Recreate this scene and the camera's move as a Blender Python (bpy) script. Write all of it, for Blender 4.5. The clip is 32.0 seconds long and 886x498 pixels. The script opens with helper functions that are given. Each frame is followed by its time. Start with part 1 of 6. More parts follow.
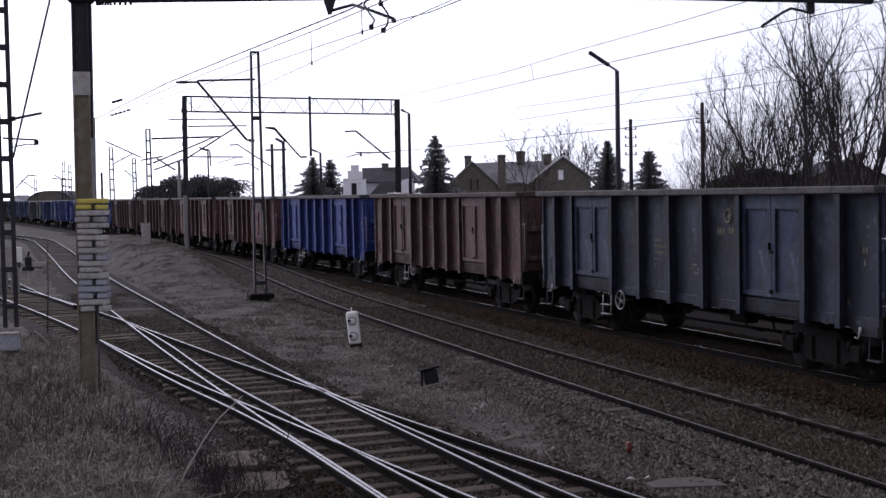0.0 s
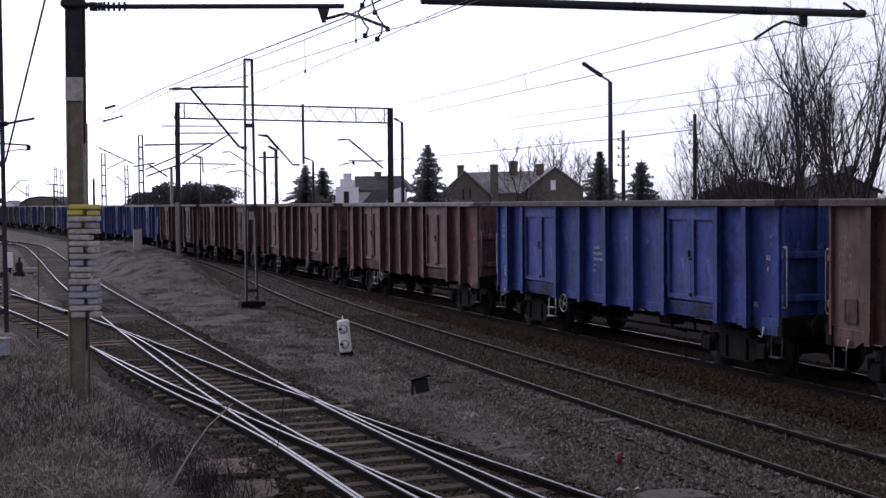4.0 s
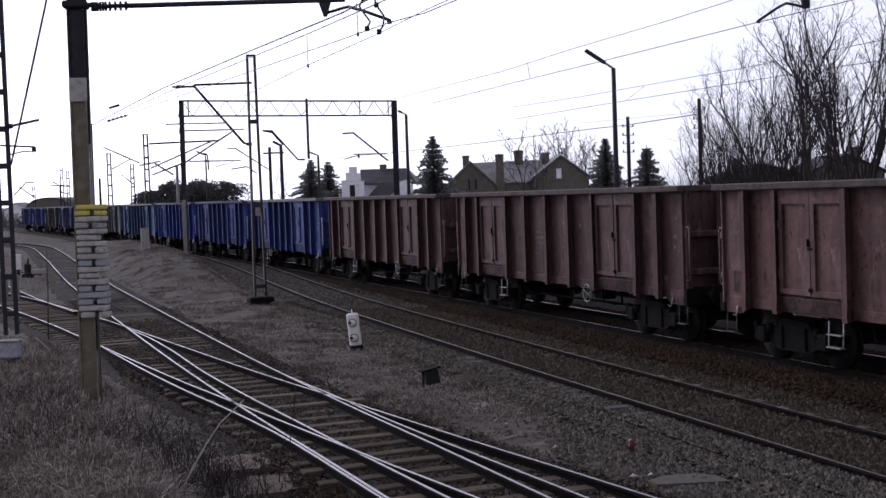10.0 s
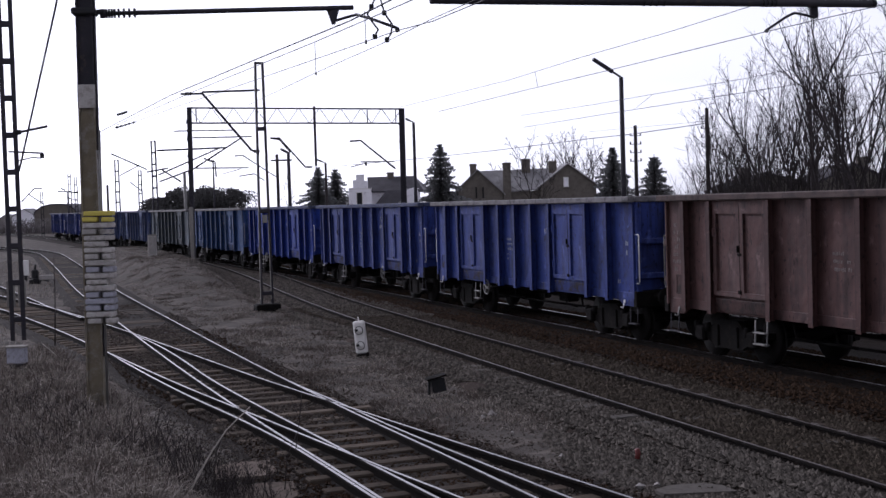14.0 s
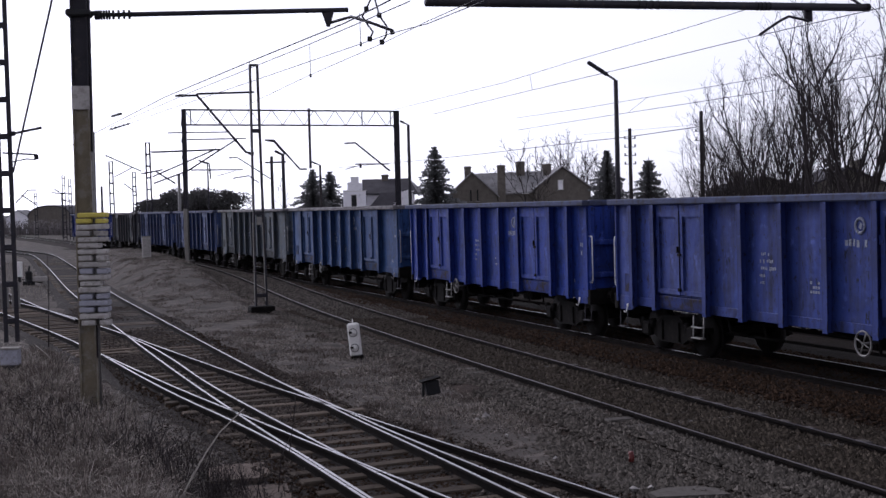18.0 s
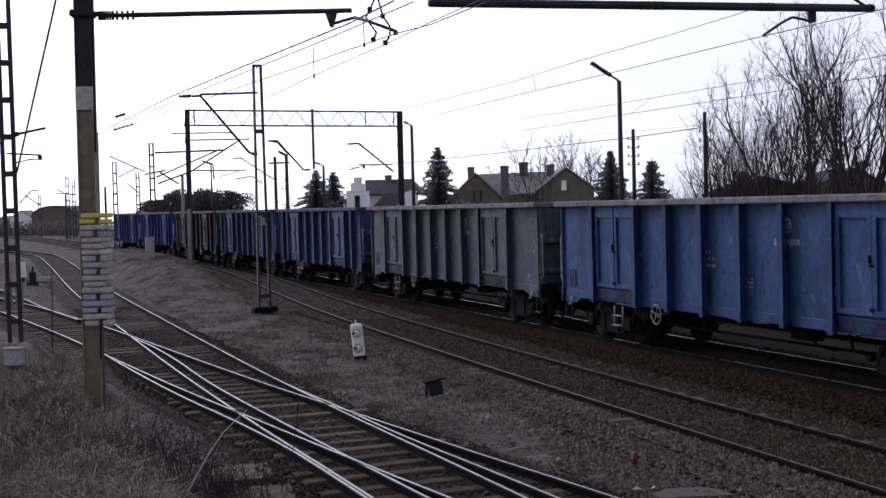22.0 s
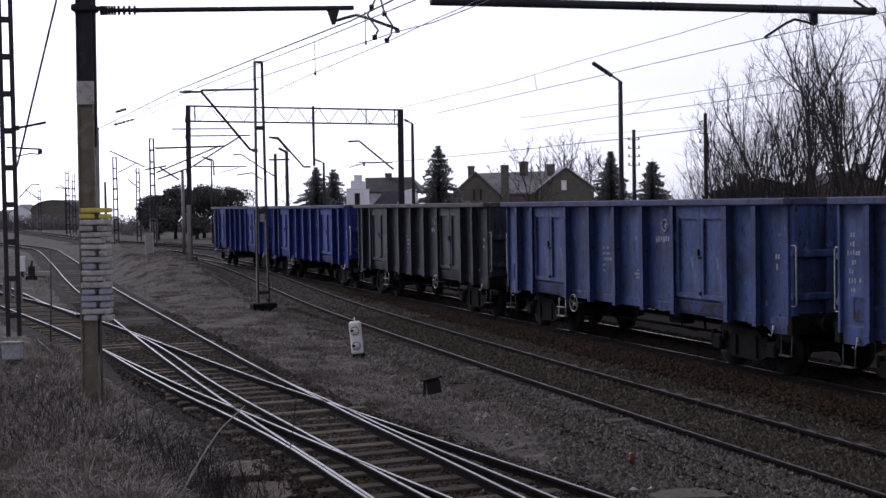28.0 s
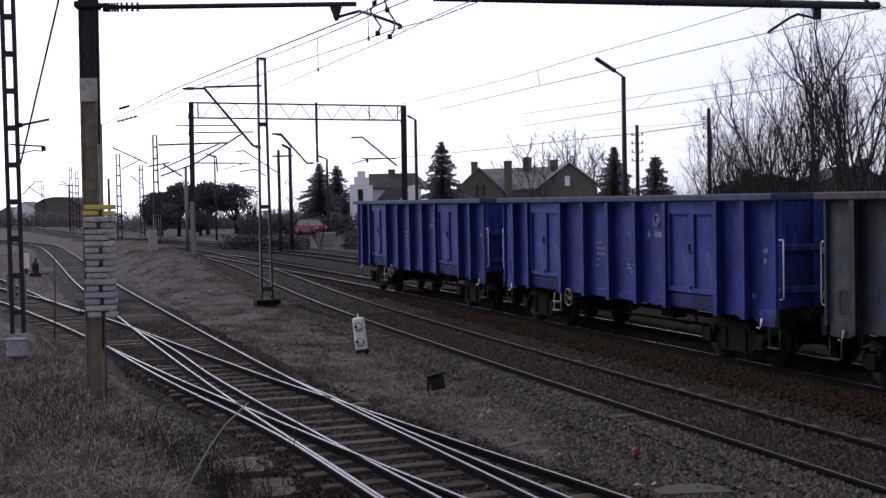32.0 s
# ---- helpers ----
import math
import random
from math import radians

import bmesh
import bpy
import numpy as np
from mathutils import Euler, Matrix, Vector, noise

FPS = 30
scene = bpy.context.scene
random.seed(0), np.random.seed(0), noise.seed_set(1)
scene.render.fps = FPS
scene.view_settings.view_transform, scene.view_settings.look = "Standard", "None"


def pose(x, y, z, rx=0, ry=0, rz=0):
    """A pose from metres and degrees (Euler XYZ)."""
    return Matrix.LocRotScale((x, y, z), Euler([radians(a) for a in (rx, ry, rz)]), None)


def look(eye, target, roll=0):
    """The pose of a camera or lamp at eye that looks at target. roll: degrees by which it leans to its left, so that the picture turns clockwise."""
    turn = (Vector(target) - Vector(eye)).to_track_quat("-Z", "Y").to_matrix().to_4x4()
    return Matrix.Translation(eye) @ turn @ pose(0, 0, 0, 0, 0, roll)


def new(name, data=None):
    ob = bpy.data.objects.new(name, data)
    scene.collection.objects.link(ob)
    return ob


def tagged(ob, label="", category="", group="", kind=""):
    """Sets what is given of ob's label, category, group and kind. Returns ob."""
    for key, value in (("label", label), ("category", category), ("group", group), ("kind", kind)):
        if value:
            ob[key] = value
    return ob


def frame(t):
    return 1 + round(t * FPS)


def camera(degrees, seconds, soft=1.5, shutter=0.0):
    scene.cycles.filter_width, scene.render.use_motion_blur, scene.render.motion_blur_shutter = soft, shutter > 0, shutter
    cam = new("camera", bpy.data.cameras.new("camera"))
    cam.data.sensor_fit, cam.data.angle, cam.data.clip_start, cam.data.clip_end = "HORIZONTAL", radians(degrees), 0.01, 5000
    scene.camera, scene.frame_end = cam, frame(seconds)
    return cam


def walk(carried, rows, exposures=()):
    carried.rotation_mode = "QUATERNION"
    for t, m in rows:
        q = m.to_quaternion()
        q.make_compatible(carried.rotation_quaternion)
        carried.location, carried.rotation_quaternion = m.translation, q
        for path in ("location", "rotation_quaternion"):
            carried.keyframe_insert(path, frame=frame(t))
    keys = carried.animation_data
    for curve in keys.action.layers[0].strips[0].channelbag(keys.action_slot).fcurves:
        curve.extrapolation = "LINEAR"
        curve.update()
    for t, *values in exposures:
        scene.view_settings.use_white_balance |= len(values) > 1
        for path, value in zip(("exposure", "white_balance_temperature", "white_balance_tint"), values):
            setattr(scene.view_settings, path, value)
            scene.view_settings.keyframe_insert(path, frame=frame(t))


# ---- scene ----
cam = camera(38.13, 32.0, soft=1.45)
EYE = (0.0, 0.0, 3.24)
# seconds, turn to the right, tilt downwards and lean of the hand-held camera, in degrees
SWAY = """
0 0.285 2.506 -1.091
0.5 0.436 2.542 -0.823
1 0.353 2.580 -0.909
1.5 0.317 2.523 -0.947
2 0.326 2.300 -0.933
2.5 0.401 2.196 -0.865
3 0.521 2.125 -0.534
3.5 0.607 2.104 -0.505
5.5 0.746 2.113 -0.699
6 0.870 2.342 -0.407
6.5 0.718 2.523 -0.486
7 0.583 2.464 -0.999
7.5 0.485 2.535 -1.044
8 0.406 2.587 -0.830
8.5 0.372 2.573 -0.588
9 0.378 2.553 -0.609
9.5 0.339 2.611 -1.074
10 0.317 2.490 -2.012
10.5 0.276 2.379 -2.169
11 0.182 2.370 -1.881
11.5 0.084 2.276 -1.799
12 0.013 2.130 -1.966
12.5 -0.009 2.122 -2.037
13 -0.001 2.101 -2.095
13.5 0.044 2.125 -2.241
14 0.024 2.122 -1.746
14.5 0.026 2.099 -1.306
16.5 0.095 2.139 -1.442
17 0.192 2.037 -1.501
17.5 0.237 2.015 -1.655
18 0.279 2.020 -1.606
18.5 0.282 2.068 -1.471
19 0.236 2.145 -1.498
19.5 0.174 2.124 -1.512
20 0.096 1.992 -1.448
20.5 0.064 1.878 -1.509
21 0.059 1.917 -1.469
21.5 0.070 1.970 -1.610
22 0.133 1.987 -1.574
22.5 0.150 1.941 -1.428
23 0.145 1.883 -1.045
23.5 0.134 1.847 -0.900
24 0.101 1.990 -1.046
24.5 0.122 1.950 -1.216
25 0.158 1.833 -1.015
25.5 0.105 1.825 -0.683
27.5 0.130 1.980 -0.976
28 0.159 2.056 -0.970
28.5 0.156 2.017 -0.434
29 0.065 1.972 -0.247
29.5 -0.013 2.019 -0.696
30 -0.025 2.034 -0.921
30.5 0.041 2.068 -1.215
31 0.098 2.068 -1.340
31.5 0.085 2.004 -1.182
32 0.003 2.232 -1.120
"""


def camera_rows():
    rows = []
    for line in SWAY.split("\n"):
        if line.strip():
            t, turn, tilt, lean = (float(w) for w in line.split())
            a, b = radians(turn), radians(tilt)
            way = Vector((math.sin(a) * math.cos(b), math.cos(a) * math.cos(b), -math.sin(b)))
            rows.append((t, look(EYE, Vector(EYE) + 100 * way, lean)))
    return rows


walk(cam, camera_rows(), exposures=[(0.0, 0.37, 5790, 22), (12.0, 0.34, 5790, 22), (32.0, 0.28, 5790, 22)])

# ---- light: a pale overcast evening sky, brighter towards the left ----
SUN_TURN, SUN_UP = -46.0, 34.0
world = bpy.data.worlds.new("sky")
scene.world = world
world.use_nodes = True
wn = world.node_tree
wn.nodes.clear()
w_out = wn.nodes.new("ShaderNodeOutputWorld")
w_bg = wn.nodes.new("ShaderNodeBackground")
w_sky = wn.nodes.new("ShaderNodeTexSky")
w_sky.sky_type = "NISHITA"
w_sky.sun_disc = False
w_sky.sun_elevation = radians(SUN_UP)
w_sky.sun_rotation = radians(SUN_TURN)
w_sky.air_density, w_sky.dust_density, w_sky.ozone_density = 1.0, 0.8, 1.0
w_hue = wn.nodes.new("ShaderNodeHueSaturation")
w_hue.inputs["Saturation"].default_value = 0.04
wn.links.new(w_sky.outputs[0], w_hue.inputs["Color"])
wn.links.new(w_hue.outputs[0], w_bg.inputs["Color"])
wn.links.new(w_bg.outputs[0], w_out.inputs["Surface"])
w_bg.inputs["Strength"].default_value = 0.125
sun_data = bpy.data.lights.new("sun", "SUN")
sun_data.energy, sun_data.angle, sun_data.color = 1.45, radians(24), (1.0, 0.95, 0.9)
sun = new("sun", sun_data)
sun.matrix_world = look((0, 0, 60), (-math.sin(radians(SUN_TURN)) * math.cos(radians(SUN_UP)),
                                     -math.cos(radians(SUN_TURN)) * math.cos(radians(SUN_UP)), 60 - math.sin(radians(SUN_UP))))


# ---- materials ----
def material(name, base, rough=0.7, metal=0.0, vary=0.35, scale=3.0, fine=40.0, bump=0.15, second=None, amount=0.5,
             grime=None, grime_scale=1.0, grime_edge=0.55, per_object=0.0, streak=0.0, bump_scale=None, island=0.0, scuff=None, rust=None, dent=0.0):
    """A node material: base colour broken up at two scales, a second colour in patches, grime with soft edges, bump."""
    m = bpy.data.materials.new(name)
    m.use_nodes = True
    nt = m.node_tree
    nd, ln = nt.nodes, nt.links
    p = nd["Principled BSDF"]
    co = nd.new("ShaderNodeTexCoord")
    src = co.outputs["Object"]
    if per_object:
        oi = nd.new("ShaderNodeObjectInfo")
        sh = nd.new("ShaderNodeVectorMath")
        sh.operation = "MULTIPLY_ADD"
        ln.new(oi.outputs["Random"], sh.inputs[0])
        sh.inputs[1].default_value = (37.0, 53.0, 19.0)
        ln.new(src, sh.inputs[2])
        src = sh.outputs[0]

    def tex(s, detail=6.0, stretch=(1, 1, 1)):
        t = nd.new("ShaderNodeTexNoise")
        t.inputs["Scale"].default_value, t.inputs["Detail"].default_value, t.inputs["Roughness"].default_value = s, detail, 0.65
        if stretch != (1, 1, 1):
            mp = nd.new("ShaderNodeMapping")
            mp.inputs["Scale"].default_value = stretch
            ln.new(src, mp.inputs["Vector"])
            ln.new(mp.outputs[0], t.inputs["Vector"])
        else:
            ln.new(src, t.inputs["Vector"])
        return t.outputs["Fac"]

    def ramp(f, a, b):
        r = nd.new("ShaderNodeMapRange")
        r.inputs["From Min"].default_value, r.inputs["From Max"].default_value = a, b
        ln.new(f, r.inputs["Value"])
        return r.outputs[0]

    def mix(f, a, b, kind="MIX"):
        x = nd.new("ShaderNodeMix")
        x.data_type, x.blend_type = "RGBA", kind
        if isinstance(f, float):
            x.inputs[0].default_value = f
        else:
            ln.new(f, x.inputs[0])
        for sock, v in ((x.inputs[6], a), (x.inputs[7], b)):
            if isinstance(v, tuple):
                sock.default_value = (*v, 1.0)
            else:
                ln.new(v, sock)
        return x.outputs[2]

    dark = tuple(c * (1 - vary) for c in base)
    lite = tuple(min(1.0, c * (1 + vary)) for c in base)
    col = mix(ramp(tex(scale), 0.3, 0.7), dark, lite)
    col = mix(ramp(tex(fine, 4.0), 0.25, 0.75), mix(0.45, col, dark), col)
    if second:
        col = mix(ramp(tex(scale * 2.3, 8.0), 0.62 - 0.25 * amount, 0.72 - 0.2 * amount), col, second)
    if grime:
        st = (1, 1, 0.12) if streak else (1, 1, 1)
        col = mix(ramp(tex(grime_scale, 8.0, st), grime_edge, grime_edge + 0.22), col, grime)
    if per_object:
        oi2 = nd.new("ShaderNodeObjectInfo")
        col = mix(per_object, col, mix(ramp(oi2.outputs["Random"], 0.0, 1.0), tuple(c * 0.45 for c in base), tuple(min(1.0, c * 1.5) for c in base)))
    if rust:
        col = mix(ramp(tex(5.0, 7.0, (1, 1, 0.06)), 0.46, 0.7), col, mix(0.8, col, rust))
        col = mix(ramp(tex(7.0, 10.0), 0.6, 0.66), col, rust)
        col = mix(ramp(tex(14.0, 6.0, (1, 1, 0.3)), 0.6, 0.65), col, tuple(c * 0.5 for c in rust))
        col = mix(ramp(tex(1.9, 8.0, (1, 1, 0.45)), 0.46, 0.72), col, mix(0.65, col, rust))
    if scuff:
        col = mix(ramp(tex(3.6, 10.0), 0.6, 0.72), col, scuff)
        col = mix(ramp(tex(0.9, 3.0), 0.5, 0.75), col, mix(0.5, col, scuff))
    if island:
        ge = nd.new("ShaderNodeNewGeometry")
        col = mix(island, col, mix(ramp(ge.outputs["Random Per Island"], 0.0, 1.0), tuple(c * 0.3 for c in base), tuple(min(1.0, c * 1.9) for c in base)))
    ln.new(col, p.inputs["Base Color"])
    rr = nd.new("ShaderNodeMapRange")
    rr.inputs["To Min"].default_value, rr.inputs["To Max"].default_value = max(0.05, rough - 0.12), min(1.0, rough + 0.12)
    ln.new(tex(scale * 4), rr.inputs["Value"])
    ln.new(rr.outputs[0], p.inputs["Roughness"])
    p.inputs["Metallic"].default_value = metal
    p.inputs["Specular IOR Level"].default_value = 0.06 if rough >= 0.85 else (0.16 if rough >= 0.6 else 0.4)
    if bump:
        b = nd.new("ShaderNodeBump")
        b.inputs["Strength"].default_value, b.inputs["Distance"].default_value = bump, 0.02
        ln.new(tex(bump_scale or fine, 5.0), b.inputs["Height"])
        if dent:
            b2 = nd.new("ShaderNodeBump")
            b2.inputs["Strength"].default_value, b2.inputs["Distance"].default_value = dent, 0.06
            ln.new(tex(1.7, 2.0), b2.inputs["Height"])
            ln.new(b2.outputs[0], b.inputs["Normal"])
        ln.new(b.outputs[0], p.inputs["Normal"])
    return m


SOIL = material("dry_soil_and_dead_grass", (0.077, 0.069, 0.063), 0.95, vary=0.6, scale=0.8, fine=9, bump=0.9, second=(0.122, 0.107, 0.095), amount=0.5, grime=(0.032, 0.027, 0.025), grime_scale=0.8, grime_edge=0.52, bump_scale=16)
GRAVEL = material("oily_brown_ballast", (0.036, 0.027, 0.0225), 0.95, vary=0.45, scale=0.8, fine=22, bump=1.0, second=(0.054, 0.041, 0.034), amount=0.3, bump_scale=18)
STONE = material("ballast_stone", (0.081, 0.072, 0.063), 0.9, vary=0.45, scale=1.1, fine=30, bump=0.2, second=(0.13, 0.116, 0.105), amount=0.18, island=0.75)
# rust brown, with the shadow under the train also put into the colour
RUST_SHOULDER = material("shade_dark_rust_ballast", (0.016, 0.0115, 0.009), 0.95, vary=0.4, scale=1.2, fine=24, bump=1.0, bump_scale=18)
RUST_STONE = material("darkened_rusty_ballast_stone", (0.03, 0.0185, 0.012), 0.92, vary=0.4, scale=0.6, fine=30, bump=0.2, second=(0.05, 0.04, 0.034), amount=0.2, island=0.7)
BROWN_STONE = material("brown_ballast_stone", (0.046, 0.038, 0.03), 0.92, vary=0.35, scale=1.2, fine=30, bump=0.2, second=(0.1, 0.085, 0.072), amount=0.15, island=0.75)
RAIL_TOP = material("polished_rail_head", (0.31, 0.297, 0.3), 0.29, 1.0, vary=0.15, scale=0.7, fine=3, bump=0.0)
RAIL_DULL = material("dull_rail_head", (0.2, 0.18, 0.175), 0.42, 0.9, vary=0.25, scale=2, fine=8, bump=0.0)
OILY = material("oil_black_ballast", (0.026, 0.0225, 0.0205), 0.95, vary=0.6, scale=1.4, fine=22, bump=1.0, second=(0.055, 0.048, 0.043), amount=0.25, bump_scale=18)
RAIL_SIDE = material("oily_rail_web", (0.008, 0.0066, 0.006), 0.9, vary=0.4, scale=4, fine=40, second=(0.017, 0.012, 0.01), amount=0.3)
OLD_WOOD = material("old_wooden_sleeper", (0.09, 0.072, 0.057), 0.9, vary=0.6, scale=3, fine=60, second=(0.016, 0.014, 0.013), amount=0.75, per_object=0.75)
SLEEPER = material("weathered_concrete_sleeper", (0.1, 0.092, 0.085), 0.9, vary=0.35, scale=5, fine=50, second=(0.05, 0.042, 0.036), amount=0.55, per_object=0.5)
CONCRETE = material("weathered_concrete", (0.24, 0.228, 0.212), 0.9, vary=0.2, scale=4, fine=45, second=(0.15, 0.138, 0.128), amount=0.35, per_object=0.25)
PALE_CONCRETE = material("pale_cast_concrete", (0.37, 0.35, 0.335), 0.85, vary=0.28, scale=6, fine=60, second=(0.2, 0.182, 0.17), amount=0.5, per_object=0.3)
BLUISH_CONCRETE = material("bluish_grey_concrete", (0.3, 0.3, 0.345), 0.85, vary=0.25, scale=6, fine=60, second=(0.2, 0.195, 0.215), amount=0.45)
YELLOW = material("faded_yellow_paint", (0.5, 0.42, 0.09), 0.7, vary=0.2, scale=8, fine=50, second=(0.3, 0.26, 0.12), amount=0.25)
STEEL = material("dark_grey_steel", (0.03, 0.028, 0.035), 0.6, 0.2, vary=0.3, scale=4, fine=40, second=(0.06, 0.048, 0.045), amount=0.2)
GALV = material("dull_galvanised_steel", (0.17, 0.165, 0.16), 0.55, 0.5, vary=0.25, scale=6, fine=50, second=(0.11, 0.08, 0.06), amount=0.2)
BLACK = material("black_painted_iron", (0.018, 0.018, 0.02), 0.6, vary=0.3, scale=5, fine=40)
# running gear and wheels: base colours near black, carrying the deep shade below wagons
UNDER = material("near_black_running_gear", (0.008, 0.0073, 0.007), 0.85, vary=0.4, scale=4, fine=40, second=(0.014, 0.0115, 0.01), amount=0.3)
WHEEL = material("darkened_worn_wheel_steel", (0.014, 0.0125, 0.012), 0.7, 0.3, vary=0.3, scale=6, fine=30)
MAST_TAN = material("ochre_weathered_mast_paint", (0.165, 0.14, 0.1), 0.8, vary=0.3, scale=3, fine=40, second=(0.2, 0.18, 0.155), amount=0.5, grime=(0.09, 0.07, 0.05), grime_scale=2.5, grime_edge=0.55, streak=1.0)
WHITE = material("dirty_white_enamel", (0.68, 0.66, 0.64), 0.55, vary=0.12, scale=6, fine=50, second=(0.42, 0.39, 0.36), amount=0.15)
PALE_BAR = material("pale_stencil_paint", (0.25, 0.265, 0.32), 0.7, vary=0.3, scale=14, fine=80, second=(0.08, 0.09, 0.13), amount=0.55)
FADED_BAR = material("faded_stencil_paint", (0.16, 0.138, 0.132), 0.75, vary=0.3, scale=14, fine=80, second=(0.085, 0.06, 0.056), amount=0.55)
YELLOW_BAR = material("yellowish_stencil_paint", (0.16, 0.145, 0.09), 0.7, vary=0.3, scale=14, fine=80, second=(0.06, 0.058, 0.05), amount=0.7)
TWIG = material("dark_bare_twigs", (0.035, 0.03, 0.03), 0.9, vary=0.35, scale=6, fine=30, bump=0)
BARK = material("grey_brown_bark", (0.042, 0.036, 0.037), 0.9, vary=0.35, scale=6, fine=30)
NEEDLES = material("dark_spruce_needles", (0.16, 0.162, 0.162), 0.85, vary=0.4, scale=2, fine=10, bump=0, island=0.5)
PINE = material("dark_evergreen_foliage", (0.075, 0.073, 0.072), 0.88, vary=0.35, scale=0.8, fine=6, bump=0, island=0.4)
SCRUB = material("grey_brown_scrub", (0.17, 0.155, 0.155), 0.9, vary=0.35, scale=0.8, fine=8, bump=0, island=0.4)
STRAW = material("pale_dead_grass", (0.205, 0.182, 0.162), 0.9, vary=0.55, scale=1.3, fine=6, bump=0, second=(0.06, 0.051, 0.047), amount=0.6, island=0.8)
HEDGE = material("dark_leafless_hedge", (0.1, 0.09, 0.092), 0.9, vary=0.35, scale=0.8, fine=8, bump=0, island=0.4)
BROWN_GRASS = material("brown_dead_stalks", (0.105, 0.087, 0.076), 0.9, vary=0.35, scale=0.7, fine=6, bump=0, island=0.5)


# ---- mesh building ----
class Shape:
    """Vertices and faces of one part."""

    def __init__(self):
        self.v, self.f, self.m, self.s = [], [], [], []

    def add(self, verts, faces, slot=0, smooth=False):
        k = len(self.v)
        self.v += [tuple(p) for p in verts]
        self.f += [tuple(i + k for i in q) for q in faces]
        self.m += [slot] * len(faces)
        self.s += [smooth] * len(faces)
        return self

    def box(self, c, size, turn=None, b=0.0, slot=0):
        """A box with chamfered edges, centred at c; turn: a matrix."""
        hx, hy, hz = (a / 2 for a in size)
        b = min(b, hx * 0.45, hy * 0.45, hz * 0.45)
        vs, fs = [], []
        if b <= 0:
            vs = [Vector((x * hx, y * hy, z * hz)) for x in (-1, 1) for y in (-1, 1) for z in (-1, 1)]
            fs = [(0, 1, 3, 2), (4, 6, 7, 5), (0, 4, 5, 1), (2, 3, 7, 6), (0, 2, 6, 4), (1, 5, 7, 3)]
        else:
            index = {}
            for sx in (-1, 1):
                for sy in (-1, 1):
                    for sz in (-1, 1):
                        for ax in range(3):
                            p = [sx * (hx - b), sy * (hy - b), sz * (hz - b)]
                            p[ax] = (sx * hx, sy * hy, sz * hz)[ax]
                            index[sx, sy, sz, ax] = len(vs)
                            vs.append(Vector(p))
            for ax in range(3):
                o1, o2 = [a for a in range(3) if a != ax]
                for sg in (-1, 1):
                    q = []
                    for a, c2 in ((-1, -1), (1, -1), (1, 1), (-1, 1)):
                        k = [0, 0, 0]
                        k[ax], k[o1], k[o2] = sg, a, c2
                        q.append(index[(*k, ax)])
                    fs.append(tuple(q))
                for a in (-1, 1):
                    for c2 in (-1, 1):
                        k1, k2 = [0, 0, 0], [0, 0, 0]
                        k1[ax], k1[o1], k1[o2] = -1, a, c2
                        k2[ax], k2[o1], k2[o2] = 1, a, c2
                        fs.append((index[(*k1, o1)], index[(*k2, o1)], index[(*k2, o2)], index[(*k1, o2)]))
            for sx in (-1, 1):
                for sy in (-1, 1):
                    for sz in (-1, 1):
                        fs.append(tuple(index[sx, sy, sz, ax] for ax in range(3)))
        c = Vector(c)
        if turn is not None:
            vs = [turn @ p for p in vs]
        return self.add([p + c for p in vs], fs, slot)

    def bar(self, p, q, w, h, b=0.0, slot=0):
        """A square bar from p to q, w across and h upright."""
        p, q = Vector(p), Vector(q)
        d = q - p
        x = d.normalized()
        up = Vector((0, 0, 1)) if abs(x.z) < 0.95 else Vector((0, 1, 0))
        y = up.cross(x).normalized()
        z = x.cross(y)
        turn = Matrix((x, y, z)).transposed()
        return self.box((p + q) / 2, (d.length, w, h), turn, b, slot)

    def tube(self, pts, r, n=6, r2=None, slot=0, cap=True):
        """A round bar along the points, from radius r to r2."""
        pts = [Vector(p) for p in pts]
        r2 = r if r2 is None else r2
        rings, last = [], None
        for i, p in enumerate(pts):
            d = (pts[min(i + 1, len(pts) - 1)] - pts[max(i - 1, 0)]).normalized()
            a = last if last is not None and abs(last.dot(d)) < 0.9 else (Vector((0, 0, 1)) if abs(d.z) < 0.9 else Vector((1, 0, 0)))
            x = (a - d * a.dot(d)).normalized()
            last = x
            y = d.cross(x)
            rr = r + (r2 - r) * i / max(1, len(pts) - 1)
            rings.append([p + x * rr * math.cos(2 * math.pi * k / n) + y * rr * math.sin(2 * math.pi * k / n) for k in range(n)])
        vs = [p for ring in rings for p in ring]
        fs = [(i * n + k, i * n + (k + 1) % n, (i + 1) * n + (k + 1) % n, (i + 1) * n + k) for i in range(len(pts) - 1) for k in range(n)]
        if cap:
            fs += [tuple(range(n))[::-1], tuple((len(pts) - 1) * n + k for k in range(n))]
        return self.add(vs, fs, slot, n > 4)

    def ring(self, c, axis, radius, r, n=20, k=5):
        axis = Vector(axis).normalized()
        x = axis.orthogonal().normalized()
        y = axis.cross(x)
        c = Vector(c)
        vs, fs = [], []
        for i in range(n):
            a = 2 * math.pi * i / n
            o = x * math.cos(a) + y * math.sin(a)
            vs += [c + o * (radius + r * math.cos(2 * math.pi * j / k)) + axis * r * math.sin(2 * math.pi * j / k) for j in range(k)]
            fs += [(i * k + j, ((i + 1) % n) * k + j, ((i + 1) % n) * k + (j + 1) % k, i * k + (j + 1) % k) for j in range(k)]
        return self.add(vs, fs, 0, True)

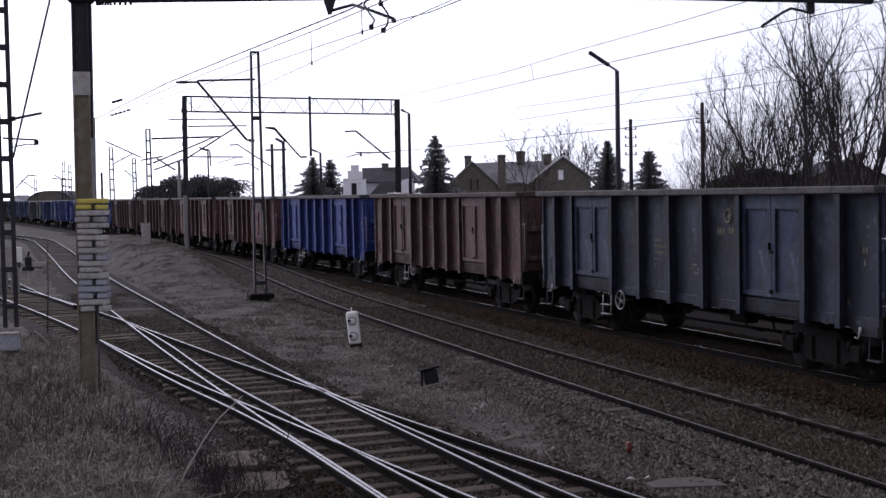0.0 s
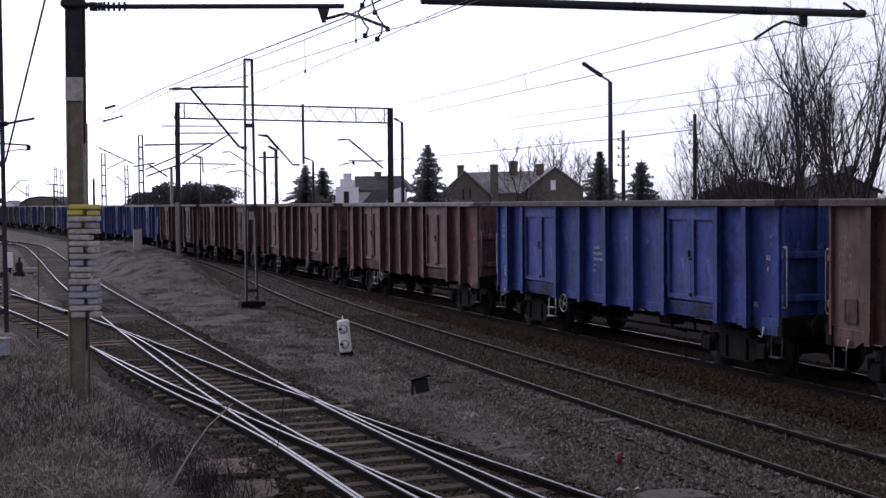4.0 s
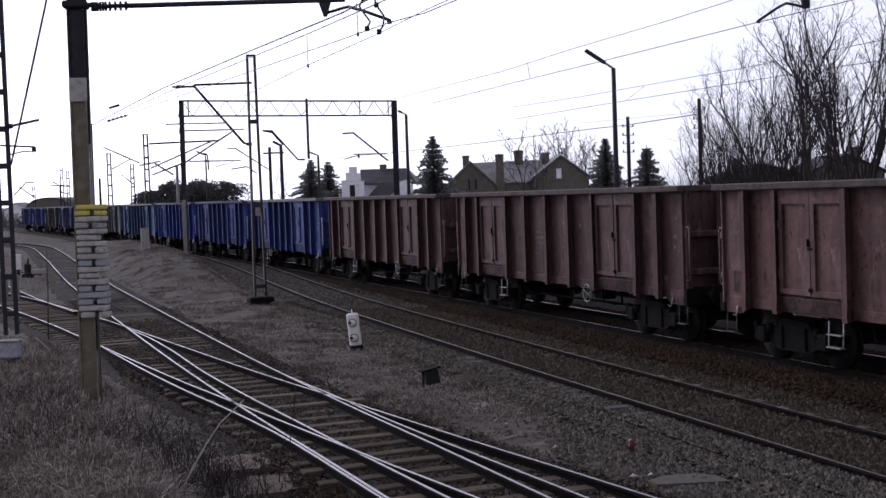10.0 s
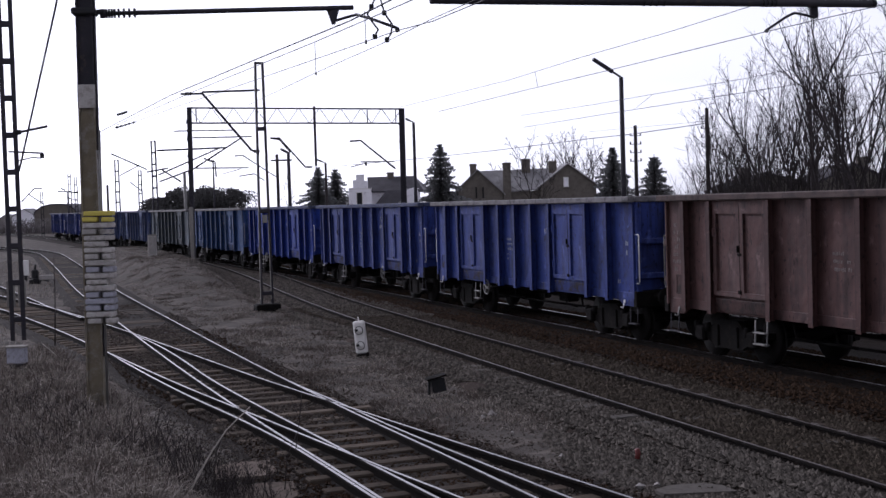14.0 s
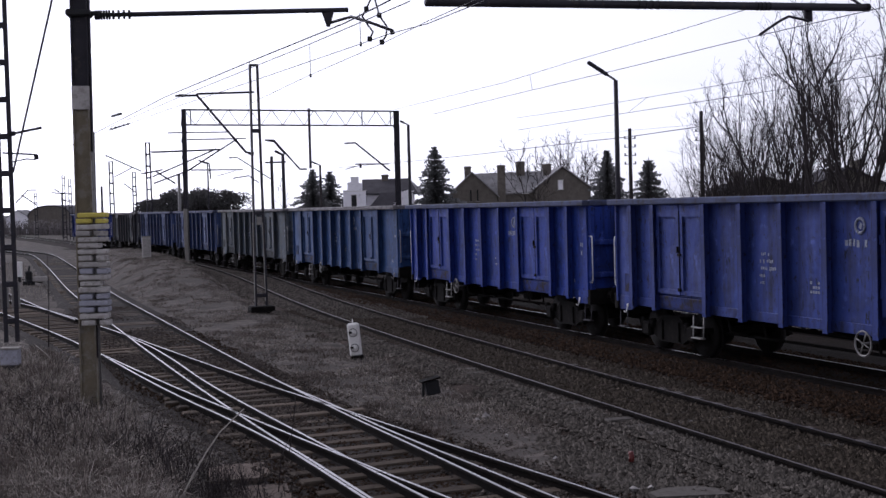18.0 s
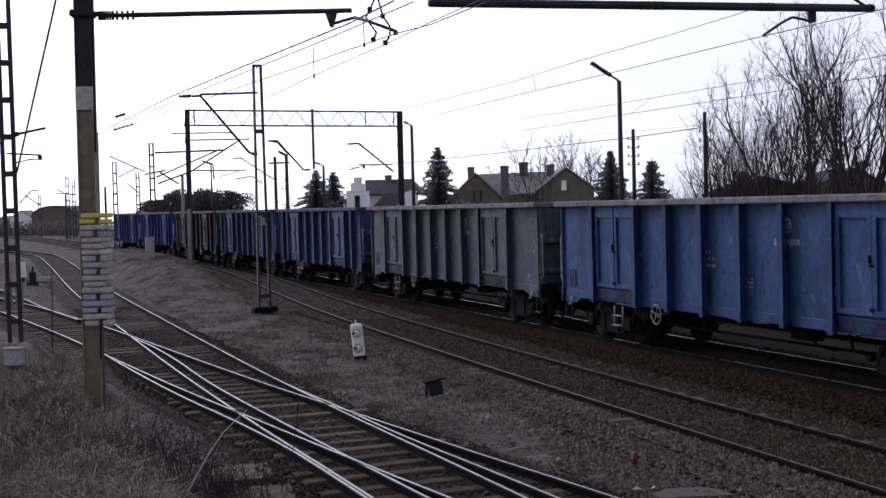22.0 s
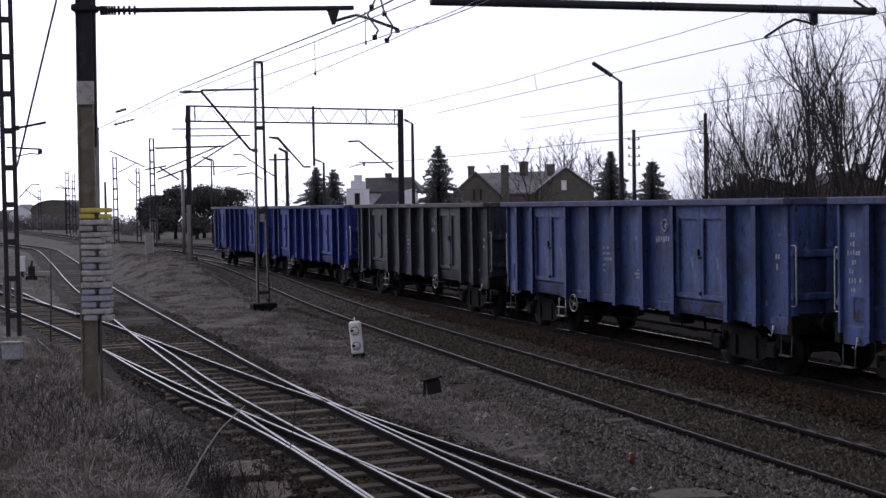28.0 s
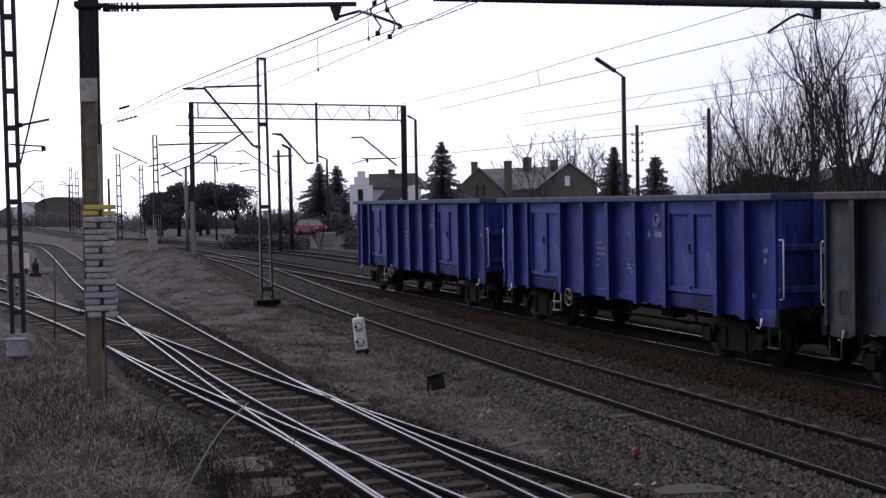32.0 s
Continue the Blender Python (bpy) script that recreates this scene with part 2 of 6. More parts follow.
    def prism(self, outline, depth, origin=(0, 0, 0), turn=None, slot=0):
        """An outline in x and z, from y = 0 to y = depth."""
        n = len(outline)
        vs = [Vector((x, 0, z)) for x, z in outline] + [Vector((x, depth, z)) for x, z in outline]
        fs = [tuple(range(n)), tuple(range(2 * n - 1, n - 1, -1))] + [(i, i + n, (i + 1) % n + n, (i + 1) % n) for i in range(n)]
        o = Vector(origin)
        return self.add([(turn @ p if turn is not None else p) + o for p in vs], fs, slot)

    def mesh(self, name, mats):
        me = bpy.data.meshes.new(name)
        me.from_pydata(self.v, [], self.f)
        for m in mats:
            me.materials.append(m)
        me.polygons.foreach_set("material_index", self.m)
        me.polygons.foreach_set("use_smooth", self.s)
        me.update()
        return me


def part(name, shape, mat, parent=None, label=""):
    """Links a shape, or a ready mesh, as one mesh object under a thing or a part."""
    me = shape if isinstance(shape, bpy.types.Mesh) else shape.mesh(name, mat if isinstance(mat, (list, tuple)) else [mat])
    ob = new(name, me)
    if parent is not None:
        ob.parent = parent
    if label:
        ob["label"] = label
    return ob


def thing(name, m, label, category, group="", kind=""):
    ob = new(name)
    ob.matrix_world = m
    ob.empty_display_size = 0.2
    return tagged(ob, label, category, group, kind)


# ---- the plan: distances along and across the line of the tracks ----
TH = -0.345
ALONG, ACROSS = Vector((math.sin(TH), math.cos(TH), 0)), Vector((math.cos(TH), -math.sin(TH), 0))


def spot(y, n, z=0.0):
    """The point that lies n across the line of the tracks and y deep."""
    s = (y - ACROSS.y * n) / ALONG.y
    return ALONG * s + ACROSS * n + Vector((0, 0, z))


def smooth_path(pts, step):
    """Points every step metres on a Catmull-Rom curve."""
    pts = [Vector(p) for p in pts]
    pts = [2 * pts[0] - pts[1]] + pts + [2 * pts[-1] - pts[-2]]
    fine = []
    for i in range(1, len(pts) - 2):
        p0, p1, p2, p3 = pts[i - 1:i + 3]
        for k in range(24):
            u = k / 24
            fine.append(0.5 * ((2 * p1) + (p2 - p0) * u + (2 * p0 - 5 * p1 + 4 * p2 - p3) * u * u + (3 * p1 - p0 - 3 * p2 + p3) * u ** 3))
    fine.append(pts[-2])
    d = [0.0]
    for a, b in zip(fine, fine[1:]):
        d.append(d[-1] + (b - a).length)
    out, k = [], 0
    for i in range(int(d[-1] / step) + 1):
        x = i * step
        while k < len(d) - 2 and d[k + 1] < x:
            k += 1
        u = (x - d[k]) / max(1e-6, d[k + 1] - d[k])
        out.append(fine[k].lerp(fine[k + 1], u))
    return out


# the loaded line: a gentle curve to the left, integrated from its curvature
LINE_STEP = 0.5
KNOTS = [-80, 10, 40, 70, 100, 140, 200, 260]
BENDS = [-0.000198, -0.000198, -0.000730, -0.000824, 0.000119, -0.000443, -0.000513, -0.000513]


def main_line():
    ss = np.arange(-80, 260.01, LINE_STEP)
    k = np.interp(ss, KNOTS, BENDS)
    a = np.concatenate([[0], np.cumsum((k[1:] + k[:-1]) / 2 * LINE_STEP)])
    i0 = int(round(80 / LINE_STEP))
    a += TH - a[i0]
    xs = np.concatenate([[0], np.cumsum((np.sin(a[1:]) + np.sin(a[:-1])) / 2 * LINE_STEP)])
    ys = np.concatenate([[0], np.cumsum((np.cos(a[1:]) + np.cos(a[:-1])) / 2 * LINE_STEP)])
    return ss, xs - xs[i0] + 7.539, ys - ys[i0] + 22.2


LINE = main_line()


def on_line(s):
    return Vector((float(np.interp(s, LINE[0], LINE[1])), float(np.interp(s, LINE[0], LINE[2])), 0.0))


MAIN_PTS = [on_line(s) for s in np.arange(-30, 250, 2.0)]
MIDDLE_PTS = smooth_path([spot(y, n) for y, n in ((2, 9.66), (10, 9.84), (22, 10.09), (32, 10.42), (41, 10.85), (50, 11.55), (56, 12.1), (64, 12.75), (73, 13.25), (84, 13.55))], 1.0)
LEFT_PTS = smooth_path([spot(y, n) for y, n in ((5, 5.02), (15, 4.75), (20, 4.58), (27, 4.46), (38, 4.42), (50, 4.4), (60, 4.52), (77, 4.88), (95, 5.15), (105, 5.1), (112, 4.4), (128, 1.5), (160, -7))], 1.0)
CROSS_PTS = smooth_path([spot(y, n) for y, n in ((5, 6.95), (13.7, 5.65), (16, 5.28), (20, 4.69), (24, 4.1), (30, 3.36), (36, 2.62), (44, 1.37), (51, -0.1), (60, -2.2), (80, -7.5))], 1.0)
FAR_PTS = smooth_path([spot(y, n) for y, n in ((10, 19.4), (50, 19.4), (76, 19.3), (87, 18.55), (105, 17.1), (111, 16.1), (130, 12.6))], 1.0)


def side_points(pts, off, z=0.0):
    out = []
    for i, p in enumerate(pts):
        d = (pts[min(i + 1, len(pts) - 1)] - pts[max(i - 1, 0)]).normalized()
        out.append(p + Vector((d.y, -d.x, 0)) * off + Vector((0, 0, z)))
    return out


RAIL_PROFILE = [(-0.02, 0.0), (0.02, 0.0), (0.033, -0.006), (0.036, -0.03), (0.012, -0.045), (0.009, -0.12), (0.065, -0.145), (0.065, -0.155), (-0.065, -0.155), (-0.065, -0.145), (-0.009, -0.12), (-0.012, -0.045), (-0.036, -0.03), (-0.033, -0.006)]


def sweep(shape, pts, profile, top_slot=0, side_slot=1):
    n = len(profile)
    vs = []
    for i, p in enumerate(pts):
        d = (pts[min(i + 1, len(pts) - 1)] - pts[max(i - 1, 0)])
        d = Vector((d.x, d.y, 0)).normalized()
        x = Vector((d.y, -d.x, 0))
        vs += [p + x * a + Vector((0, 0, z)) for a, z in profile]
    fs, slots = [], []
    for i in range(len(pts) - 1):
        for k in range(n):
            fs.append((i * n + k, (i + 1) * n + k, (i + 1) * n + (k + 1) % n, i * n + (k + 1) % n))
    base = len(shape.f)
    shape.add(vs, fs, side_slot)
    for i in range(len(pts) - 1):
        shape.m[base + i * n] = top_slot
    shape.add(vs[:n], [tuple(range(n))], side_slot)
    shape.add(vs[-n:], [tuple(range(n))], side_slot)
    return shape


def rail(name, pts, parent, top, label=""):
    return part(name, sweep(Shape(), pts, RAIL_PROFILE), [top, RAIL_SIDE], parent, label)


def track(label, pts, top, bed_mat, sleeper_mat, reach, wide=3.4, drop=-0.17, rails=True, spacing=0.62, sl=2.5, sink=0.0, crown=0.05, skip=None, long=None, jolt=0.012, bury=0.0):
    """A railway track: ballast bed, two rails and its sleepers, the nearest of them as parts."""
    t = tagged(new("railway_track"), label, "railway track", "railway tracks", "structure")
    bed = Shape()
    prof = [(-wide / 2, drop + 0.02), (-wide / 2 - 0.45, -0.42), (wide / 2 + 0.45, -0.42), (wide / 2, drop + 0.02), (0.6, drop + crown), (-0.6, drop + crown)]
    sweep(bed, pts, prof, 0, 0)
    part("ballast_bed", bed, bed_mat, t)
    if rails:
        for off in (-0.7525, 0.7525):
            rail("rail", side_points(pts, off), t, top)
    ground_rest = Shape()
    one = Shape().box((0, 0, 0), (sl, 0.25, 0.16), None, 0.02).mesh("sleeper", [sleeper_mat])
    wide_one = Shape().box((0, 0, 0), (2.55, 0.24, 0.16), None, 0.02).mesh("sleeper", [sleeper_mat])
    k, x = 0, 0.0
    fine = smooth_path(pts, spacing)
    rnd = random.Random(len(pts))
    for i, p in enumerate(fine[:-1]):
        d = (fine[i + 1] - p).normalized()
        turn = math.degrees(math.atan2(-d.x, d.y)) + rnd.uniform(-1.2, 1.2)
        m = pose(p.x, p.y, -0.235 + sink + rnd.uniform(-0.8, 1.0) * jolt, 0, rnd.uniform(-0.5, 0.5), turn)
        m.translation.z -= bury * float(np.interp(p.y, (26, 36), (0, 1))) * rnd.uniform(0.5, 1.2)
        if skip and skip[0] < p.y < skip[1]:
            continue
        if long and long[0] < p.y < long[1]:
            s = part("sleeper", wide_one, None, t)
            s.matrix_local = m @ pose(rnd.uniform(-0.12, 0.12) + float(np.interp(p.y, (13.7, 20, 30), (0.43, 0.05, -0.5))), 0, 0)
            continue
        if p.y > 11 and p.y < reach:
            s = part("sleeper", one, None, t)
            s.matrix_local = m
        elif reach <= p.y < reach + 45:
            ground_rest.box(m.translation, (sl, 0.25, 0.16), m.to_3x3())
    if ground_rest.v:
        tagged(part("distant_sleepers", ground_rest, sleeper_mat, t), kind="stuff")
    return t


main_track = track("curving main railway track with rusty shouldered ballast", MAIN_PTS, RAIL_TOP, RUST_SHOULDER, SLEEPER, 60, wide=4.4)
middle_track = track("empty railway track with half-buried concrete sleepers", MIDDLE_PTS, RAIL_DULL, GRAVEL, SLEEPER, 60, sink=0.053, sl=2.35, wide=3.7, crown=0.075, jolt=0.014, bury=0.05)
left_track = track("worn railway track on dark wooden sleepers", LEFT_PTS, RAIL_TOP, OILY, OLD_WOOD, 55, wide=2.7, drop=-0.192, sl=2.2, long=(12, 29), jolt=0.018, sink=0.036, bury=0.035)
cross_track = track("railway track crossing another at a slight angle", CROSS_PTS, RAIL_TOP, OILY, OLD_WOOD, 50, wide=2.7, drop=-0.196, sl=2.2, skip=(0, 30), jolt=0.016, sink=0.03)
# bed widened so that the ground seen beneath the wagons is dark
far_track = track("overgrown far siding with brown rails", FAR_PTS, RAIL_DULL, RUST_SHOULDER, OLD_WOOD, 10, sink=-0.08, wide=9.0, drop=-0.19)


# ---- ground ----
def step(a, b, x):
    u = min(1.0, max(0.0, (x - a) / (b - a)))
    return u * u * (3 - 2 * u)


def middle_n(y):
    return float(np.interp(y, (2, 22, 32, 41, 50, 56, 64, 73, 84), (9.66, 10.09, 10.42, 10.85, 11.55, 12.1, 12.75, 13.25, 13.55)))


def ground_height(x, y):
    n = Vector((x, y, 0)).dot(ACROSS)
    h = -0.2 + 0.04 * noise.noise(Vector((x * 0.35, y * 0.35, 0))) + 0.04 * noise.noise(Vector((x * 1.5, y * 1.5, 3)))
    # shallow troughs in which the worn tracks lie
    h -= 0.13 * step(1.6, 1.2, min(abs(n - float(np.interp(y, (5, 15, 27, 50, 60, 77, 95), (5.02, 4.75, 4.46, 4.4, 4.52, 4.88, 5.15)))), abs(n - float(np.interp(y, (5, 13.7, 20, 30, 44, 51, 60), (6.95, 5.65, 4.69, 3.36, 1.37, -0.1, -2.2)))))) * step(100, 80, y)
    # low mound between the tracks
    m = middle_n(y)
    h += 0.82 * step(43, 69, y) * step(118, 92, y) * step(6.0, 8.2, n) * step(m - 1.75, m - 2.6, n)
    # bank on which the camera stands
    h += 1.0 * step(2.5, 1.0, n) * step(31, 21, y)
    h += 0.9 * step(9, 2, y) * step(2.5, 1.0, n)
    # the land falls away beyond the far end of the yard
    return h - 0.012 * max(0.0, y - 250)


def ground_mesh():
    xs = sorted(set([round(-14 + 0.35 * i, 3) for i in range(80)] + [-14 - 1.5 * i for i in range(1, 30)] + [14 + 1.5 * i for i in range(1, 24)] + [-60 - 30 * i for i in range(12)] + [50 + 30 * i for i in range(12)] + [-2600, -1200, 1200, 2600]))
    ys = sorted(set([round(9 + 0.35 * i, 3) for i in range(120)] + [51 + 1.5 * i for i in range(50)] + [130 + 12 * i for i in range(20)] + [-2, 2, 5, 7, -60, -20, 420, 700, 1200, 2600]))
    vs = [(x, y, ground_height(x, y)) for y in ys for x in xs]
    w = len(xs)
    fs = [(j * w + i, j * w + i + 1, (j + 1) * w + i + 1, (j + 1) * w + i) for j in range(len(ys) - 1) for i in range(w - 1)]
    return Shape().add(vs, fs, 0, True)


ground = part("ground", ground_mesh(), SOIL)
tagged(ground, "dark trampled soil with short dead grass beside the tracks", "ground", kind="structure")



# ---- the coal train ----
WORN = {}


def paint(name, base, rust=(0.07, 0.045, 0.035), amount=0.35, edge=0.6, patch=None):
    m = material(name, base, 0.62, vary=0.22, scale=1.1, fine=26, bump=0.15, second=patch or tuple(c * 0.6 + 0.01 for c in base), amount=amount, grime=rust, grime_scale=1.6, grime_edge=edge, streak=1.0, rust=rust, dent=0.7, scuff=tuple(min(1.0, c * 1.5 + 0.035) for c in base))
    WORN[m.name] = worn(m, name + "_chipped", base)
    return m


def worn(m, name, base):
    """The same paint where loading and gravel have chipped it: sills and flaps."""
    return material(name, tuple(c * 0.8 + 0.005 for c in base), 0.75, vary=0.35, scale=2.0, fine=30, bump=0.3, second=(0.026, 0.021, 0.02), amount=0.5, grime=(0.042, 0.034, 0.031), grime_scale=3.0, grime_edge=0.56, rust=(0.02, 0.015, 0.014), dent=0.5)


BROWN = paint("rust_brown_wagon_paint", (0.08, 0.042, 0.039), (0.024, 0.016, 0.016))
RED_BROWN = paint("red_brown_wagon_paint", (0.108, 0.055, 0.051), (0.03, 0.018, 0.017), edge=0.62)
ORANGE_BROWN = paint("faded_brown_wagon_paint", (0.092, 0.051, 0.045), (0.026, 0.018, 0.018), 0.45, 0.57)
BLUE = paint("blue_wagon_paint", (0.026, 0.044, 0.19), (0.015, 0.016, 0.032), edge=0.62)
BRIGHT_BLUE = paint("bright_blue_wagon_paint", (0.017, 0.04, 0.235), (0.012, 0.016, 0.046), edge=0.68)
DULL_BLUE = paint("dull_chipped_blue_wagon_paint", (0.037, 0.062, 0.165), (0.019, 0.017, 0.024), 0.45, 0.56)
DEEP_BLUE = paint("deep_blue_wagon_paint", (0.015, 0.034, 0.2), (0.014, 0.018, 0.05), 0.5, 0.6)
LIGHT_BLUE = paint("light_blue_wagon_paint", (0.022, 0.056, 0.16), (0.016, 0.022, 0.042), edge=0.62)
GREY_BLUE = paint("sooty_grey_blue_wagon_paint", (0.027, 0.031, 0.05), (0.016, 0.013, 0.014), 0.5, 0.5)
DOOR_BLUE = paint("scratched_dark_blue_door_paint", (0.025, 0.033, 0.064), (0.016, 0.014, 0.016), 0.5, 0.54)
GREY = paint("greenish_grey_wagon_paint", (0.066, 0.077, 0.09), (0.032, 0.031, 0.032), 0.6, 0.62, patch=(0.044, 0.064, 0.1))
DARK_GREY = paint("dark_grey_brown_wagon_paint", (0.031, 0.033, 0.044), (0.018, 0.015, 0.015), 0.4, 0.56, patch=(0.028, 0.04, 0.075))
CAP = material("sooty_top_rail", (0.068, 0.062, 0.064), 0.75, vary=0.35, scale=2, fine=30, second=(0.035, 0.032, 0.033), amount=0.5)
CAP_LIGHT = material("dusty_pale_top_rail", (0.16, 0.152, 0.158), 0.8, vary=0.35, scale=2, fine=30, second=(0.07, 0.066, 0.07), amount=0.5)
CAP_BLUE = material("dusty_blue_top_rail", (0.05, 0.06, 0.115), 0.75, vary=0.35, scale=2, fine=30, second=(0.035, 0.036, 0.05), amount=0.5)
CAP_BROWN = material("dusty_brown_top_rail", (0.07, 0.05, 0.047), 0.75, vary=0.35, scale=2, fine=30, second=(0.035, 0.028, 0.027), amount=0.5)

BODY, HALF, SILL, TOP = 12.7, 1.5, 0.95, 3.23
# three builds of wagon: places of the ribs, middle of the door, half length of the body
BUILDS = {
    "plain": ((-5.4, -4.45, -2.5, -1.25, 0.0, 1.25, 2.5, 4.45, 5.4), 3.475, 6.35),
    "close": ((-5.22, -4.18, -2.14, -1.08, 0.0, 1.08, 2.14, 4.18, 5.22), 3.16, 6.37),
    "long": ((-5.33, -3.35, -2.0, -0.67, 0.67, 2.0, 3.35, 5.33), 4.34, 7.22),
}


def side_shapes():
    """Meshes of the wagon, shared by all wagons; x runs along, towards the leading end."""
    sh = {}
    s = Shape()
    s.box((0, 0, 2.1), (BODY - 0.06, 0.05, 2.1), None, 0.0)
    sh["side_wall"] = s
    s = Shape().box((0, 0, SILL + 0.09), (BODY, 0.036, 0.18), None, 0.008)
    for x in (-5.9, 5.9):
        s.prism([(-0.42, 0.0), (0.42, 0.0), (0.42 if x > 0 else 0.2, -0.13), (-0.2 if x > 0 else -0.42, -0.13)], 0.05, (x, -0.03, SILL + 0.01))
    sh["side_sill"] = s
    s = Shape()
    s.prism([(0.075, 0.0), (0.068, 0.195), (-0.066, 0.195), (-0.066, 0.183), (0.052, 0.183), (0.058, 0.0)], 2.2, (0, 0, 0), Matrix(((1, 0, 0), (0, 0, 1), (0, 1, 0))))
    sh["rib"] = s
    sh["corner_post"] = Shape().box((0, 0, SILL + 1.08), (0.13, 0.03, 2.2), None, 0.008)
    sh["door"] = Shape().box((0, 0, 0), (0.9, 0.05, 1.8), None, 0.012)
    s = Shape()
    o = [(-0.45, -0.9), (0.45, -0.9), (0.45, 0.9), (-0.45, 0.9)]
    i = [(-0.34, -0.81), (0.34, -0.81), (0.34, 0.66), (-0.34, 0.66)]
    vs = [(x, y, z) for y in (0.0, 0.05) for x, z in o + i]
    fs = []
    for k in range(4):
        j = (k + 1) % 4
        fs += [(8 + k, 8 + j, 12 + j, 12 + k), (k, k + 4, j + 4, j), (k, j, 8 + j, 8 + k), (4 + k, 12 + k, 12 + j, 4 + j)]
    sh["door_frame"] = s.add(vs, fs)
    sh["threshold_flap"] = Shape().box((0, 0, 0), (1.78, 0.04, 0.25), None, 0.012)
    sh["hinge"] = Shape().box((0, 0, 0), (0.1, 0.05, 0.16), None, 0.012)
    sh["door_latch"] = Shape().tube([(0, 0, -0.78), (0, 0, 0.78)], 0.014, 6).box((0, 0.01, -0.1), (0.13, 0.04, 0.05), None, 0.01).box((0.04, 0.02, 0.0), (0.035, 0.05, 0.13), None, 0.01).box((0, 0.01, -0.8), (0.1, 0.05, 0.07), None, 0.01)
    s = Shape()
    for y in (-1, 1):
        s.box((0, y * (HALF - 0.06), TOP - 0.065), (BODY + 0.04, 0.17, 0.13), None, 0.02)
    for x in (-1, 1):
        s.box((x * (BODY / 2 - 0.06), 0, TOP - 0.066), (0.16, 2 * HALF - 0.3, 0.13), None, 0.02)
    sh["top_rail"] = s
    s = Shape().box((0, 0, 2.1), (0.06, 2.76, 2.2), None, 0.01)
    sh["end_wall"] = s
    sh["end_beam"] = Shape().box((0.085, 0, 0), (0.1, 2.7, 0.13), None, 0.02)
    sh["end_stake"] = Shape().box((0.07, 0, 2.05), (0.08, 0.12, 2.1), None, 0.02)
    s = Shape().box((0, 0, 1.14), (BODY - 0.1, 2.5, 0.1))
    for y in (-0.35, 0.35):
        s.box((0, y, 0.98), (BODY + 0.1, 0.14, 0.28), None, 0.01)
    for x in (-6.3, 6.3):
        s.box((x, 0, 1.0), (0.16, 2.75, 0.34), None, 0.015)
    for x in (-3.4, -1.6, 0.3, 2.0, 3.3):
        s.box((x, 0, 1.02), (0.12, 2.5, 0.2))
    s.tube([(-1.0, 0.5, 0.72), (0.3, 0.5, 0.72)], 0.17, 10)
    s.box((1.2, -0.5, 0.75), (0.6, 0.3, 0.3), None, 0.03)
    s.tube([(-4.5, 0.1, 0.66), (4.5, 0.1, 0.66)], 0.025, 5)
    s.box((0, 0.95, 0.78), (1.6, 0.05, 0.14), None, 0.01)
    for x in (-5.6, -3.3, 3.3, 5.6):
        s.box((x, 0, 0.55), (0.1, 2.1, 0.12), None, 0.01).box((x, 0.75, 0.5), (0.12, 0.12, 0.42), None, 0.02).box((x, -0.75, 0.5), (0.12, 0.12, 0.42), None, 0.02)
    for x in (-2.6, -1.4, 1.8, 2.7):
        s.tube([(x, -0.9, 0.95), (x + 0.1, -0.9, 0.6), (x + 0.5, -0.8, 0.55)], 0.03, 5).tube([(x, 0.9, 0.95), (x + 0.1, 0.9, 0.6), (x + 0.5, 0.8, 0.55)], 0.03, 5)
    s.tube([(-3.6, -0.6, 0.5), (3.6, -0.6, 0.55)], 0.03, 5).tube([(-3.6, 0.6, 0.55), (3.6, 0.6, 0.5)], 0.03, 5)
    sh["underframe"] = s
    s = Shape()
    for y in (-1.0, 1.0):
        s.prism([(-1.25, 0.36), (-1.15, 0.6), (-0.55, 0.62), (-0.35, 0.78), (0.35, 0.78), (0.55, 0.62), (1.15, 0.6), (1.25, 0.36), (0.75, 0.36), (0.45, 0.22), (-0.45, 0.22), (-0.75, 0.36)], 0.12, (0, y - 0.06, 0))
        for x in (-0.9, 0.9):
            s.box((x, y + math.copysign(0.08, y), 0.46), (0.3, 0.16, 0.3), None, 0.05)
            for k in (-0.2, 0.2):
                s.tube([(x + k, y + math.copysign(0.08, y), 0.5), (x + k, y + math.copysign(0.08, y), 0.68)], 0.06, 8)
        for x in (-0.34, 0.34):
            s.box((x, y, 0.46), (0.06, 0.2, 0.4), None, 0.015)
    s.box((0, 0, 0.58), (0.4, 2.0, 0.26), None, 0.02)
    sh["bogie_frame"] = s
    s = Shape()
    for y in (-0.75, 0.75):
        out = math.copysign(1, y)
        s.tube([(0, y - 0.065 * out, 0), (0, y + 0.065 * out, 0)], 0.46, 28)
        s.tube([(0, y - 0.085 * out, 0), (0, y - 0.06 * out, 0)], 0.49, 28)
        s.tube([(0, y + 0.066 * out, 0), (0, y + 0.1 * out, 0)], 0.13, 12)
        for k in range(4):
            a = k * math.pi / 2
            s.box((0.3 * math.cos(a), y + 0.066 * out, 0.3 * math.sin(a)), (0.06, 0.012, 0.06))
    s.tube([(0, -1.05, 0), (0, 1.05, 0)], 0.08, 10)
    sh["wheelset"] = s
    s = Shape().tube([(0, 0, 0), (0.3, 0, 0)], 0.09, 10).tube([(0.28, 0, 0), (0.44, 0, 0)], 0.065, 10).tube([(0.44, 0, 0), (0.47, 0, 0)], 0.22, 16, 0.2)
    sh["buffer"] = s
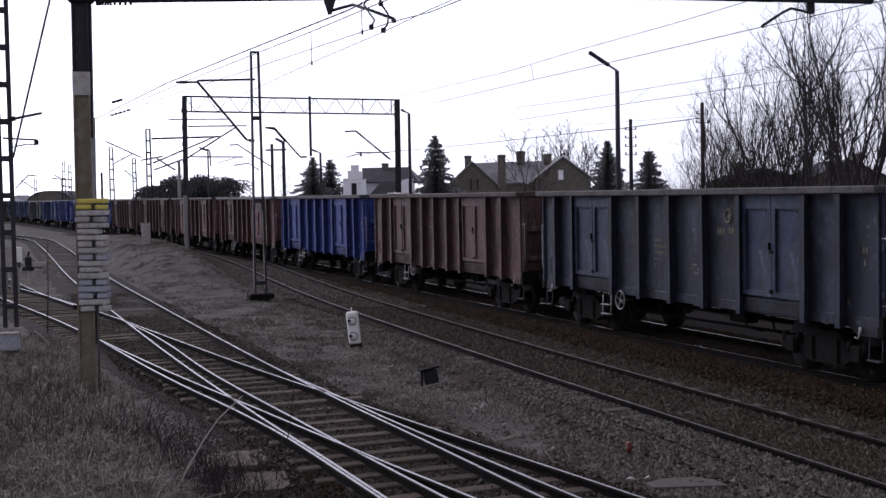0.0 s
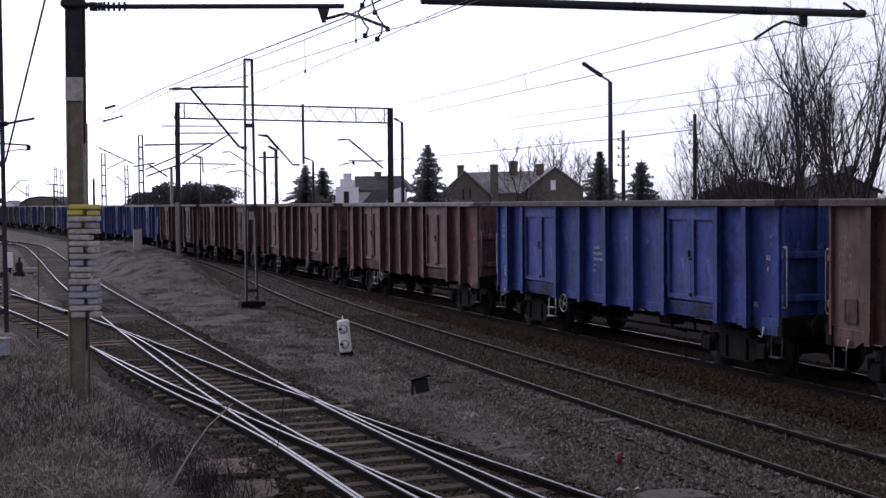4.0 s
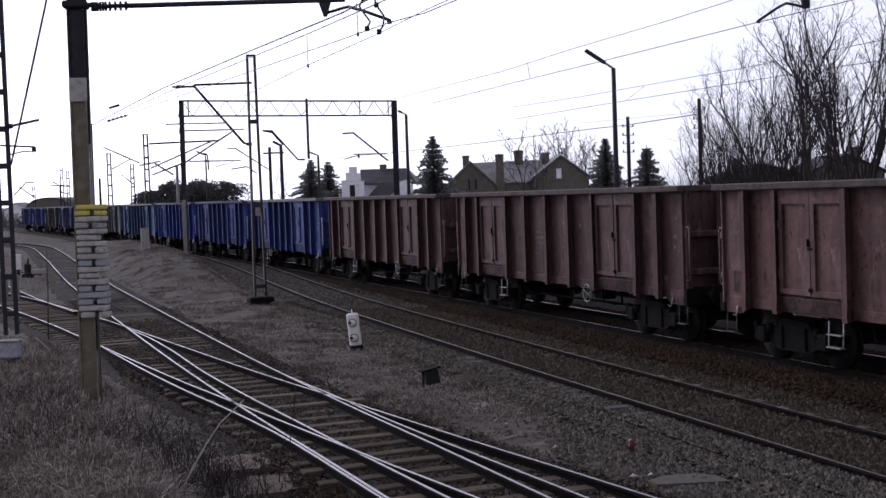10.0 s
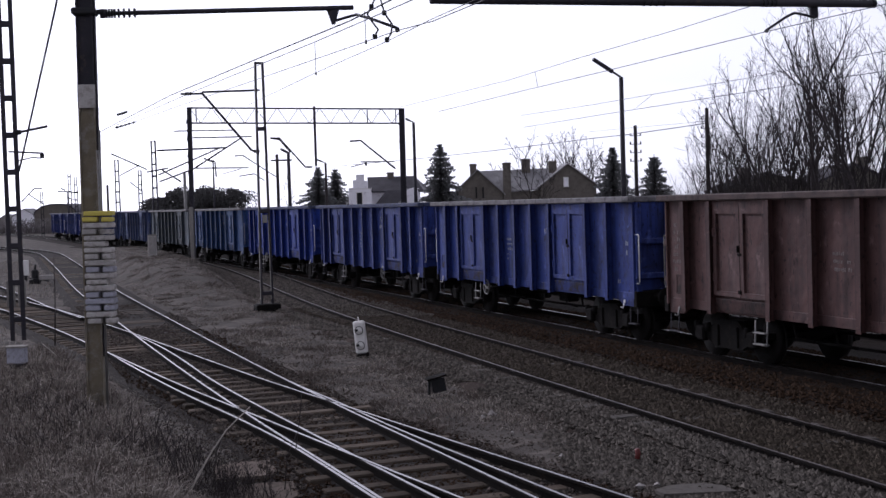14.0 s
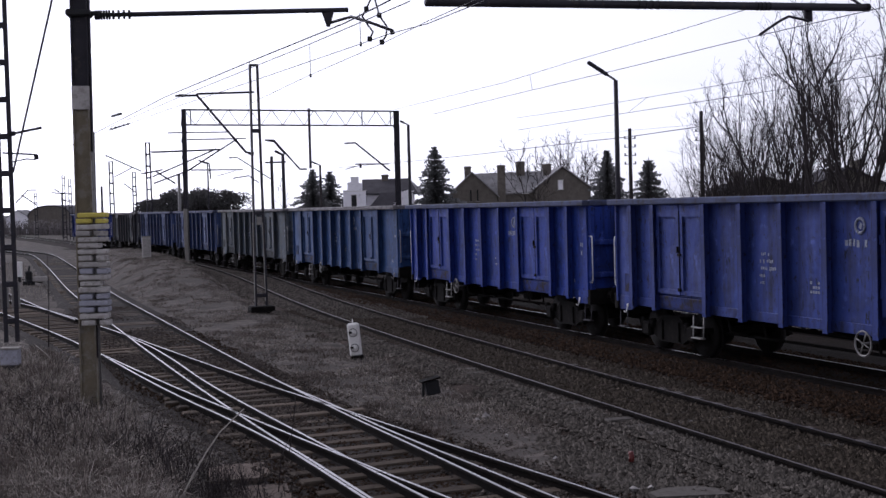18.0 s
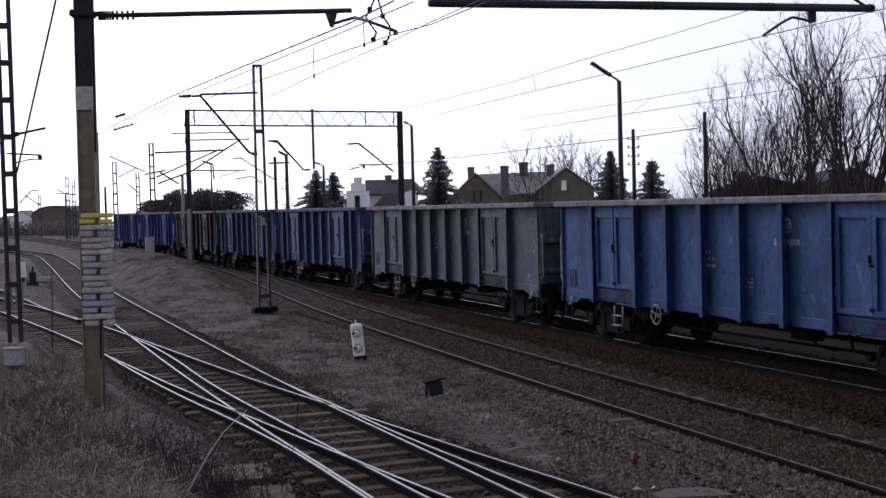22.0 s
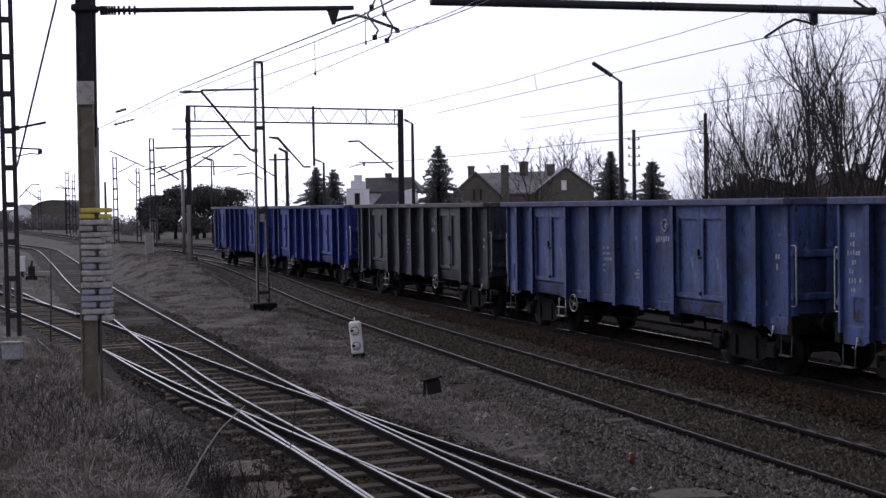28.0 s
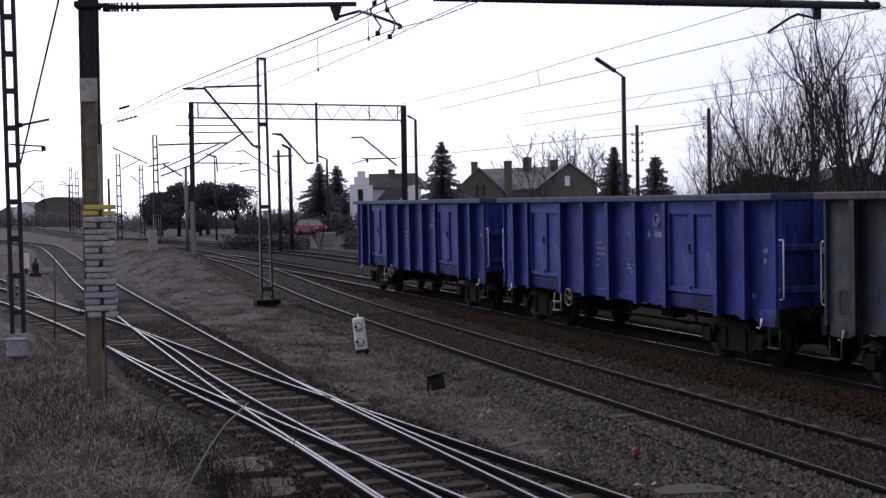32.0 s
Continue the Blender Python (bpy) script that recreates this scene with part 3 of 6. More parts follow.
    sh["coupling"] = Shape().box((0.2, 0, 0), (0.4, 0.1, 0.14), None, 0.02).tube([(0.35, 0.05, 0), (0.55, 0.06, -0.12), (0.62, 0.0, -0.1), (0.55, -0.06, -0.12), (0.35, -0.05, 0)], 0.025, 6)
    sh["handrail"] = Shape().tube([(-0.06, 0, -0.53), (0.08, 0, -0.53), (0.1, 0, -0.49), (0.1, 0, 0.49), (0.08, 0, 0.53), (-0.06, 0, 0.53)], 0.0145, 6)
    sh["step"] = Shape().tube([(-0.19, 0, 0), (-0.19, 0.02, -0.44), (0.19, 0.02, -0.44), (0.19, 0, 0)], 0.015, 6).box((0, 0.02, -0.22), (0.38, 0.1, 0.022), None, 0.005).box((0, 0.02, -0.43), (0.38, 0.12, 0.025), None, 0.005)
    sh["stirrup"] = Shape().tube([(-0.16, 0, 0.05), (-0.16, 0.02, -0.4), (0.16, 0.02, -0.4), (0.16, 0, 0.05)], 0.013, 6).box((0, 0.02, -0.4), (0.32, 0.12, 0.025), None, 0.005)
    s = Shape().ring((0, 0.05, 0), (0, 1, 0), 0.2, 0.017)
    for k in range(4):
        a = k * math.pi / 2 + 0.4
        s.tube([(0, 0.05, 0), (0.18 * math.cos(a), 0.05, 0.18 * math.sin(a))], 0.012, 5)
    s.tube([(0, -0.25, 0), (0, 0.07, 0)], 0.022, 6)
    sh["handwheel"] = s
    sh["rope_hook"] = Shape().tube([(0, 0, 0.09), (0, 0.02, -0.02), (0, 0.05, -0.09), (0.04, 0.08, -0.06)], 0.014, 6).box((0, 0, 0.06), (0.06, 0.025, 0.07), None, 0.008)
    return sh


WAGON_SHAPES = side_shapes()
SIDE_MESHES = {k: s.mesh(k, [UNDER]) for k, s in WAGON_SHAPES.items()}


def wagon(label, body_mat, door_mat, bars, cap_mat=CAP, bar_mat=PALE_BAR, rail_mat=PALE_CONCRETE, build="plain", plate=False, wheel=-2.2, board=False, seed=0):
    """An open high-sided bogie coal wagon; z = 0 is the top of the rail."""
    rnd = random.Random(seed)
    w = thing("coal_wagon", Matrix.Identity(4), label, "coal wagon", "wagons of the coal train")
    ribs, door_x, half = BUILDS[build]
    more = half - BODY / 2

    def put(name, m, mat, parent=None, lab=""):
        ob = part(name, SIDE_MESHES[name], None, parent or w, lab)
        if name in ("side_wall", "side_sill", "top_rail", "underframe"):
            m = m @ Matrix.Diagonal((half * 2 / BODY, 1.0, 1.0, 1.0))
        ob.matrix_local = m
        ob.material_slots[0].link = "OBJECT"
        ob.material_slots[0].material = mat
        return ob

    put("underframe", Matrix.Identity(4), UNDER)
    put("top_rail", Matrix.Identity(4), cap_mat, lab="dusty top rail")
    low = WORN[body_mat.name]
    for sd in (-1, 1):
        flip = 0 if sd > 0 else 180
        put("side_wall", pose(0, sd * 1.285, 0), body_mat)
        put("side_sill", pose(0, sd * 1.312, 0, 0, 0, flip), body_mat)
        for x in ribs:
            put("rib", pose(x + rnd.uniform(-0.012, 0.012), sd * 1.3, SILL - 0.03, rnd.uniform(-0.25, 0.25), rnd.uniform(-0.35, 0.35), flip), body_mat)
        for x in (-1, 1):
            put("corner_post", pose(x * (half - 0.07), sd * 1.316, 0, 0, 0, flip), body_mat)
        for c in (-door_x, door_x):
            put("threshold_flap", pose(c, sd * 1.36, SILL + 0.16, (-9 if sd > 0 else 9) + rnd.uniform(-3, 3), 0, 0), low, lab="dented sooty flap")
            for k, off in enumerate((-0.46, 0.46)):
                d = put("door", pose(c + off, sd * 1.355, 2.19, 0, rnd.uniform(-0.3, 0.3), flip + rnd.uniform(-1.2, 1.2)), door_mat)
                put("door_frame", pose(0, 0.02, 0), door_mat, d)
                for z in (-0.55, 0.3):
                    put("hinge", pose(0.43 if k == (sd > 0) else -0.43, 0.06, z), door_mat, d)
                if k == 0:
                    put("door_latch", pose(0.46 if sd > 0 else -0.46, 0.06, 0), UNDER, d)
        for x in (-1, 1):
            put("handrail", pose(x * (half - 0.02), sd * 1.32, 1.87, 0, 0, 0 if x > 0 else 180), rail_mat, lab="bent pale handrail")
            put("rope_hook", pose(x * (half - 0.55), sd * 1.36, 0.87, 0, 0, flip), rail_mat)
        put("step", pose(-2.9 - 1.6 * more, sd * 1.36, SILL - 0.05, 0, 0, flip), GALV, lab="dull steel ladder step")
        for x in (-1, 1):
            put("stirrup", pose(x * (half - 0.25), sd * 1.28, SILL - 0.1, 0, 0, flip), STEEL, lab="bent steel stirrup")
        put("handwheel", pose(wheel, sd * 1.36, 0.83, 0, 0, flip), GALV, lab="pale brake handwheel")
        # painted inscriptions: plain bars and a ring
        base = 1.314 * sd
        for k, (x, z, lx, lz) in enumerate(bars):
            put_bar, cell = Shape(), max(0.045, lz * 0.75)
            if lx > 1.4 * cell and lz < 0.14:
                for q in range(int(lx / cell)):
                    if rnd.random() > 0.12:
                        put_bar.box((-lx / 2 + (q + 0.5) * cell, 0, rnd.uniform(-0.1, 0.1) * lz), (cell * rnd.uniform(0.4, 0.75), 0.006, lz * rnd.uniform(0.7, 1.0)))
            elif abs(lx - lz) < 0.001:
                put_bar.ring((0, 0, 0), (0, 1, 0.0), lx * 0.42, lx * 0.1, 14, 4).box((0.01, 0, 0), (lx * 0.22, 0.006, lx * 0.34), Euler((0, 0.5, 0)).to_matrix())
            else:
                for r in range(max(2, int(lz / 0.08))):
                    for q in range(max(1, int(lx / 0.07))):
                        if rnd.random() > 0.3:
                            put_bar.box((-lx / 2 + 0.035 + 0.07 * q, 0, -lz / 2 + 0.04 + 0.08 * r), (0.045, 0.006, 0.045))
            b = part("inscription", put_bar, bar_mat, w)
            tagged(b, kind="stuff")
            away = math.copysign(more, x) if abs(x) > 5 else 0.0
            b.matrix_local = pose((x + away) * -sd, base, z)
        card = part("label_box", Shape().box((0, 0, 0), (0.3, 0.012, 0.36)).bar((-0.16, 0, 0.18), (0.16, 0, 0.18), 0.04, 0.03).bar((-0.16, 0, -0.18), (0.16, 0, -0.18), 0.04, 0.03).bar((-0.15, 0, -0.18), (-0.15, 0, 0.18), 0.04, 0.03).bar((0.15, 0, -0.18), (0.15, 0, 0.18), 0.04, 0.03), low, w, "framed card holder")
        card.matrix_local = pose(-5.8 - more, base, 1.42)
        if plate:
            b = part("paper_label", Shape().box((0, 0, 0), (0.19, 0.01, 0.27)), WHITE, w, "white paper label")
            b.matrix_local = pose(-5.78, base + sd * 0.012, 1.43)
    for e in (-1, 1):
        ew = put("end_wall", pose(e * (half - 0.1), 0, 0, 0, 0, 0 if e > 0 else 180), body_mat)
        for z in (1.5, 2.25):
            put("end_beam", pose(0, 0, z), body_mat, ew)
        for y in (-1.27, -0.55, 0.55, 1.27):
            put("end_stake", pose(0, y, 0), body_mat, ew)
        for y in (-0.875, 0.875):
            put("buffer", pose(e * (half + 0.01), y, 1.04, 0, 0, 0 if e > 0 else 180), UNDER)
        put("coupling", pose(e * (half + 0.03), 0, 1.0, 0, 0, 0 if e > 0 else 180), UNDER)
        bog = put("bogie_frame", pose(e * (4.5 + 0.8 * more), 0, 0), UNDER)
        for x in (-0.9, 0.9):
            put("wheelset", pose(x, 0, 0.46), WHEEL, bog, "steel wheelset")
    if board:
        b = part("rim_board", Shape().box((0, 0, 0), (1.35, 0.26, 0.035), None, 0.012), PALE_CONCRETE, w, "pale board lying on the rim")
        b.matrix_local = pose(-3.6, -1.42, TOP + 0.022, 3, 0.6, 1)
    return w


MAIN_WORDS = [(-0.7, 2.18, 0.34, 0.07), (-0.6, 2.05, 0.52, 0.07), (-0.58, 1.92, 0.5, 0.07), (-0.78, 1.79, 0.2, 0.06), (-0.78, 1.66, 0.16, 0.06)]
END_WORDS = [(5.9, 2.2, 0.2, 0.1), (5.9, 2.0, 0.15, 0.11), (5.5, 1.35, 0.16, 0.1)]
COLUMN = [(-5.95 + 0.03 * (k % 2), 2.62 - 0.15 * k, 0.18 + 0.08 * (k * 7 % 3), 0.09) for k in range(7)]
EMBLEM = [(1.95, 2.7, 0.28, 0.28), (1.95, 2.42, 0.8, 0.13)]
WORDS_A = MAIN_WORDS + END_WORDS + COLUMN[:3]
WORDS_B = MAIN_WORDS + END_WORDS + EMBLEM + [(0.77, 1.66, 0.32, 0.26)]
WORDS_C = MAIN_WORDS[:3] + END_WORDS + COLUMN
# in the order of the train, from its head to its tail
KINDS = [
    ("dark grey-blue open coal wagon, sooty and scratched", GREY_BLUE, DOOR_BLUE, WORDS_A, {}),
    ("dark grey-blue open coal wagon with yellowish stencils", GREY_BLUE, DOOR_BLUE, WORDS_B, {"bar_mat": YELLOW_BAR}),
    ("faded rust-brown open coal wagon with dusty panels", ORANGE_BROWN, ORANGE_BROWN, WORDS_C, {"bar_mat": FADED_BAR, "rail_mat": GALV, "cap_mat": CAP_BROWN, "build": "close", "board": True}),
    ("bright blue open coal wagon with a white paper label", BLUE, BLUE, WORDS_A, {"plate": True}),
    ("red-brown open coal wagon with pale top rail", RED_BROWN, RED_BROWN, WORDS_A, {"bar_mat": FADED_BAR, "rail_mat": GALV, "cap_mat": CAP_LIGHT, "build": "close"}),
    ("red-brown open coal wagon with scratched panels", RED_BROWN, RED_BROWN, WORDS_C, {"bar_mat": FADED_BAR, "rail_mat": GALV, "cap_mat": CAP_BROWN, "wheel": 2.05}),
    ("brown open coal wagon with white number bars", BROWN, BROWN, WORDS_A, {"bar_mat": FADED_BAR, "rail_mat": GALV, "plate": True, "cap_mat": CAP_BROWN, "wheel": 2.05}),
    ("dull brown open coal wagon with chalky lettering", BROWN, BROWN, WORDS_C, {"bar_mat": FADED_BAR, "rail_mat": GALV, "cap_mat": CAP_BROWN, "wheel": 2.15}),
    ("blue open coal wagon with a bent pale handrail", BLUE, BLUE, WORDS_B, {"cap_mat": CAP_LIGHT, "build": "close", "rail_mat": WHITE}),
    ("blue open coal wagon with white emblem", BLUE, BLUE, WORDS_B, {"cap_mat": CAP_BLUE, "rail_mat": WHITE, "wheel": 2.1}),
    ("deep blue open coal wagon with white emblem", BRIGHT_BLUE, BRIGHT_BLUE, WORDS_B, {"cap_mat": CAP_BLUE, "rail_mat": WHITE}),
    ("light blue long open coal wagon with pale top rail", LIGHT_BLUE, LIGHT_BLUE, WORDS_B, {"build": "long", "wheel": -2.55, "cap_mat": CAP_LIGHT}),
    ("greenish grey long open coal wagon with pale top rail", GREY, GREY, WORDS_B, {"build": "long", "wheel": -2.5, "cap_mat": CAP_LIGHT}),
    ("worn blue open coal wagon with dark doors", DULL_BLUE, DULL_BLUE, WORDS_C, {"cap_mat": CAP_BLUE}),
    ("dull chipped blue open coal wagon with pale emblem", DULL_BLUE, DULL_BLUE, WORDS_B, {"cap_mat": CAP_BLUE}),
    ("dark grey-brown open coal wagon with faded emblem", DARK_GREY, DARK_GREY, WORDS_B, {"wheel": 2.1}),
    ("clean deep blue open coal wagon with white emblem", DEEP_BLUE, DEEP_BLUE, WORDS_B, {"cap_mat": CAP_BLUE, "rail_mat": WHITE}),
    ("clean deep blue open coal wagon at the train's end", DEEP_BLUE, DEEP_BLUE, WORDS_B, {"cap_mat": CAP_BLUE, "rail_mat": WHITE}),
]
# distance of each wagon behind the one whose place is timed below (far end to far end)
BEHIND = [-97.82, -83.87, -69.9, -55.94, -41.98, -28.03, -14.07, -0.11, 13.86, 27.78, 41.73, 56.56, 72.24, 87.07, 101.0, 114.95, 128.9, 142.85]
WAGONS = [wagon(k[0], k[1], k[2], k[3], seed=i, **k[4]) for i, k in enumerate(KINDS)]

# way of the train along its line, every four seconds
TIMED = [88.23, 62.69, 37.08, 11.52, -14.16, -40.49, -67.39, -94.17, -121.59]


def train_place(t):
    """A natural cubic spline through TIMED."""
    y = np.array(TIMED)
    n, h = len(y), 4.0
    a, b = np.zeros((n, n)), np.zeros(n)
    a[0, 0] = a[-1, -1] = 1
    for i in range(1, n - 1):
        a[i, i - 1:i + 2] = [1, 4, 1]
        b[i] = 6 * (y[i - 1] - 2 * y[i] + y[i + 1]) / h ** 2
    m = np.linalg.solve(a, b)
    i = min(n - 2, int(t / h))
    u = t / h - i
    return float((1 - u) * y[i] + u * y[i + 1] + h * h / 6 * (((1 - u) ** 3 - (1 - u)) * m[i] + (u ** 3 - u) * m[i + 1]))


def motions():
    times = [k * 1.0 for k in range(33)]
    fine = [round(k * 0.1, 1) for k in range(321)]
    way = [train_place(t) for t in fine]
    spin = [(t, pose(0, 0, 0, 0, math.degrees((way[0] - x) / 0.46) % 360, 0)) for t, x in zip(fine, way)]
    for w, back in zip(WAGONS, BEHIND):
        rows = []
        for t in times:
            s = train_place(t) + back
            a, b = on_line(s - 4.5), on_line(s + 4.5)
            d = a - b
            rows.append((t, Matrix.Translation((a + b) / 2) @ Matrix.Rotation(math.atan2(d.y, d.x), 4, "Z")))
        walk(w, rows)
        for bog in w.children:
            for ws in bog.children:
                if ws.name.startswith("wheelset"):
                    x = ws.location.x
                    walk(ws, [(t, pose(x, 0, 0.46) @ m) for t, m in spin])




# ---- extra rails of the slip crossing ----
def extra_rail(label, rows, top=RAIL_TOP):
    pts = smooth_path([spot(y, n, -0.005) for y, n in rows], 1.0)
    ob = rail("slip_rail", pts, cross_track, top, label)
    return ob


extra_rail("outer slip rail", ((30.5, 2.56), (25.4, 2.97), (22.1, 3.3), (19.8, 3.6), (17.2, 3.85), (14, 3.97), (9, 4.15)))
extra_rail("inner slip rail", ((33.5, 3.67), (31, 3.88), (28, 3.98), (24.5, 4.0), (21.5, 4.12), (18.5, 4.3), (15, 4.52), (9, 4.95)))
extra_rail("outer slip rail", ((28, 5.2), (25, 5.23), (22.6, 5.32), (20.9, 5.42), (18.7, 5.5), (16.9, 5.62), (15.5, 5.74), (11, 6.1)))
extra_rail("converging rail", ((39.5, 2.8), (44, 2.2), (48, 1.8), (54, 1.2), (62, 0.3)))

# ---- masts and overhead line ----
def lattice_mast(label, base, height, foot=0.34, top=0.22, turn=None, leg=0.07, gap=0.75, cap=True, foundation=True, white=None, group="overhead line masts"):
    """A mast of two steel channels tied by plates; its broad side faces along the tracks."""
    bx, by, bz = base
    t = thing("catenary_mast", pose(bx, by, bz, 0, 0, math.degrees(-TH) if turn is None else turn), label, "mast", group)
    for sx in (-1, 1):
        s = Shape()
        p, q = Vector((sx * foot / 2, 0, 0)), Vector((sx * top / 2, 0, height))
        a, b = sx * leg * 0.5, sx * leg * 0.28
        channel = [(a, -0.083), (a, 0.083), (-a, 0.083), (-a, 0.067), (b, 0.067), (b, -0.067), (-a, -0.067), (-a, -0.083)]
        s.add([e + Vector((x, y, 0)) for e in (p, q) for x, y in channel], [(i, (i + 1) % 8, (i + 1) % 8 + 8, i + 8) for i in range(8)] + [(0, 1, 4, 5), (1, 2, 3, 4), (0, 5, 6, 7), (8, 9, 12, 13), (9, 10, 11, 12), (8, 13, 14, 15)])
        part("mast_leg", s, STEEL, t)
        if white:
            part("painted_socket", Shape().bar(p + Vector((0, 0, white[0])), p + Vector((sx * (top - foot) / 2 * white[1] / height, 0, white[1])), 0.19 if leg > 0.06 else 0.08, leg * 1.06), PALE_CONCRETE if leg > 0.1 else CONCRETE, t, "pale painted mast foot")
    z = 0.5
    while z < height - 0.1:
        w = foot + (top - foot) * z / height
        part("batten", Shape().box((0, 0.0, z), (w, 0.17, 0.13), None, 0.02), STEEL, t)
        z += gap
    if cap:
        part("mast_cap", Shape().box((0, 0, height), (top + leg, 0.18, 0.06), None, 0.01), STEEL, t)
    if foundation:
        part("foundation", Shape().box((0, 0, -0.1), (foot + 0.45, 0.6, 0.5), None, 0.04), CONCRETE if not white else UNDER, t)
    return t


def round_pole(name, label, base, height, r=0.13, r2=0.09, mat=STEEL, category="pole", group=""):
    t = thing(name, pose(*base), label, category, group)
    part("shaft", Shape().tube([(0, 0, -0.3), (0, 0, height)], r, 12, r2), mat, t)
    return t


def insulator(shape, p, q, r=0.06, n=4):
    p, q = Vector(p), Vector(q)
    shape.tube([p, q], r * 0.45, 8)
    for i in range(n):
        a = p.lerp(q, (i + 0.5) / n)
        d = (q - p).normalized() * 0.012
        shape.tube([a - d, a + d], r, 10)


def cantilever(label, pieces, holders=(), caps=()):
    """Tubes of one bracket; every piece: points and radius."""
    o = Vector(pieces[0][0][0])
    t = thing("catenary_cantilever", Matrix.Translation(o), label, "cantilever", "overhead line brackets")
    for pts, r in pieces:
        part("bracket_tube", Shape().tube([Vector(p) - o for p in pts], r, 8), STEEL, t)
    for p, q in holders:
        s = Shape()
        insulator(s, Vector(p) - o, Vector(q) - o)
        part("insulator", s, BLACK, t)
    for p, size in caps:
        part("drop_bracket", Shape().box(Vector(p) - o, size, None, 0.015), STEEL, t)
    return t


def wire(label, pts, r=0.008, sag=0.0):
    pts = [Vector(p) for p in pts]
    full = []
    for a, b in zip(pts, pts[1:]):
        for k in range(6):
            u = k / 6
            full.append(a.lerp(b, u) - Vector((0, 0, sag * 4 * u * (1 - u))))
    full.append(pts[-1])
    s = Shape().tube([p - pts[0] for p in full], r, 5)
    ob = part("overhead_wire", s, STEEL)
    ob.location = pts[0]
    return tagged(ob, label, "wire", "overhead wires")


# the tensioning mast with its stack of weights
POLE_BASE = Vector((-4.55, 16.50, 0.88))


def tension_mast():
    t = thing("tension_mast", Matrix.Translation(POLE_BASE + Vector((0.03, 0, 0))) @ pose(0, 0, 0, 0, 0.55, math.degrees(-TH) * 0.3), "ochre steel mast with a white band and dark top", "mast")
    low = Shape()
    h1 = 3.99
    section = [(-0.115, -0.08), (-0.095, -0.08), (-0.095, -0.025), (0.075, -0.025), (0.075, -0.08), (0.095, -0.08), (0.095, 0.08), (0.075, 0.08), (0.075, 0.025), (-0.095, 0.025), (-0.095, 0.08), (-0.115, 0.08)]
    upright = Matrix(((1, 0, 0), (0, 0, 1), (0, 1, 0)))
    low.prism(section, h1 + 0.6, (0, 0, -0.6), upright)
    part("shaft", low, MAST_TAN, t)
    part("white_band", Shape().box((-0.01, -0.001, h1 - 0.15), (0.218, 0.165, 0.3), None, 0.004), PALE_CONCRETE, t, "off-white painted band")
    up = Shape().prism(section, 2.4, (0, 0, h1), upright)
    part("upper_shaft", up, STEEL, t, "dark upper shaft")
    part("guide_rod", Shape().tube([(0.15, -0.14, -0.2), (0.15, -0.14, 3.4)], 0.014, 8), GALV, t)
    part("side_strip", Shape().box((0.11, 0.0, 3.0), (0.026, 0.07, 5.0), None, 0.006), STEEL, t)
    part("clamp_band", Shape().box((-0.01, 0, 4.92), (0.31, 0.25, 0.09), None, 0.02).box((0.18, 0, 4.92), (0.12, 0.1, 0.05), None, 0.01), BLACK, t)
    part("clamp_band", Shape().box((-0.01, 0, 5.22), (0.29, 0.23, 0.16), None, 0.02), BLACK, t)
    return t


tension_mast()


def weight_stack():
    """Cast slabs on a hanging rod, each slotted, shifted a little."""
    rnd = random.Random(5)
    o = Vector((-4.35, 16.28, 1.82))
    t = thing("counterweight_stack", Matrix.Translation(o) @ pose(0, 0, 0, 0, 0, 4), "stack of pale concrete counterweight slabs with yellow top slabs", "counterweights")
    part("hanger_rod", Shape().tube([(0.02, 0, -0.02), (0.02, 0, 2.2)], 0.016, 8), GALV, t)
    n, z = 18, 0.0
    hs = [0.078 + rnd.uniform(-0.006, 0.006) for _ in range(n)]
    k = 1.44 / sum(hs)
    for i in range(n):
        h = hs[i] * k
        mat = YELLOW if i > 15 else (BLUISH_CONCRETE if i in (2, 3, 4, 8) else PALE_CONCRETE)
        w = 0.365 + rnd.uniform(-0.015, 0.012)
        x0 = rnd.uniform(-0.012, 0.012)
        slot = (0.09, -0.15, None)[rnd.choice((0, 0, 2, 1)) if i < 16 else 2]
        slot = None if i % 2 else rnd.choice((0.12, 0.02, 0.01, 0.03))
        tilt = rnd.uniform(-0.7, 0.7)
        s = Shape()
        hh = h - 0.015
        if slot is None:
            s.box((x0, 0, 0), (w, 0.2, hh), None, 0.012)
        else:
            a0, a1, b0, b1 = -w / 2, slot - 0.024, slot + 0.024, w / 2
            s.box((x0 + (a0 + a1) / 2, 0, 0), (a1 - a0, 0.2, hh), None, 0.012)
            if b1 - b0 > 0.05:
                s.box((x0 + (b0 + b1) / 2, 0, -0.003), (b1 - b0, 0.2, hh), None, 0.012)
        ob = part("weight_slab", s, mat, t, "yellow painted slab" if i > 15 else "")
        ob.matrix_local = pose(0, rnd.uniform(-0.008, 0.008), z + h / 2, 0, tilt, rnd.uniform(-1.5, 1.5))
        z += h
    return t


weight_stack()

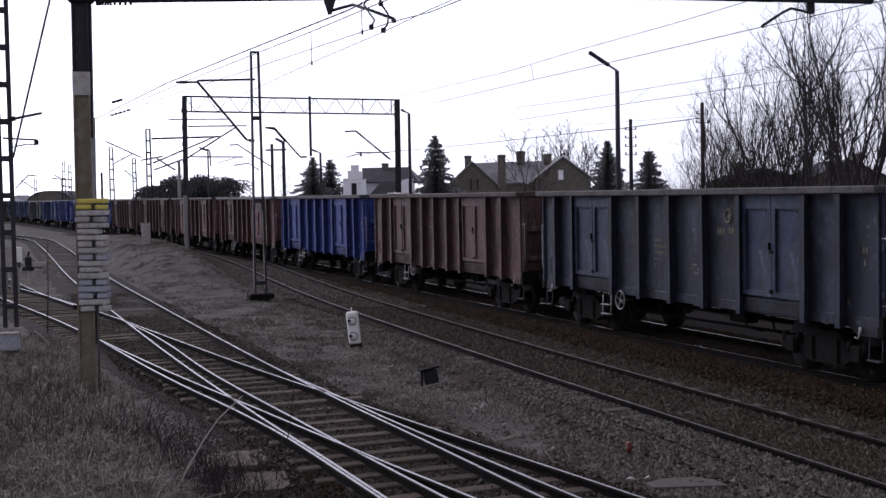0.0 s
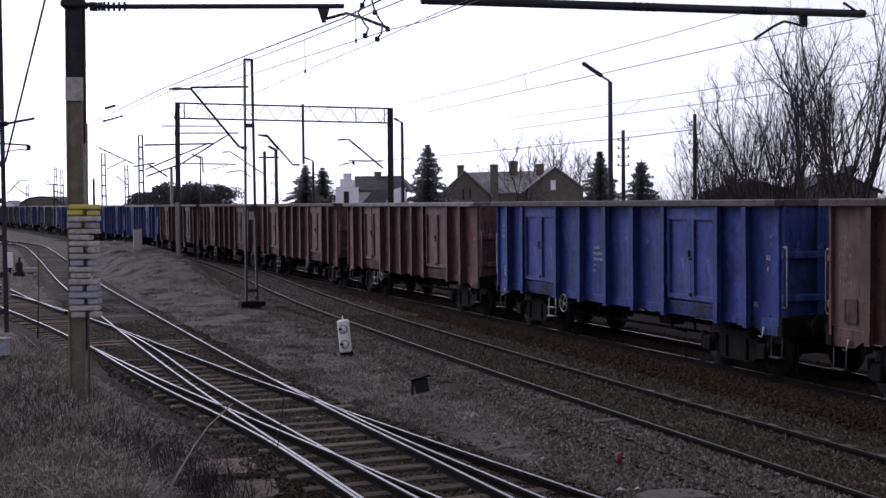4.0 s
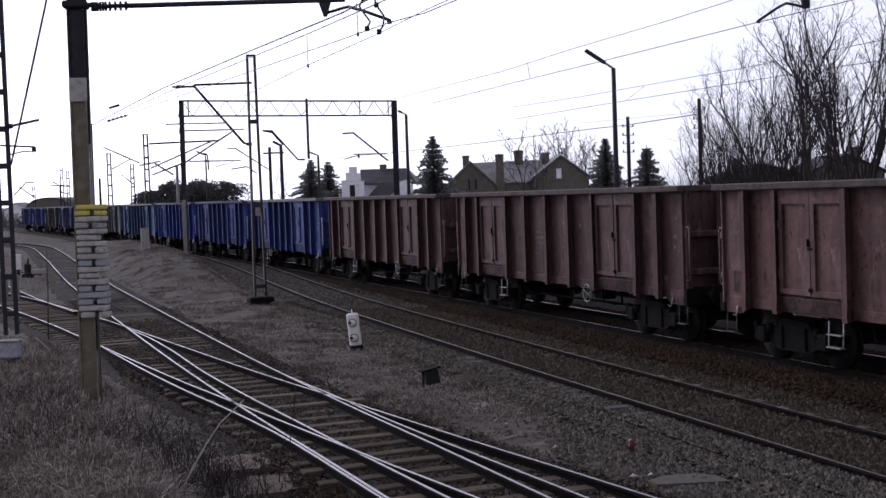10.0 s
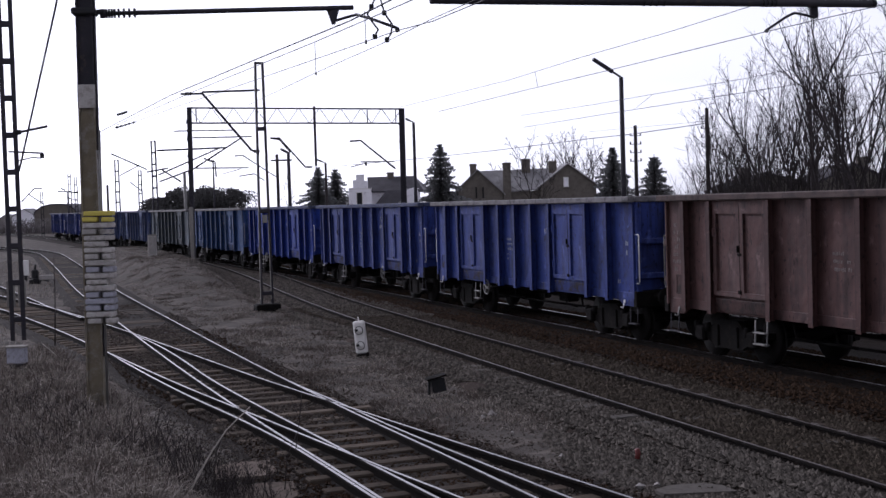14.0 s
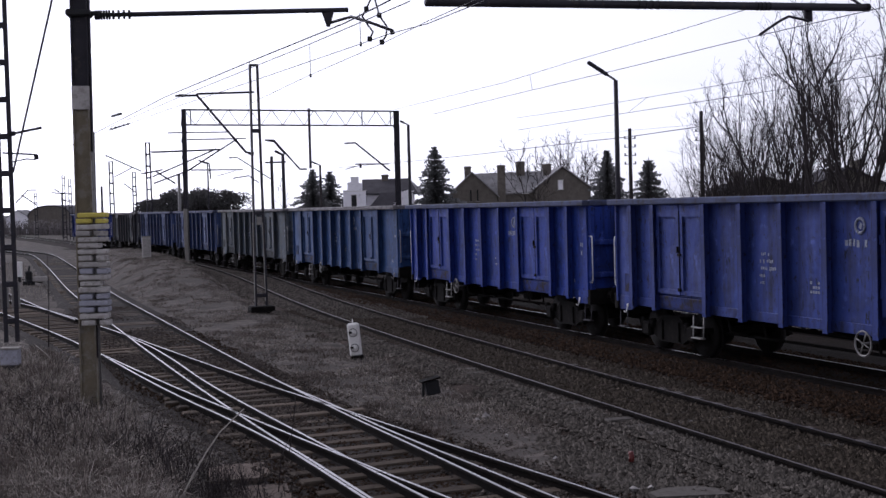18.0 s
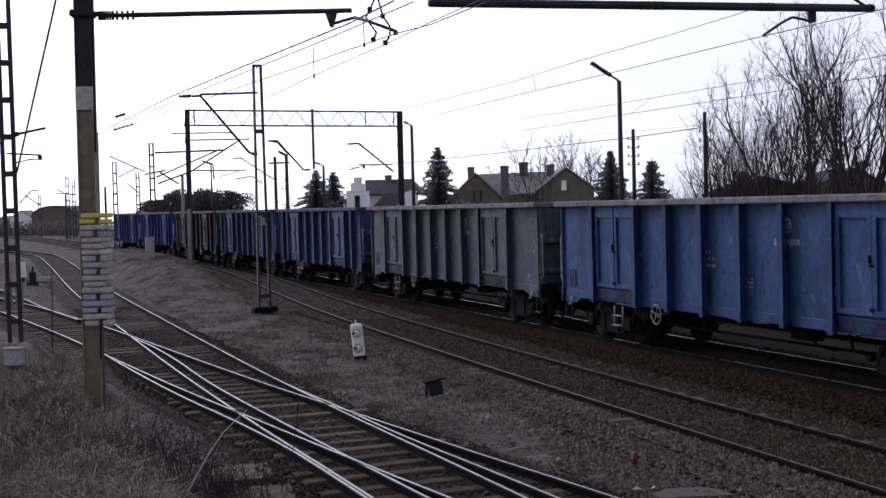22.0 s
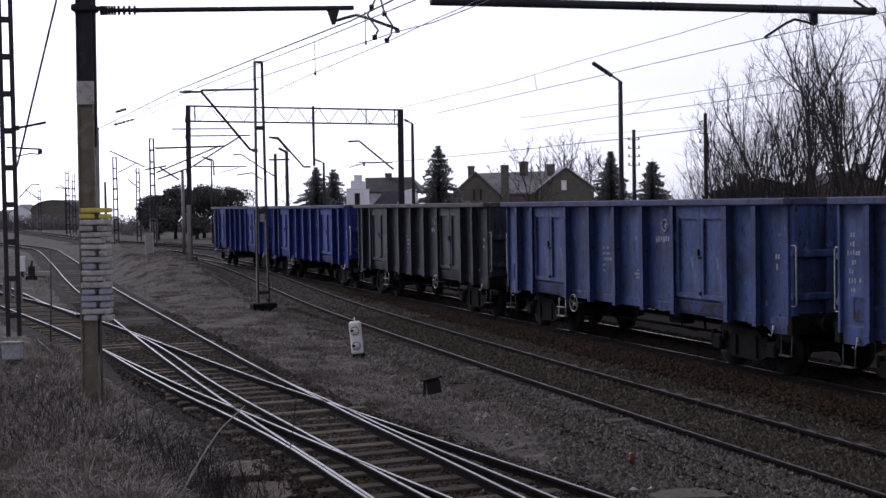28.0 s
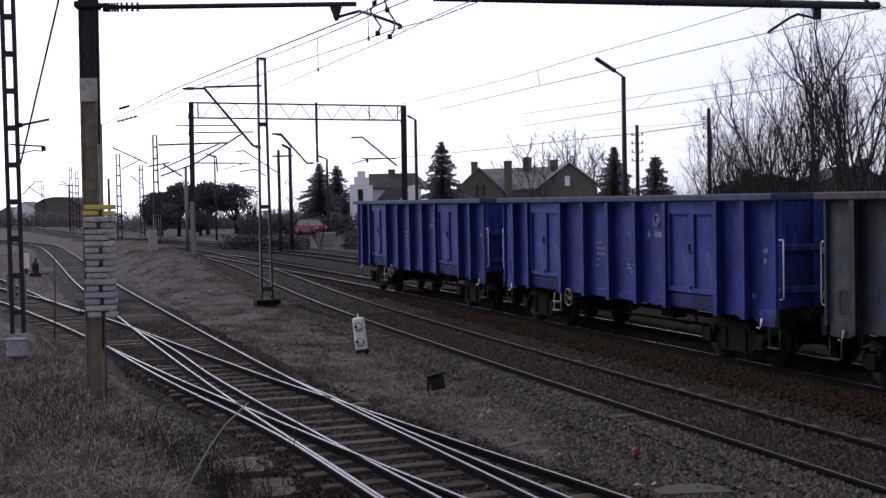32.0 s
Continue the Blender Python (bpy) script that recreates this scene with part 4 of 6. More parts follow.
# left bracket over the crossing tracks
A0, A1 = Vector((-4.30, 16.55, 5.78)), Vector((-1.12, 17.60, 5.92))
cantilever("dark steel bracket with insulators and steady arm over the tracks",
           [([A0.lerp(A1, 0.13), A1], 0.032), ([(-1.40, 17.60, 5.74), (-1.23, 17.50, 5.77), (-1.06, 17.30, 5.78), (-0.86, 17.00, 5.68), (-0.50, 16.60, 5.49)], 0.02), ([(-0.50, 16.60, 5.49), (-0.49, 16.60, 5.44)], 0.03), ([A0, A0.lerp(A1, 0.02)], 0.06)],
           [(A0.lerp(A1, 0.02), A0.lerp(A1, 0.06)), (A0.lerp(A1, 0.06), A0.lerp(A1, 0.14))],
           [])
gusset = Shape().prism([(-0.09, 0.0), (0.09, 0.0), (0.025, -0.22), (-0.02, -0.22)], 0.05)
g_ob = part("drop_gusset", gusset, STEEL)
g_ob.location = (-1.39, 17.50, 5.91)
tagged(g_ob, "dark tapered steel bracket under a tube", "bracket")
for k, pts in enumerate(([(-0.69, 15.20, 5.68), (-0.75, 15.20, 5.56), (-0.80, 15.20, 5.47), (-0.73, 15.10, 5.35), (-0.67, 15.00, 5.26), (-0.71, 15.00, 5.18)], [(-0.65, 15.20, 5.68), (-0.60, 15.20, 5.48), (-0.51, 15.10, 5.33), (-0.52, 15.00, 5.21), (-0.57, 15.00, 5.14)])):
    w = wire("hanging jumper cable loop with dark clamps", pts, 0.011)
    for p in (pts[1], pts[-1]):
        c = part("clamp", Shape().box((0, 0, 0), (0.055, 0.045, 0.06), None, 0.012), BLACK, w)
        c.location = Vector(p) - w.location

# right bracket over the empty and the main track
B0, B1 = Vector((-0.05, 15.70, 5.70)), Vector((6.12, 18.10, 5.83))
cantilever("thick dark steel beam with steady arm over the tracks",
           [([B0, B1], 0.055), ([(5.23, 17.80, 5.62), (5.10, 17.75, 5.65), (4.93, 17.70, 5.68), (4.78, 17.60, 5.61), (4.49, 17.50, 5.43)], 0.019), ([(4.49, 17.50, 5.43), (4.48, 17.50, 5.40)], 0.026), ([B1, (5.85, 18.00, 5.97)], 0.02)],
           [(B0.lerp(B1, 0.44), B0.lerp(B1, 0.5)), (B0.lerp(B1, 0.72), B0.lerp(B1, 0.76)), (B1, B1 + Vector((0.05, 0.02, 0)))],
           [((5.24, 17.85, 5.75), (0.11, 0.07, 0.26))])

# wires
wire("upper carrying wire above the crossing tracks", [(-0.44, 14.35, 5.52), (-1.05, 15.89, 5.50), (-2.79, 19.77, 5.50), (-5.41, 26.03, 5.55), (-12.51, 44.32, 5.60)], 0.009)
wire("second carrying wire above the crossing tracks", [(-0.21, 13.70, 5.40), (-1.64, 17.26, 5.42), (-3.07, 21.04, 5.50), (-4.73, 25.16, 5.55), (-9.01, 35.68, 5.60)], 0.006)
wire("contact wire with clamps above the crossing tracks", [(0.54, 11.08, 5.00), (-0.03, 13.44, 5.12), (-0.45, 14.49, 5.17), (-0.87, 15.63, 5.20), (-2.89, 20.39, 5.25), (-5.48, 26.32, 5.30), (-8.27, 32.74, 5.32)], 0.005)
wire("second contact wire above the crossing tracks", [(0.53, 11.02, 5.03), (-0.03, 13.40, 5.14), (-0.57, 14.98, 5.12), (-1.74, 18.18, 5.10), (-3.41, 23.28, 5.10)], 0.004)
for p, q in (((-2.79, 19.77, 5.50), (-2.85, 20.21, 5.25)), ((-1.63, 17.32, 5.42), (-1.71, 18.18, 5.10)), ((-0.83, 15.17, 5.50), (-0.85, 15.63, 5.20))):
    w = wire("thin dropper between two wires", [p, q], 0.0045)
    c = part("clamp", Shape().box((0, 0, 0), (0.025, 0.04, 0.05), None, 0.008), BLACK, w)
    c.location = Vector(q) - w.location
for a, b in (((-7.86, 31.50, 5.60), (-7.49, 31.00, 5.63)), ((-8.55, 34.00, 5.45), (-7.77, 33.00, 5.52))):
    s = Shape()
    insulator(s, (0, 0, 0), Vector(b) - Vector(a), 0.032, 5)
    ob = part("line_insulator", s, BLACK)
    ob.location = a
    tagged(ob, "dark section insulator in an overhead wire", "insulator", "line insulators")
wire("contact wire above the empty track", [(0.01, 30.89, 5.40), (1.75, 25.55, 5.40), (3.00, 21.88, 5.40), (4.44, 17.48, 5.40), (5.33, 15.10, 5.40)], 0.0057)
wire("carrying wire above the empty track", [(-1.03, 33.86, 5.75), (1.51, 27.07, 5.75), (2.61, 23.05, 5.75), (3.68, 20.02, 5.78), (4.40, 17.60, 5.80)], 0.0049)
wire("carrying wire above the main track", [(2.67, 41.73, 5.95), (4.45, 38.08, 5.95), (5.79, 34.61, 5.95), (7.36, 30.64, 5.95), (8.96, 25.27, 5.95)], 0.0065)
wire("contact wire above the main track", [(2.73, 41.48, 5.55), (4.80, 35.75, 5.55), (6.54, 31.28, 5.55), (8.08, 27.20, 5.55), (8.95, 25.25, 5.55)], 0.0075)
wire("lower wire above the far siding", [(6.08, 52.00, 5.88), (9.61, 42.00, 5.65), (11.79, 34.00, 5.50)], 0.0049)
wire("line wire on the telegraph poles", [(-11.66, 150.00, 7.75), (-2.00, 125.00, 7.48), (4.13, 100.00, 7.07), (10.01, 80.00, 6.92), (11.25, 76.00, 6.86), (14.62, 70.00, 7.06)], 0.0243)
wire("thin dropper between two wires", [(1.93, 25.40, 5.75), (1.93, 24.84, 5.40)], 0.0046)
wire("thin dropper between two wires", [(5.79, 34.61, 5.95), (5.25, 34.60, 5.55)], 0.005)
wire("slanting stay wire from a lattice mast", [(-8.40, 29.00, 8.38), (-8.58, 29.20, 7.91), (-9.89, 30.20, 4.26)], 0.0243)


# lattice mast at the bank
M0 = Vector((-10.01, 30.00, 0.29))
lattice_mast("dark lattice mast of two channels with pale painted feet", M0, 9.0, 0.25, 0.25, leg=0.1, gap=0.86, foundation=False, white=(0.8, 1.4))
cantilever("thin bracket on a dark lattice mast", [([(-10.08, 30.00, 5.10), (-9.44, 31.00, 5.34)], 0.03)], [((-9.88, 30.00, 5.14), (-9.75, 30.00, 5.16))])
cantilever("distant dark bracket with steady arm", [([(-10.05, 30.00, 4.71), (-9.45, 30.60, 4.68)], 0.02), ([(-9.48, 30.60, 4.56), (-9.66, 30.50, 4.58), (-9.92, 30.30, 4.51)], 0.015)], [], [((-9.46, 30.60, 4.62), (0.1, 0.05, 0.12))])

# mast in the middle with its bracket
MM = Vector((-5.83, 42.18, -0.10))
mid_mast = lattice_mast("grey lattice mast on a dark concrete block, with plates", MM, 8.05, 0.36, 0.24, leg=0.055, gap=2.7, white=(0.3, 2.9))
sg = part("mast_plate", Shape().box((0, -0.1, 2.95), (0.16, 0.02, 0.26), None, 0.01), CONCRETE, mid_mast, "grey weathered plate")
cantilever("steel bracket with slanting strut on a lattice mast",
           [([(-5.98, 43.20, 7.16), (-7.76, 42.50, 7.09), (-7.80, 42.50, 7.04), (-8.45, 42.30, 7.03)], 0.035), ([(-7.80, 42.50, 7.08), (-6.30, 43.10, 5.15), (-6.05, 43.20, 5.10)], 0.04)],
           [((-8.32, 42.30, 7.03), (-8.12, 42.40, 7.04)), ((-6.22, 43.10, 5.12), (-6.05, 43.20, 5.10))], [])

# portal gantry
PL, PR = Vector((-13.73, 70.60, 0.57)), Vector((-2.17, 74.70, 0.40))
PL_TOP, PR_TOP = Vector((-13.66, 70.60, 8.82)), Vector((-2.13, 74.70, 8.71))


def portal():
    t = thing("portal_gantry", Matrix.Translation(PL), "dark steel portal gantry with a truss beam across the tracks", "gantry")
    for p, q, fl in ((PL, PL_TOP, 0.07), (Vector((PR.x, PR.y, -0.2)), PR_TOP, 0.13)):
        s = Shape()
        for dx in (-fl, fl):
            for dy in (-0.11, 0.11):
                s.bar(p - PL + Vector((dx, dy, 0)), q - PL + Vector((dx * 0.9, dy * 0.8, 0)), 0.09, 0.09)
        if fl > 0.1:
            s.bar(p - PL, q - PL, 0.2, 0.16)
        rise = (q - p).z
        for k in range(9):
            for dy in (-0.11, 0.11):
                z = Vector((0, dy, rise * k / 9))
                s.bar(p - PL + z + Vector((-fl, 0, 0)), p - PL + z + Vector((fl, 0, rise / 9)), 0.07, 0.07)
        part("gantry_leg", s, STEEL, t)
        part("leg_foot", Shape().box(p - PL + Vector((0, 0, 1.3)), (2 * fl + 0.1, 0.34, 3.0), None, 0.03), CONCRETE, t, "pale weathered lower leg")
        part("foundation", Shape().box(p - PL + Vector((0, 0, -0.4)), (0.7, 0.8, 0.7), None, 0.05), SLEEPER, t)
    top0, top1 = PL_TOP - PL, PR_TOP - PL
    drop = Vector((0, 0, -0.86))
    for z in (Vector((0, 0, -0.03)), drop):
        part("truss_chord", Shape().bar(top0 + z, top1 + z, 0.14, 0.08), STEEL, t)
    n = 20
    for i in range(n):
        a, b = top0.lerp(top1, i / n), top0.lerp(top1, (i + 1) / n)
        part("truss_lace", Shape().bar(a + (drop if i % 2 else Vector((0, 0, 0))), b + (Vector((0, 0, 0)) if i % 2 else drop), 0.03, 0.03), STEEL, t)
    for u in (0.03, 0.575, 0.83, 0.97):
        a = top0.lerp(top1, u)
        part("truss_post", Shape().bar(a + drop, a, 0.06, 0.06), STEEL, t)
    a = top0.lerp(top1, 0.575)
    part("hanging_post", Shape().bar(a + Vector((0, 0, 0.1)), a + Vector((0, 0, -3.3)), 0.13, 0.13), STEEL, t)
    return t


portal()
cantilever("bracket under a portal gantry", [([(-7.23, 72.80, 5.42), (-7.61, 72.70, 5.42), (-8.89, 71.50, 7.04), (-9.39, 71.50, 7.05)], 0.05)], [((-7.54, 72.70, 5.42), (-7.30, 72.80, 5.42))])
cantilever("bracket with steady arm on a portal gantry leg", [([(-5.07, 73.00, 6.82), (-4.47, 73.20, 6.85), (-2.59, 74.50, 5.24)], 0.05), ([(-4.49, 73.00, 5.63), (-2.65, 74.50, 5.64)], 0.035), ([(-5.07, 73.00, 5.35), (-4.20, 73.00, 5.56)], 0.025)], [((-2.97, 74.30, 5.54), (-2.65, 74.50, 5.28))], [((-4.20, 73.00, 5.52), (0.12, 0.1, 0.25))])
cantilever("bracket tubes beside a portal gantry", [([(-14.44, 70.00, 7.51), (-11.28, 71.00, 7.53)], 0.032), ([(-13.52, 70.60, 7.15), (-10.50, 72.00, 7.20)], 0.035), ([(-15.07, 69.00, 4.77), (-13.50, 70.40, 5.44), (-10.99, 71.50, 7.12)], 0.042), ([(-13.38, 70.60, 5.48), (-10.73, 72.00, 5.46)], 0.035), ([(-11.89, 70.00, 5.09), (-11.02, 71.00, 5.38)], 0.021), ([(-12.73, 73.00, 5.02), (-12.77, 73.00, 5.88), (-13.12, 73.00, 5.95)], 0.042), ([(-11.48, 72.00, 6.14), (-11.03, 72.00, 6.16), (-9.48, 74.00, 4.97)], 0.035), ([(-11.28, 72.00, 5.00), (-10.57, 73.00, 5.14), (-10.14, 74.00, 4.76)], 0.032)], [((-12.76, 71.00, 5.91), (-12.45, 71.00, 5.84))])

# poles behind the train and along the far line
round_pole("dark_pole", "dark wooden pole beside the line", (-10.96, 86.59, -0.15), 6.9, 0.12, 0.1, BARK)
P518 = round_pole("dark_pole", "dark steel pole with a bracket arm beside the line", (-10.38, 88.19, -0.15), 7.0, 0.14, 0.11, STEEL)
cantilever("dark bracket on a pole beside the line", [([(-10.42, 90.00, 7.03), (-11.15, 90.00, 7.91), (-11.65, 89.00, 7.99)], 0.07), ([(-11.69, 89.00, 6.43), (-10.40, 90.00, 6.47)], 0.06), ([(-10.84, 88.00, 7.15), (-10.43, 89.00, 6.91)], 0.09)])
for label, b, top, white in (("distant lattice mast with a long bracket", (-23.14, 104.00, 0.05), 9.03, (0.5, 2.6)), ("distant lattice mast with brackets", (-29.94, 119.00, -0.13), 8.19, None),
                             ("thin lattice mast far down the line", (-31.81, 136.00, -0.42), 7.68, None), ("thin lattice mast far down the line", (-47.95, 166.00, -0.39), 8.43, None),
                             ("thin lattice mast far down the line", (-48.85, 172.00, -0.53), 8.14, None), ("distant mast with a pale foot", (-59.06, 190.00, -0.58), 6.65, (0.5, 2.6))):
    lattice_mast(label, (b[0], b[1], -0.2), top, 0.42, 0.3, leg=0.11, gap=0.95, foundation=False, white=white)
for label, pieces in (("distant bracket of an overhead line", [([(-22.83, 104.00, 8.06), (-18.29, 110.00, 8.41)], 0.07), ([(-22.79, 104.00, 6.09), (-18.46, 109.00, 8.42)], 0.06)]),
                      ("distant bracket of an overhead line", [([(-30.11, 118.00, 8.53), (-27.62, 121.00, 7.11)], 0.06), ([(-29.64, 119.00, 6.57), (-28.35, 121.00, 7.50)], 0.05), ([(-28.77, 119.00, 5.93), (-28.05, 121.00, 4.99)], 0.05)]),
                      ("distant bracket of an overhead line", [([(-22.46, 104.00, 6.45), (-21.43, 106.00, 5.55)], 0.07), ([(-23.74, 104.00, 6.34), (-22.00, 104.00, 6.62)], 0.06)]),
                      ("distant bracket of an overhead line", [([(-62.06, 190.00, 5.09), (-60.16, 190.00, 6.97), (-58.99, 190.00, 6.95)], 0.09), ([(-61.19, 190.00, 6.32), (-58.90, 190.00, 4.69)], 0.08)]),
                      ("distant bracket of an overhead line", [([(-49.51, 166.00, 6.08), (-47.45, 168.00, 5.84)], 0.07), ([(-48.36, 166.00, 5.25), (-47.48, 168.00, 4.73)], 0.06)])):
    cantilever(label, pieces)
round_pole("dark_pole", "distant dark pole of the line", (-17.52, 88.00, -0.2), 6.0, 0.12, 0.1, GALV)
round_pole("dark_pole", "distant dark pole of the line", (-44.10, 170.00, -0.2), 7.0, 0.18, 0.15, STEEL)


def street_lamp(label, base, height, arm, head=0.75, r=0.1, mat=STEEL):
    t = thing("street_lamp", pose(*base), label, "street lamp", "street lamps")
    part("pole", Shape().tube([(0, 0, -0.3), (0, 0, height)], r, 12, r * 0.7), mat, t)
    a = Vector(arm)
    part("arm", Shape().tube([(0, 0, height), a * 0.35 + Vector((0, 0, height))], r * 0.35, 8), GALV, t)
    d = a.normalized()
    turn = Vector((1, 0, 0)).rotation_difference(d).to_matrix()
    lamp = Shape().box(a * 0.35 + d * head / 2 + Vector((0, 0, height)), (head, 0.26, 0.13), turn, 0.06)
    part("lamp_head", lamp, STEEL, t, "slim grey lamp head")
    return t


street_lamp("tall concrete street lamp with a slim tilted head", (7.28, 51.00, -0.2), 8.14, (-0.9, 0.0, 0.62), 0.95, 0.12)
street_lamp("small street lamp with a short arm", (-8.90, 100.00, -0.2), 6.72, (-0.6, 0, 0.25), 0.6, 0.12, BARK)
street_lamp("thin pole lamp leaning to a gantry", (-1.64, 84.00, -0.2), 8.66, (-0.7, 0, 0.35), 0.3, 0.13)
street_lamp("distant street lamp with a short arm", (-21.17, 120.00, -0.2), 7.73, (-0.6, 0, 0.3), 0.7, 0.1)
street_lamp("distant street lamp with a short arm", (-52.29, 180.00, -0.2), 6.41, (-0.9, 0, 0.5), 0.8, 0.12)
for (b, h, lab) in (((11.61, 76.00, -0.2), 7.58, "telegraph pole with small insulators"), ((14.61, 70.00, -0.2), 8.09, "telegraph pole with a crossbar among bare trees")):
    t = round_pole("telegraph_pole", lab, b, h, 0.13, 0.1, BARK, "telegraph pole", "telegraph poles")
    for k in range(4):
        s = Shape().tube([(-0.35, 0, h - 0.6 - 0.5 * k), (0.35, 0, h - 0.6 - 0.5 * k)], 0.02, 6)
        for x in (-0.3, 0.3):
            s.tube([(x, 0, h - 0.6 - 0.5 * k), (x, 0, h - 0.45 - 0.5 * k)], 0.04, 8)
        part("crossbar", s, STEEL, t)



# ---- small line-side things ----
def dwarf_signal():
    b = Vector((-1.86, 28.64, -0.20))
    t = thing("dwarf_signal", Matrix.Translation(b) @ pose(0, 0, 0.02, 0, -5, -6), "white dwarf signal with two round lamps, slightly leaning", "signal")
    part("housing", Shape().box((0, 0, 0.44), (0.265, 0.16, 0.74), None, 0.045), WHITE, t)
    for z in (0.26, 0.6):
        lens = part("lamp", Shape().tube([(0, -0.082, z), (0, -0.1, z)], 0.078, 18), WHITE, t, "round grey lamp")
        part("hood", Shape().ring((0, -0.1, z), (0, 1, 0), 0.09, 0.009, 22, 6), GALV, lens)
        part("bolt", Shape().box((-0.06, -0.105, z + 0.01), (0.07, 0.03, 0.05), None, 0.008), BLACK, lens)
    part("top_pin", Shape().tube([(0, 0, 0.8), (0, 0, 0.9)], 0.014, 8), WHITE, t)
    part("foot", Shape().box((0.02, 0, 0.03), (0.26, 0.2, 0.1), None, 0.02), UNDER, t)


def black_box():
    b = Vector((-0.21, 22.58, -0.20))
    t = thing("cable_box", Matrix.Translation(b) @ pose(0, 0, 0, 0, 0, 12), "low black iron box with a slanting lid on a post", "box")
    part("body", Shape().box((0.06, 0, 0.2), (0.24, 0.2, 0.24), Euler((0, radians(-9), 0)).to_matrix(), 0.012), BLACK, t)
    part("lid", Shape().box((0.02, 0, 0.345), (0.36, 0.26, 0.03), Euler((0, radians(-13), 0)).to_matrix(), 0.008), UNDER, t)
    part("post", Shape().box((-0.1, 0, 0.1), (0.045, 0.05, 0.36), None, 0.008), BLACK, t)


def cabinet():
    t = thing("concrete_cabinet", Matrix.Translation((-16.85, 74.50, 0.57)) @ pose(0, 0, 0, 0, 0, 14), "pale concrete line-side cabinet on the mound", "cabinet")
    part("body", Shape().box((0, 0, 0.6), (0.5, 0.35, 1.25), None, 0.03), PALE_CONCRETE, t)
    part("cap", Shape().box((0, 0, 1.24), (0.56, 0.4, 0.06), None, 0.02), CONCRETE, t)
    part("door", Shape().box((0, -0.18, 0.62), (0.4, 0.015, 1.0), None, 0.005), PALE_CONCRETE, t)


def post_box():
    b = Vector((-6.55, 19.60, 0.68))
    t = thing("junction_box", Matrix.Translation(b), "small grey junction box on two short posts", "box")
    part("body", Shape().box((-0.02, 0, 0.4), (0.28, 0.16, 0.25), None, 0.015), BLUISH_CONCRETE, t)
    part("lid", Shape().box((-0.02, 0, 0.535), (0.31, 0.19, 0.03), None, 0.008), CONCRETE, t)
    part("cable_trough", Shape().prism([(-0.15, 0.28), (0.11, 0.28), (0.06, 0.2), (-0.09, 0.2)], 0.14, (0, -0.07, 0)), BLACK, t)
    for x in (-0.02, 0.05):
        part("post", Shape().box((x, 0, 0.05), (0.035, 0.05, 0.4), None, 0.006), GALV, t)


def switch_stand():
    t = thing("switch_stand", Matrix.Translation((-20.15, 63.24, -0.20)), "dark point lever stand with a pale counterweight", "switch stand")
    part("base", Shape().box((0, 0, 0.1), (0.5, 0.4, 0.2), None, 0.03), BLACK, t)
    part("body", Shape().box((0, 0, 0.45), (0.3, 0.3, 0.5), None, 0.06).tube([(0, 0, 0.65), (0.05, 0, 0.95)], 0.05, 8), BLACK, t)
    part("lever", Shape().tube([(-0.3, -0.1, 0.3), (0.75, -0.3, 0.12)], 0.03, 8), BLACK, t)
    part("counterweight", Shape().box((0.65, -0.28, 0.3), (0.7, 0.2, 0.26), None, 0.05), PALE_CONCRETE, t, "pale painted counterweight")
    m = thing("marker_post", Matrix.Translation((-20.20, 62.00, 0.26)), "white marker post beside the points", "marker post")
    part("plate", Shape().box((0, 0, 0.38), (0.32, 0.12, 0.74), None, 0.03), WHITE, m)
    part("foot", Shape().box((0, 0, -0.1), (0.12, 0.08, 0.3)), BLACK, m)


dwarf_signal()
black_box()
cabinet()
post_box()
switch_stand()


SLABS = ((-2.64, 16.45, 14, 0.78, 0.8), (-2.22, 15.1, 12, 0.84, 0.8))


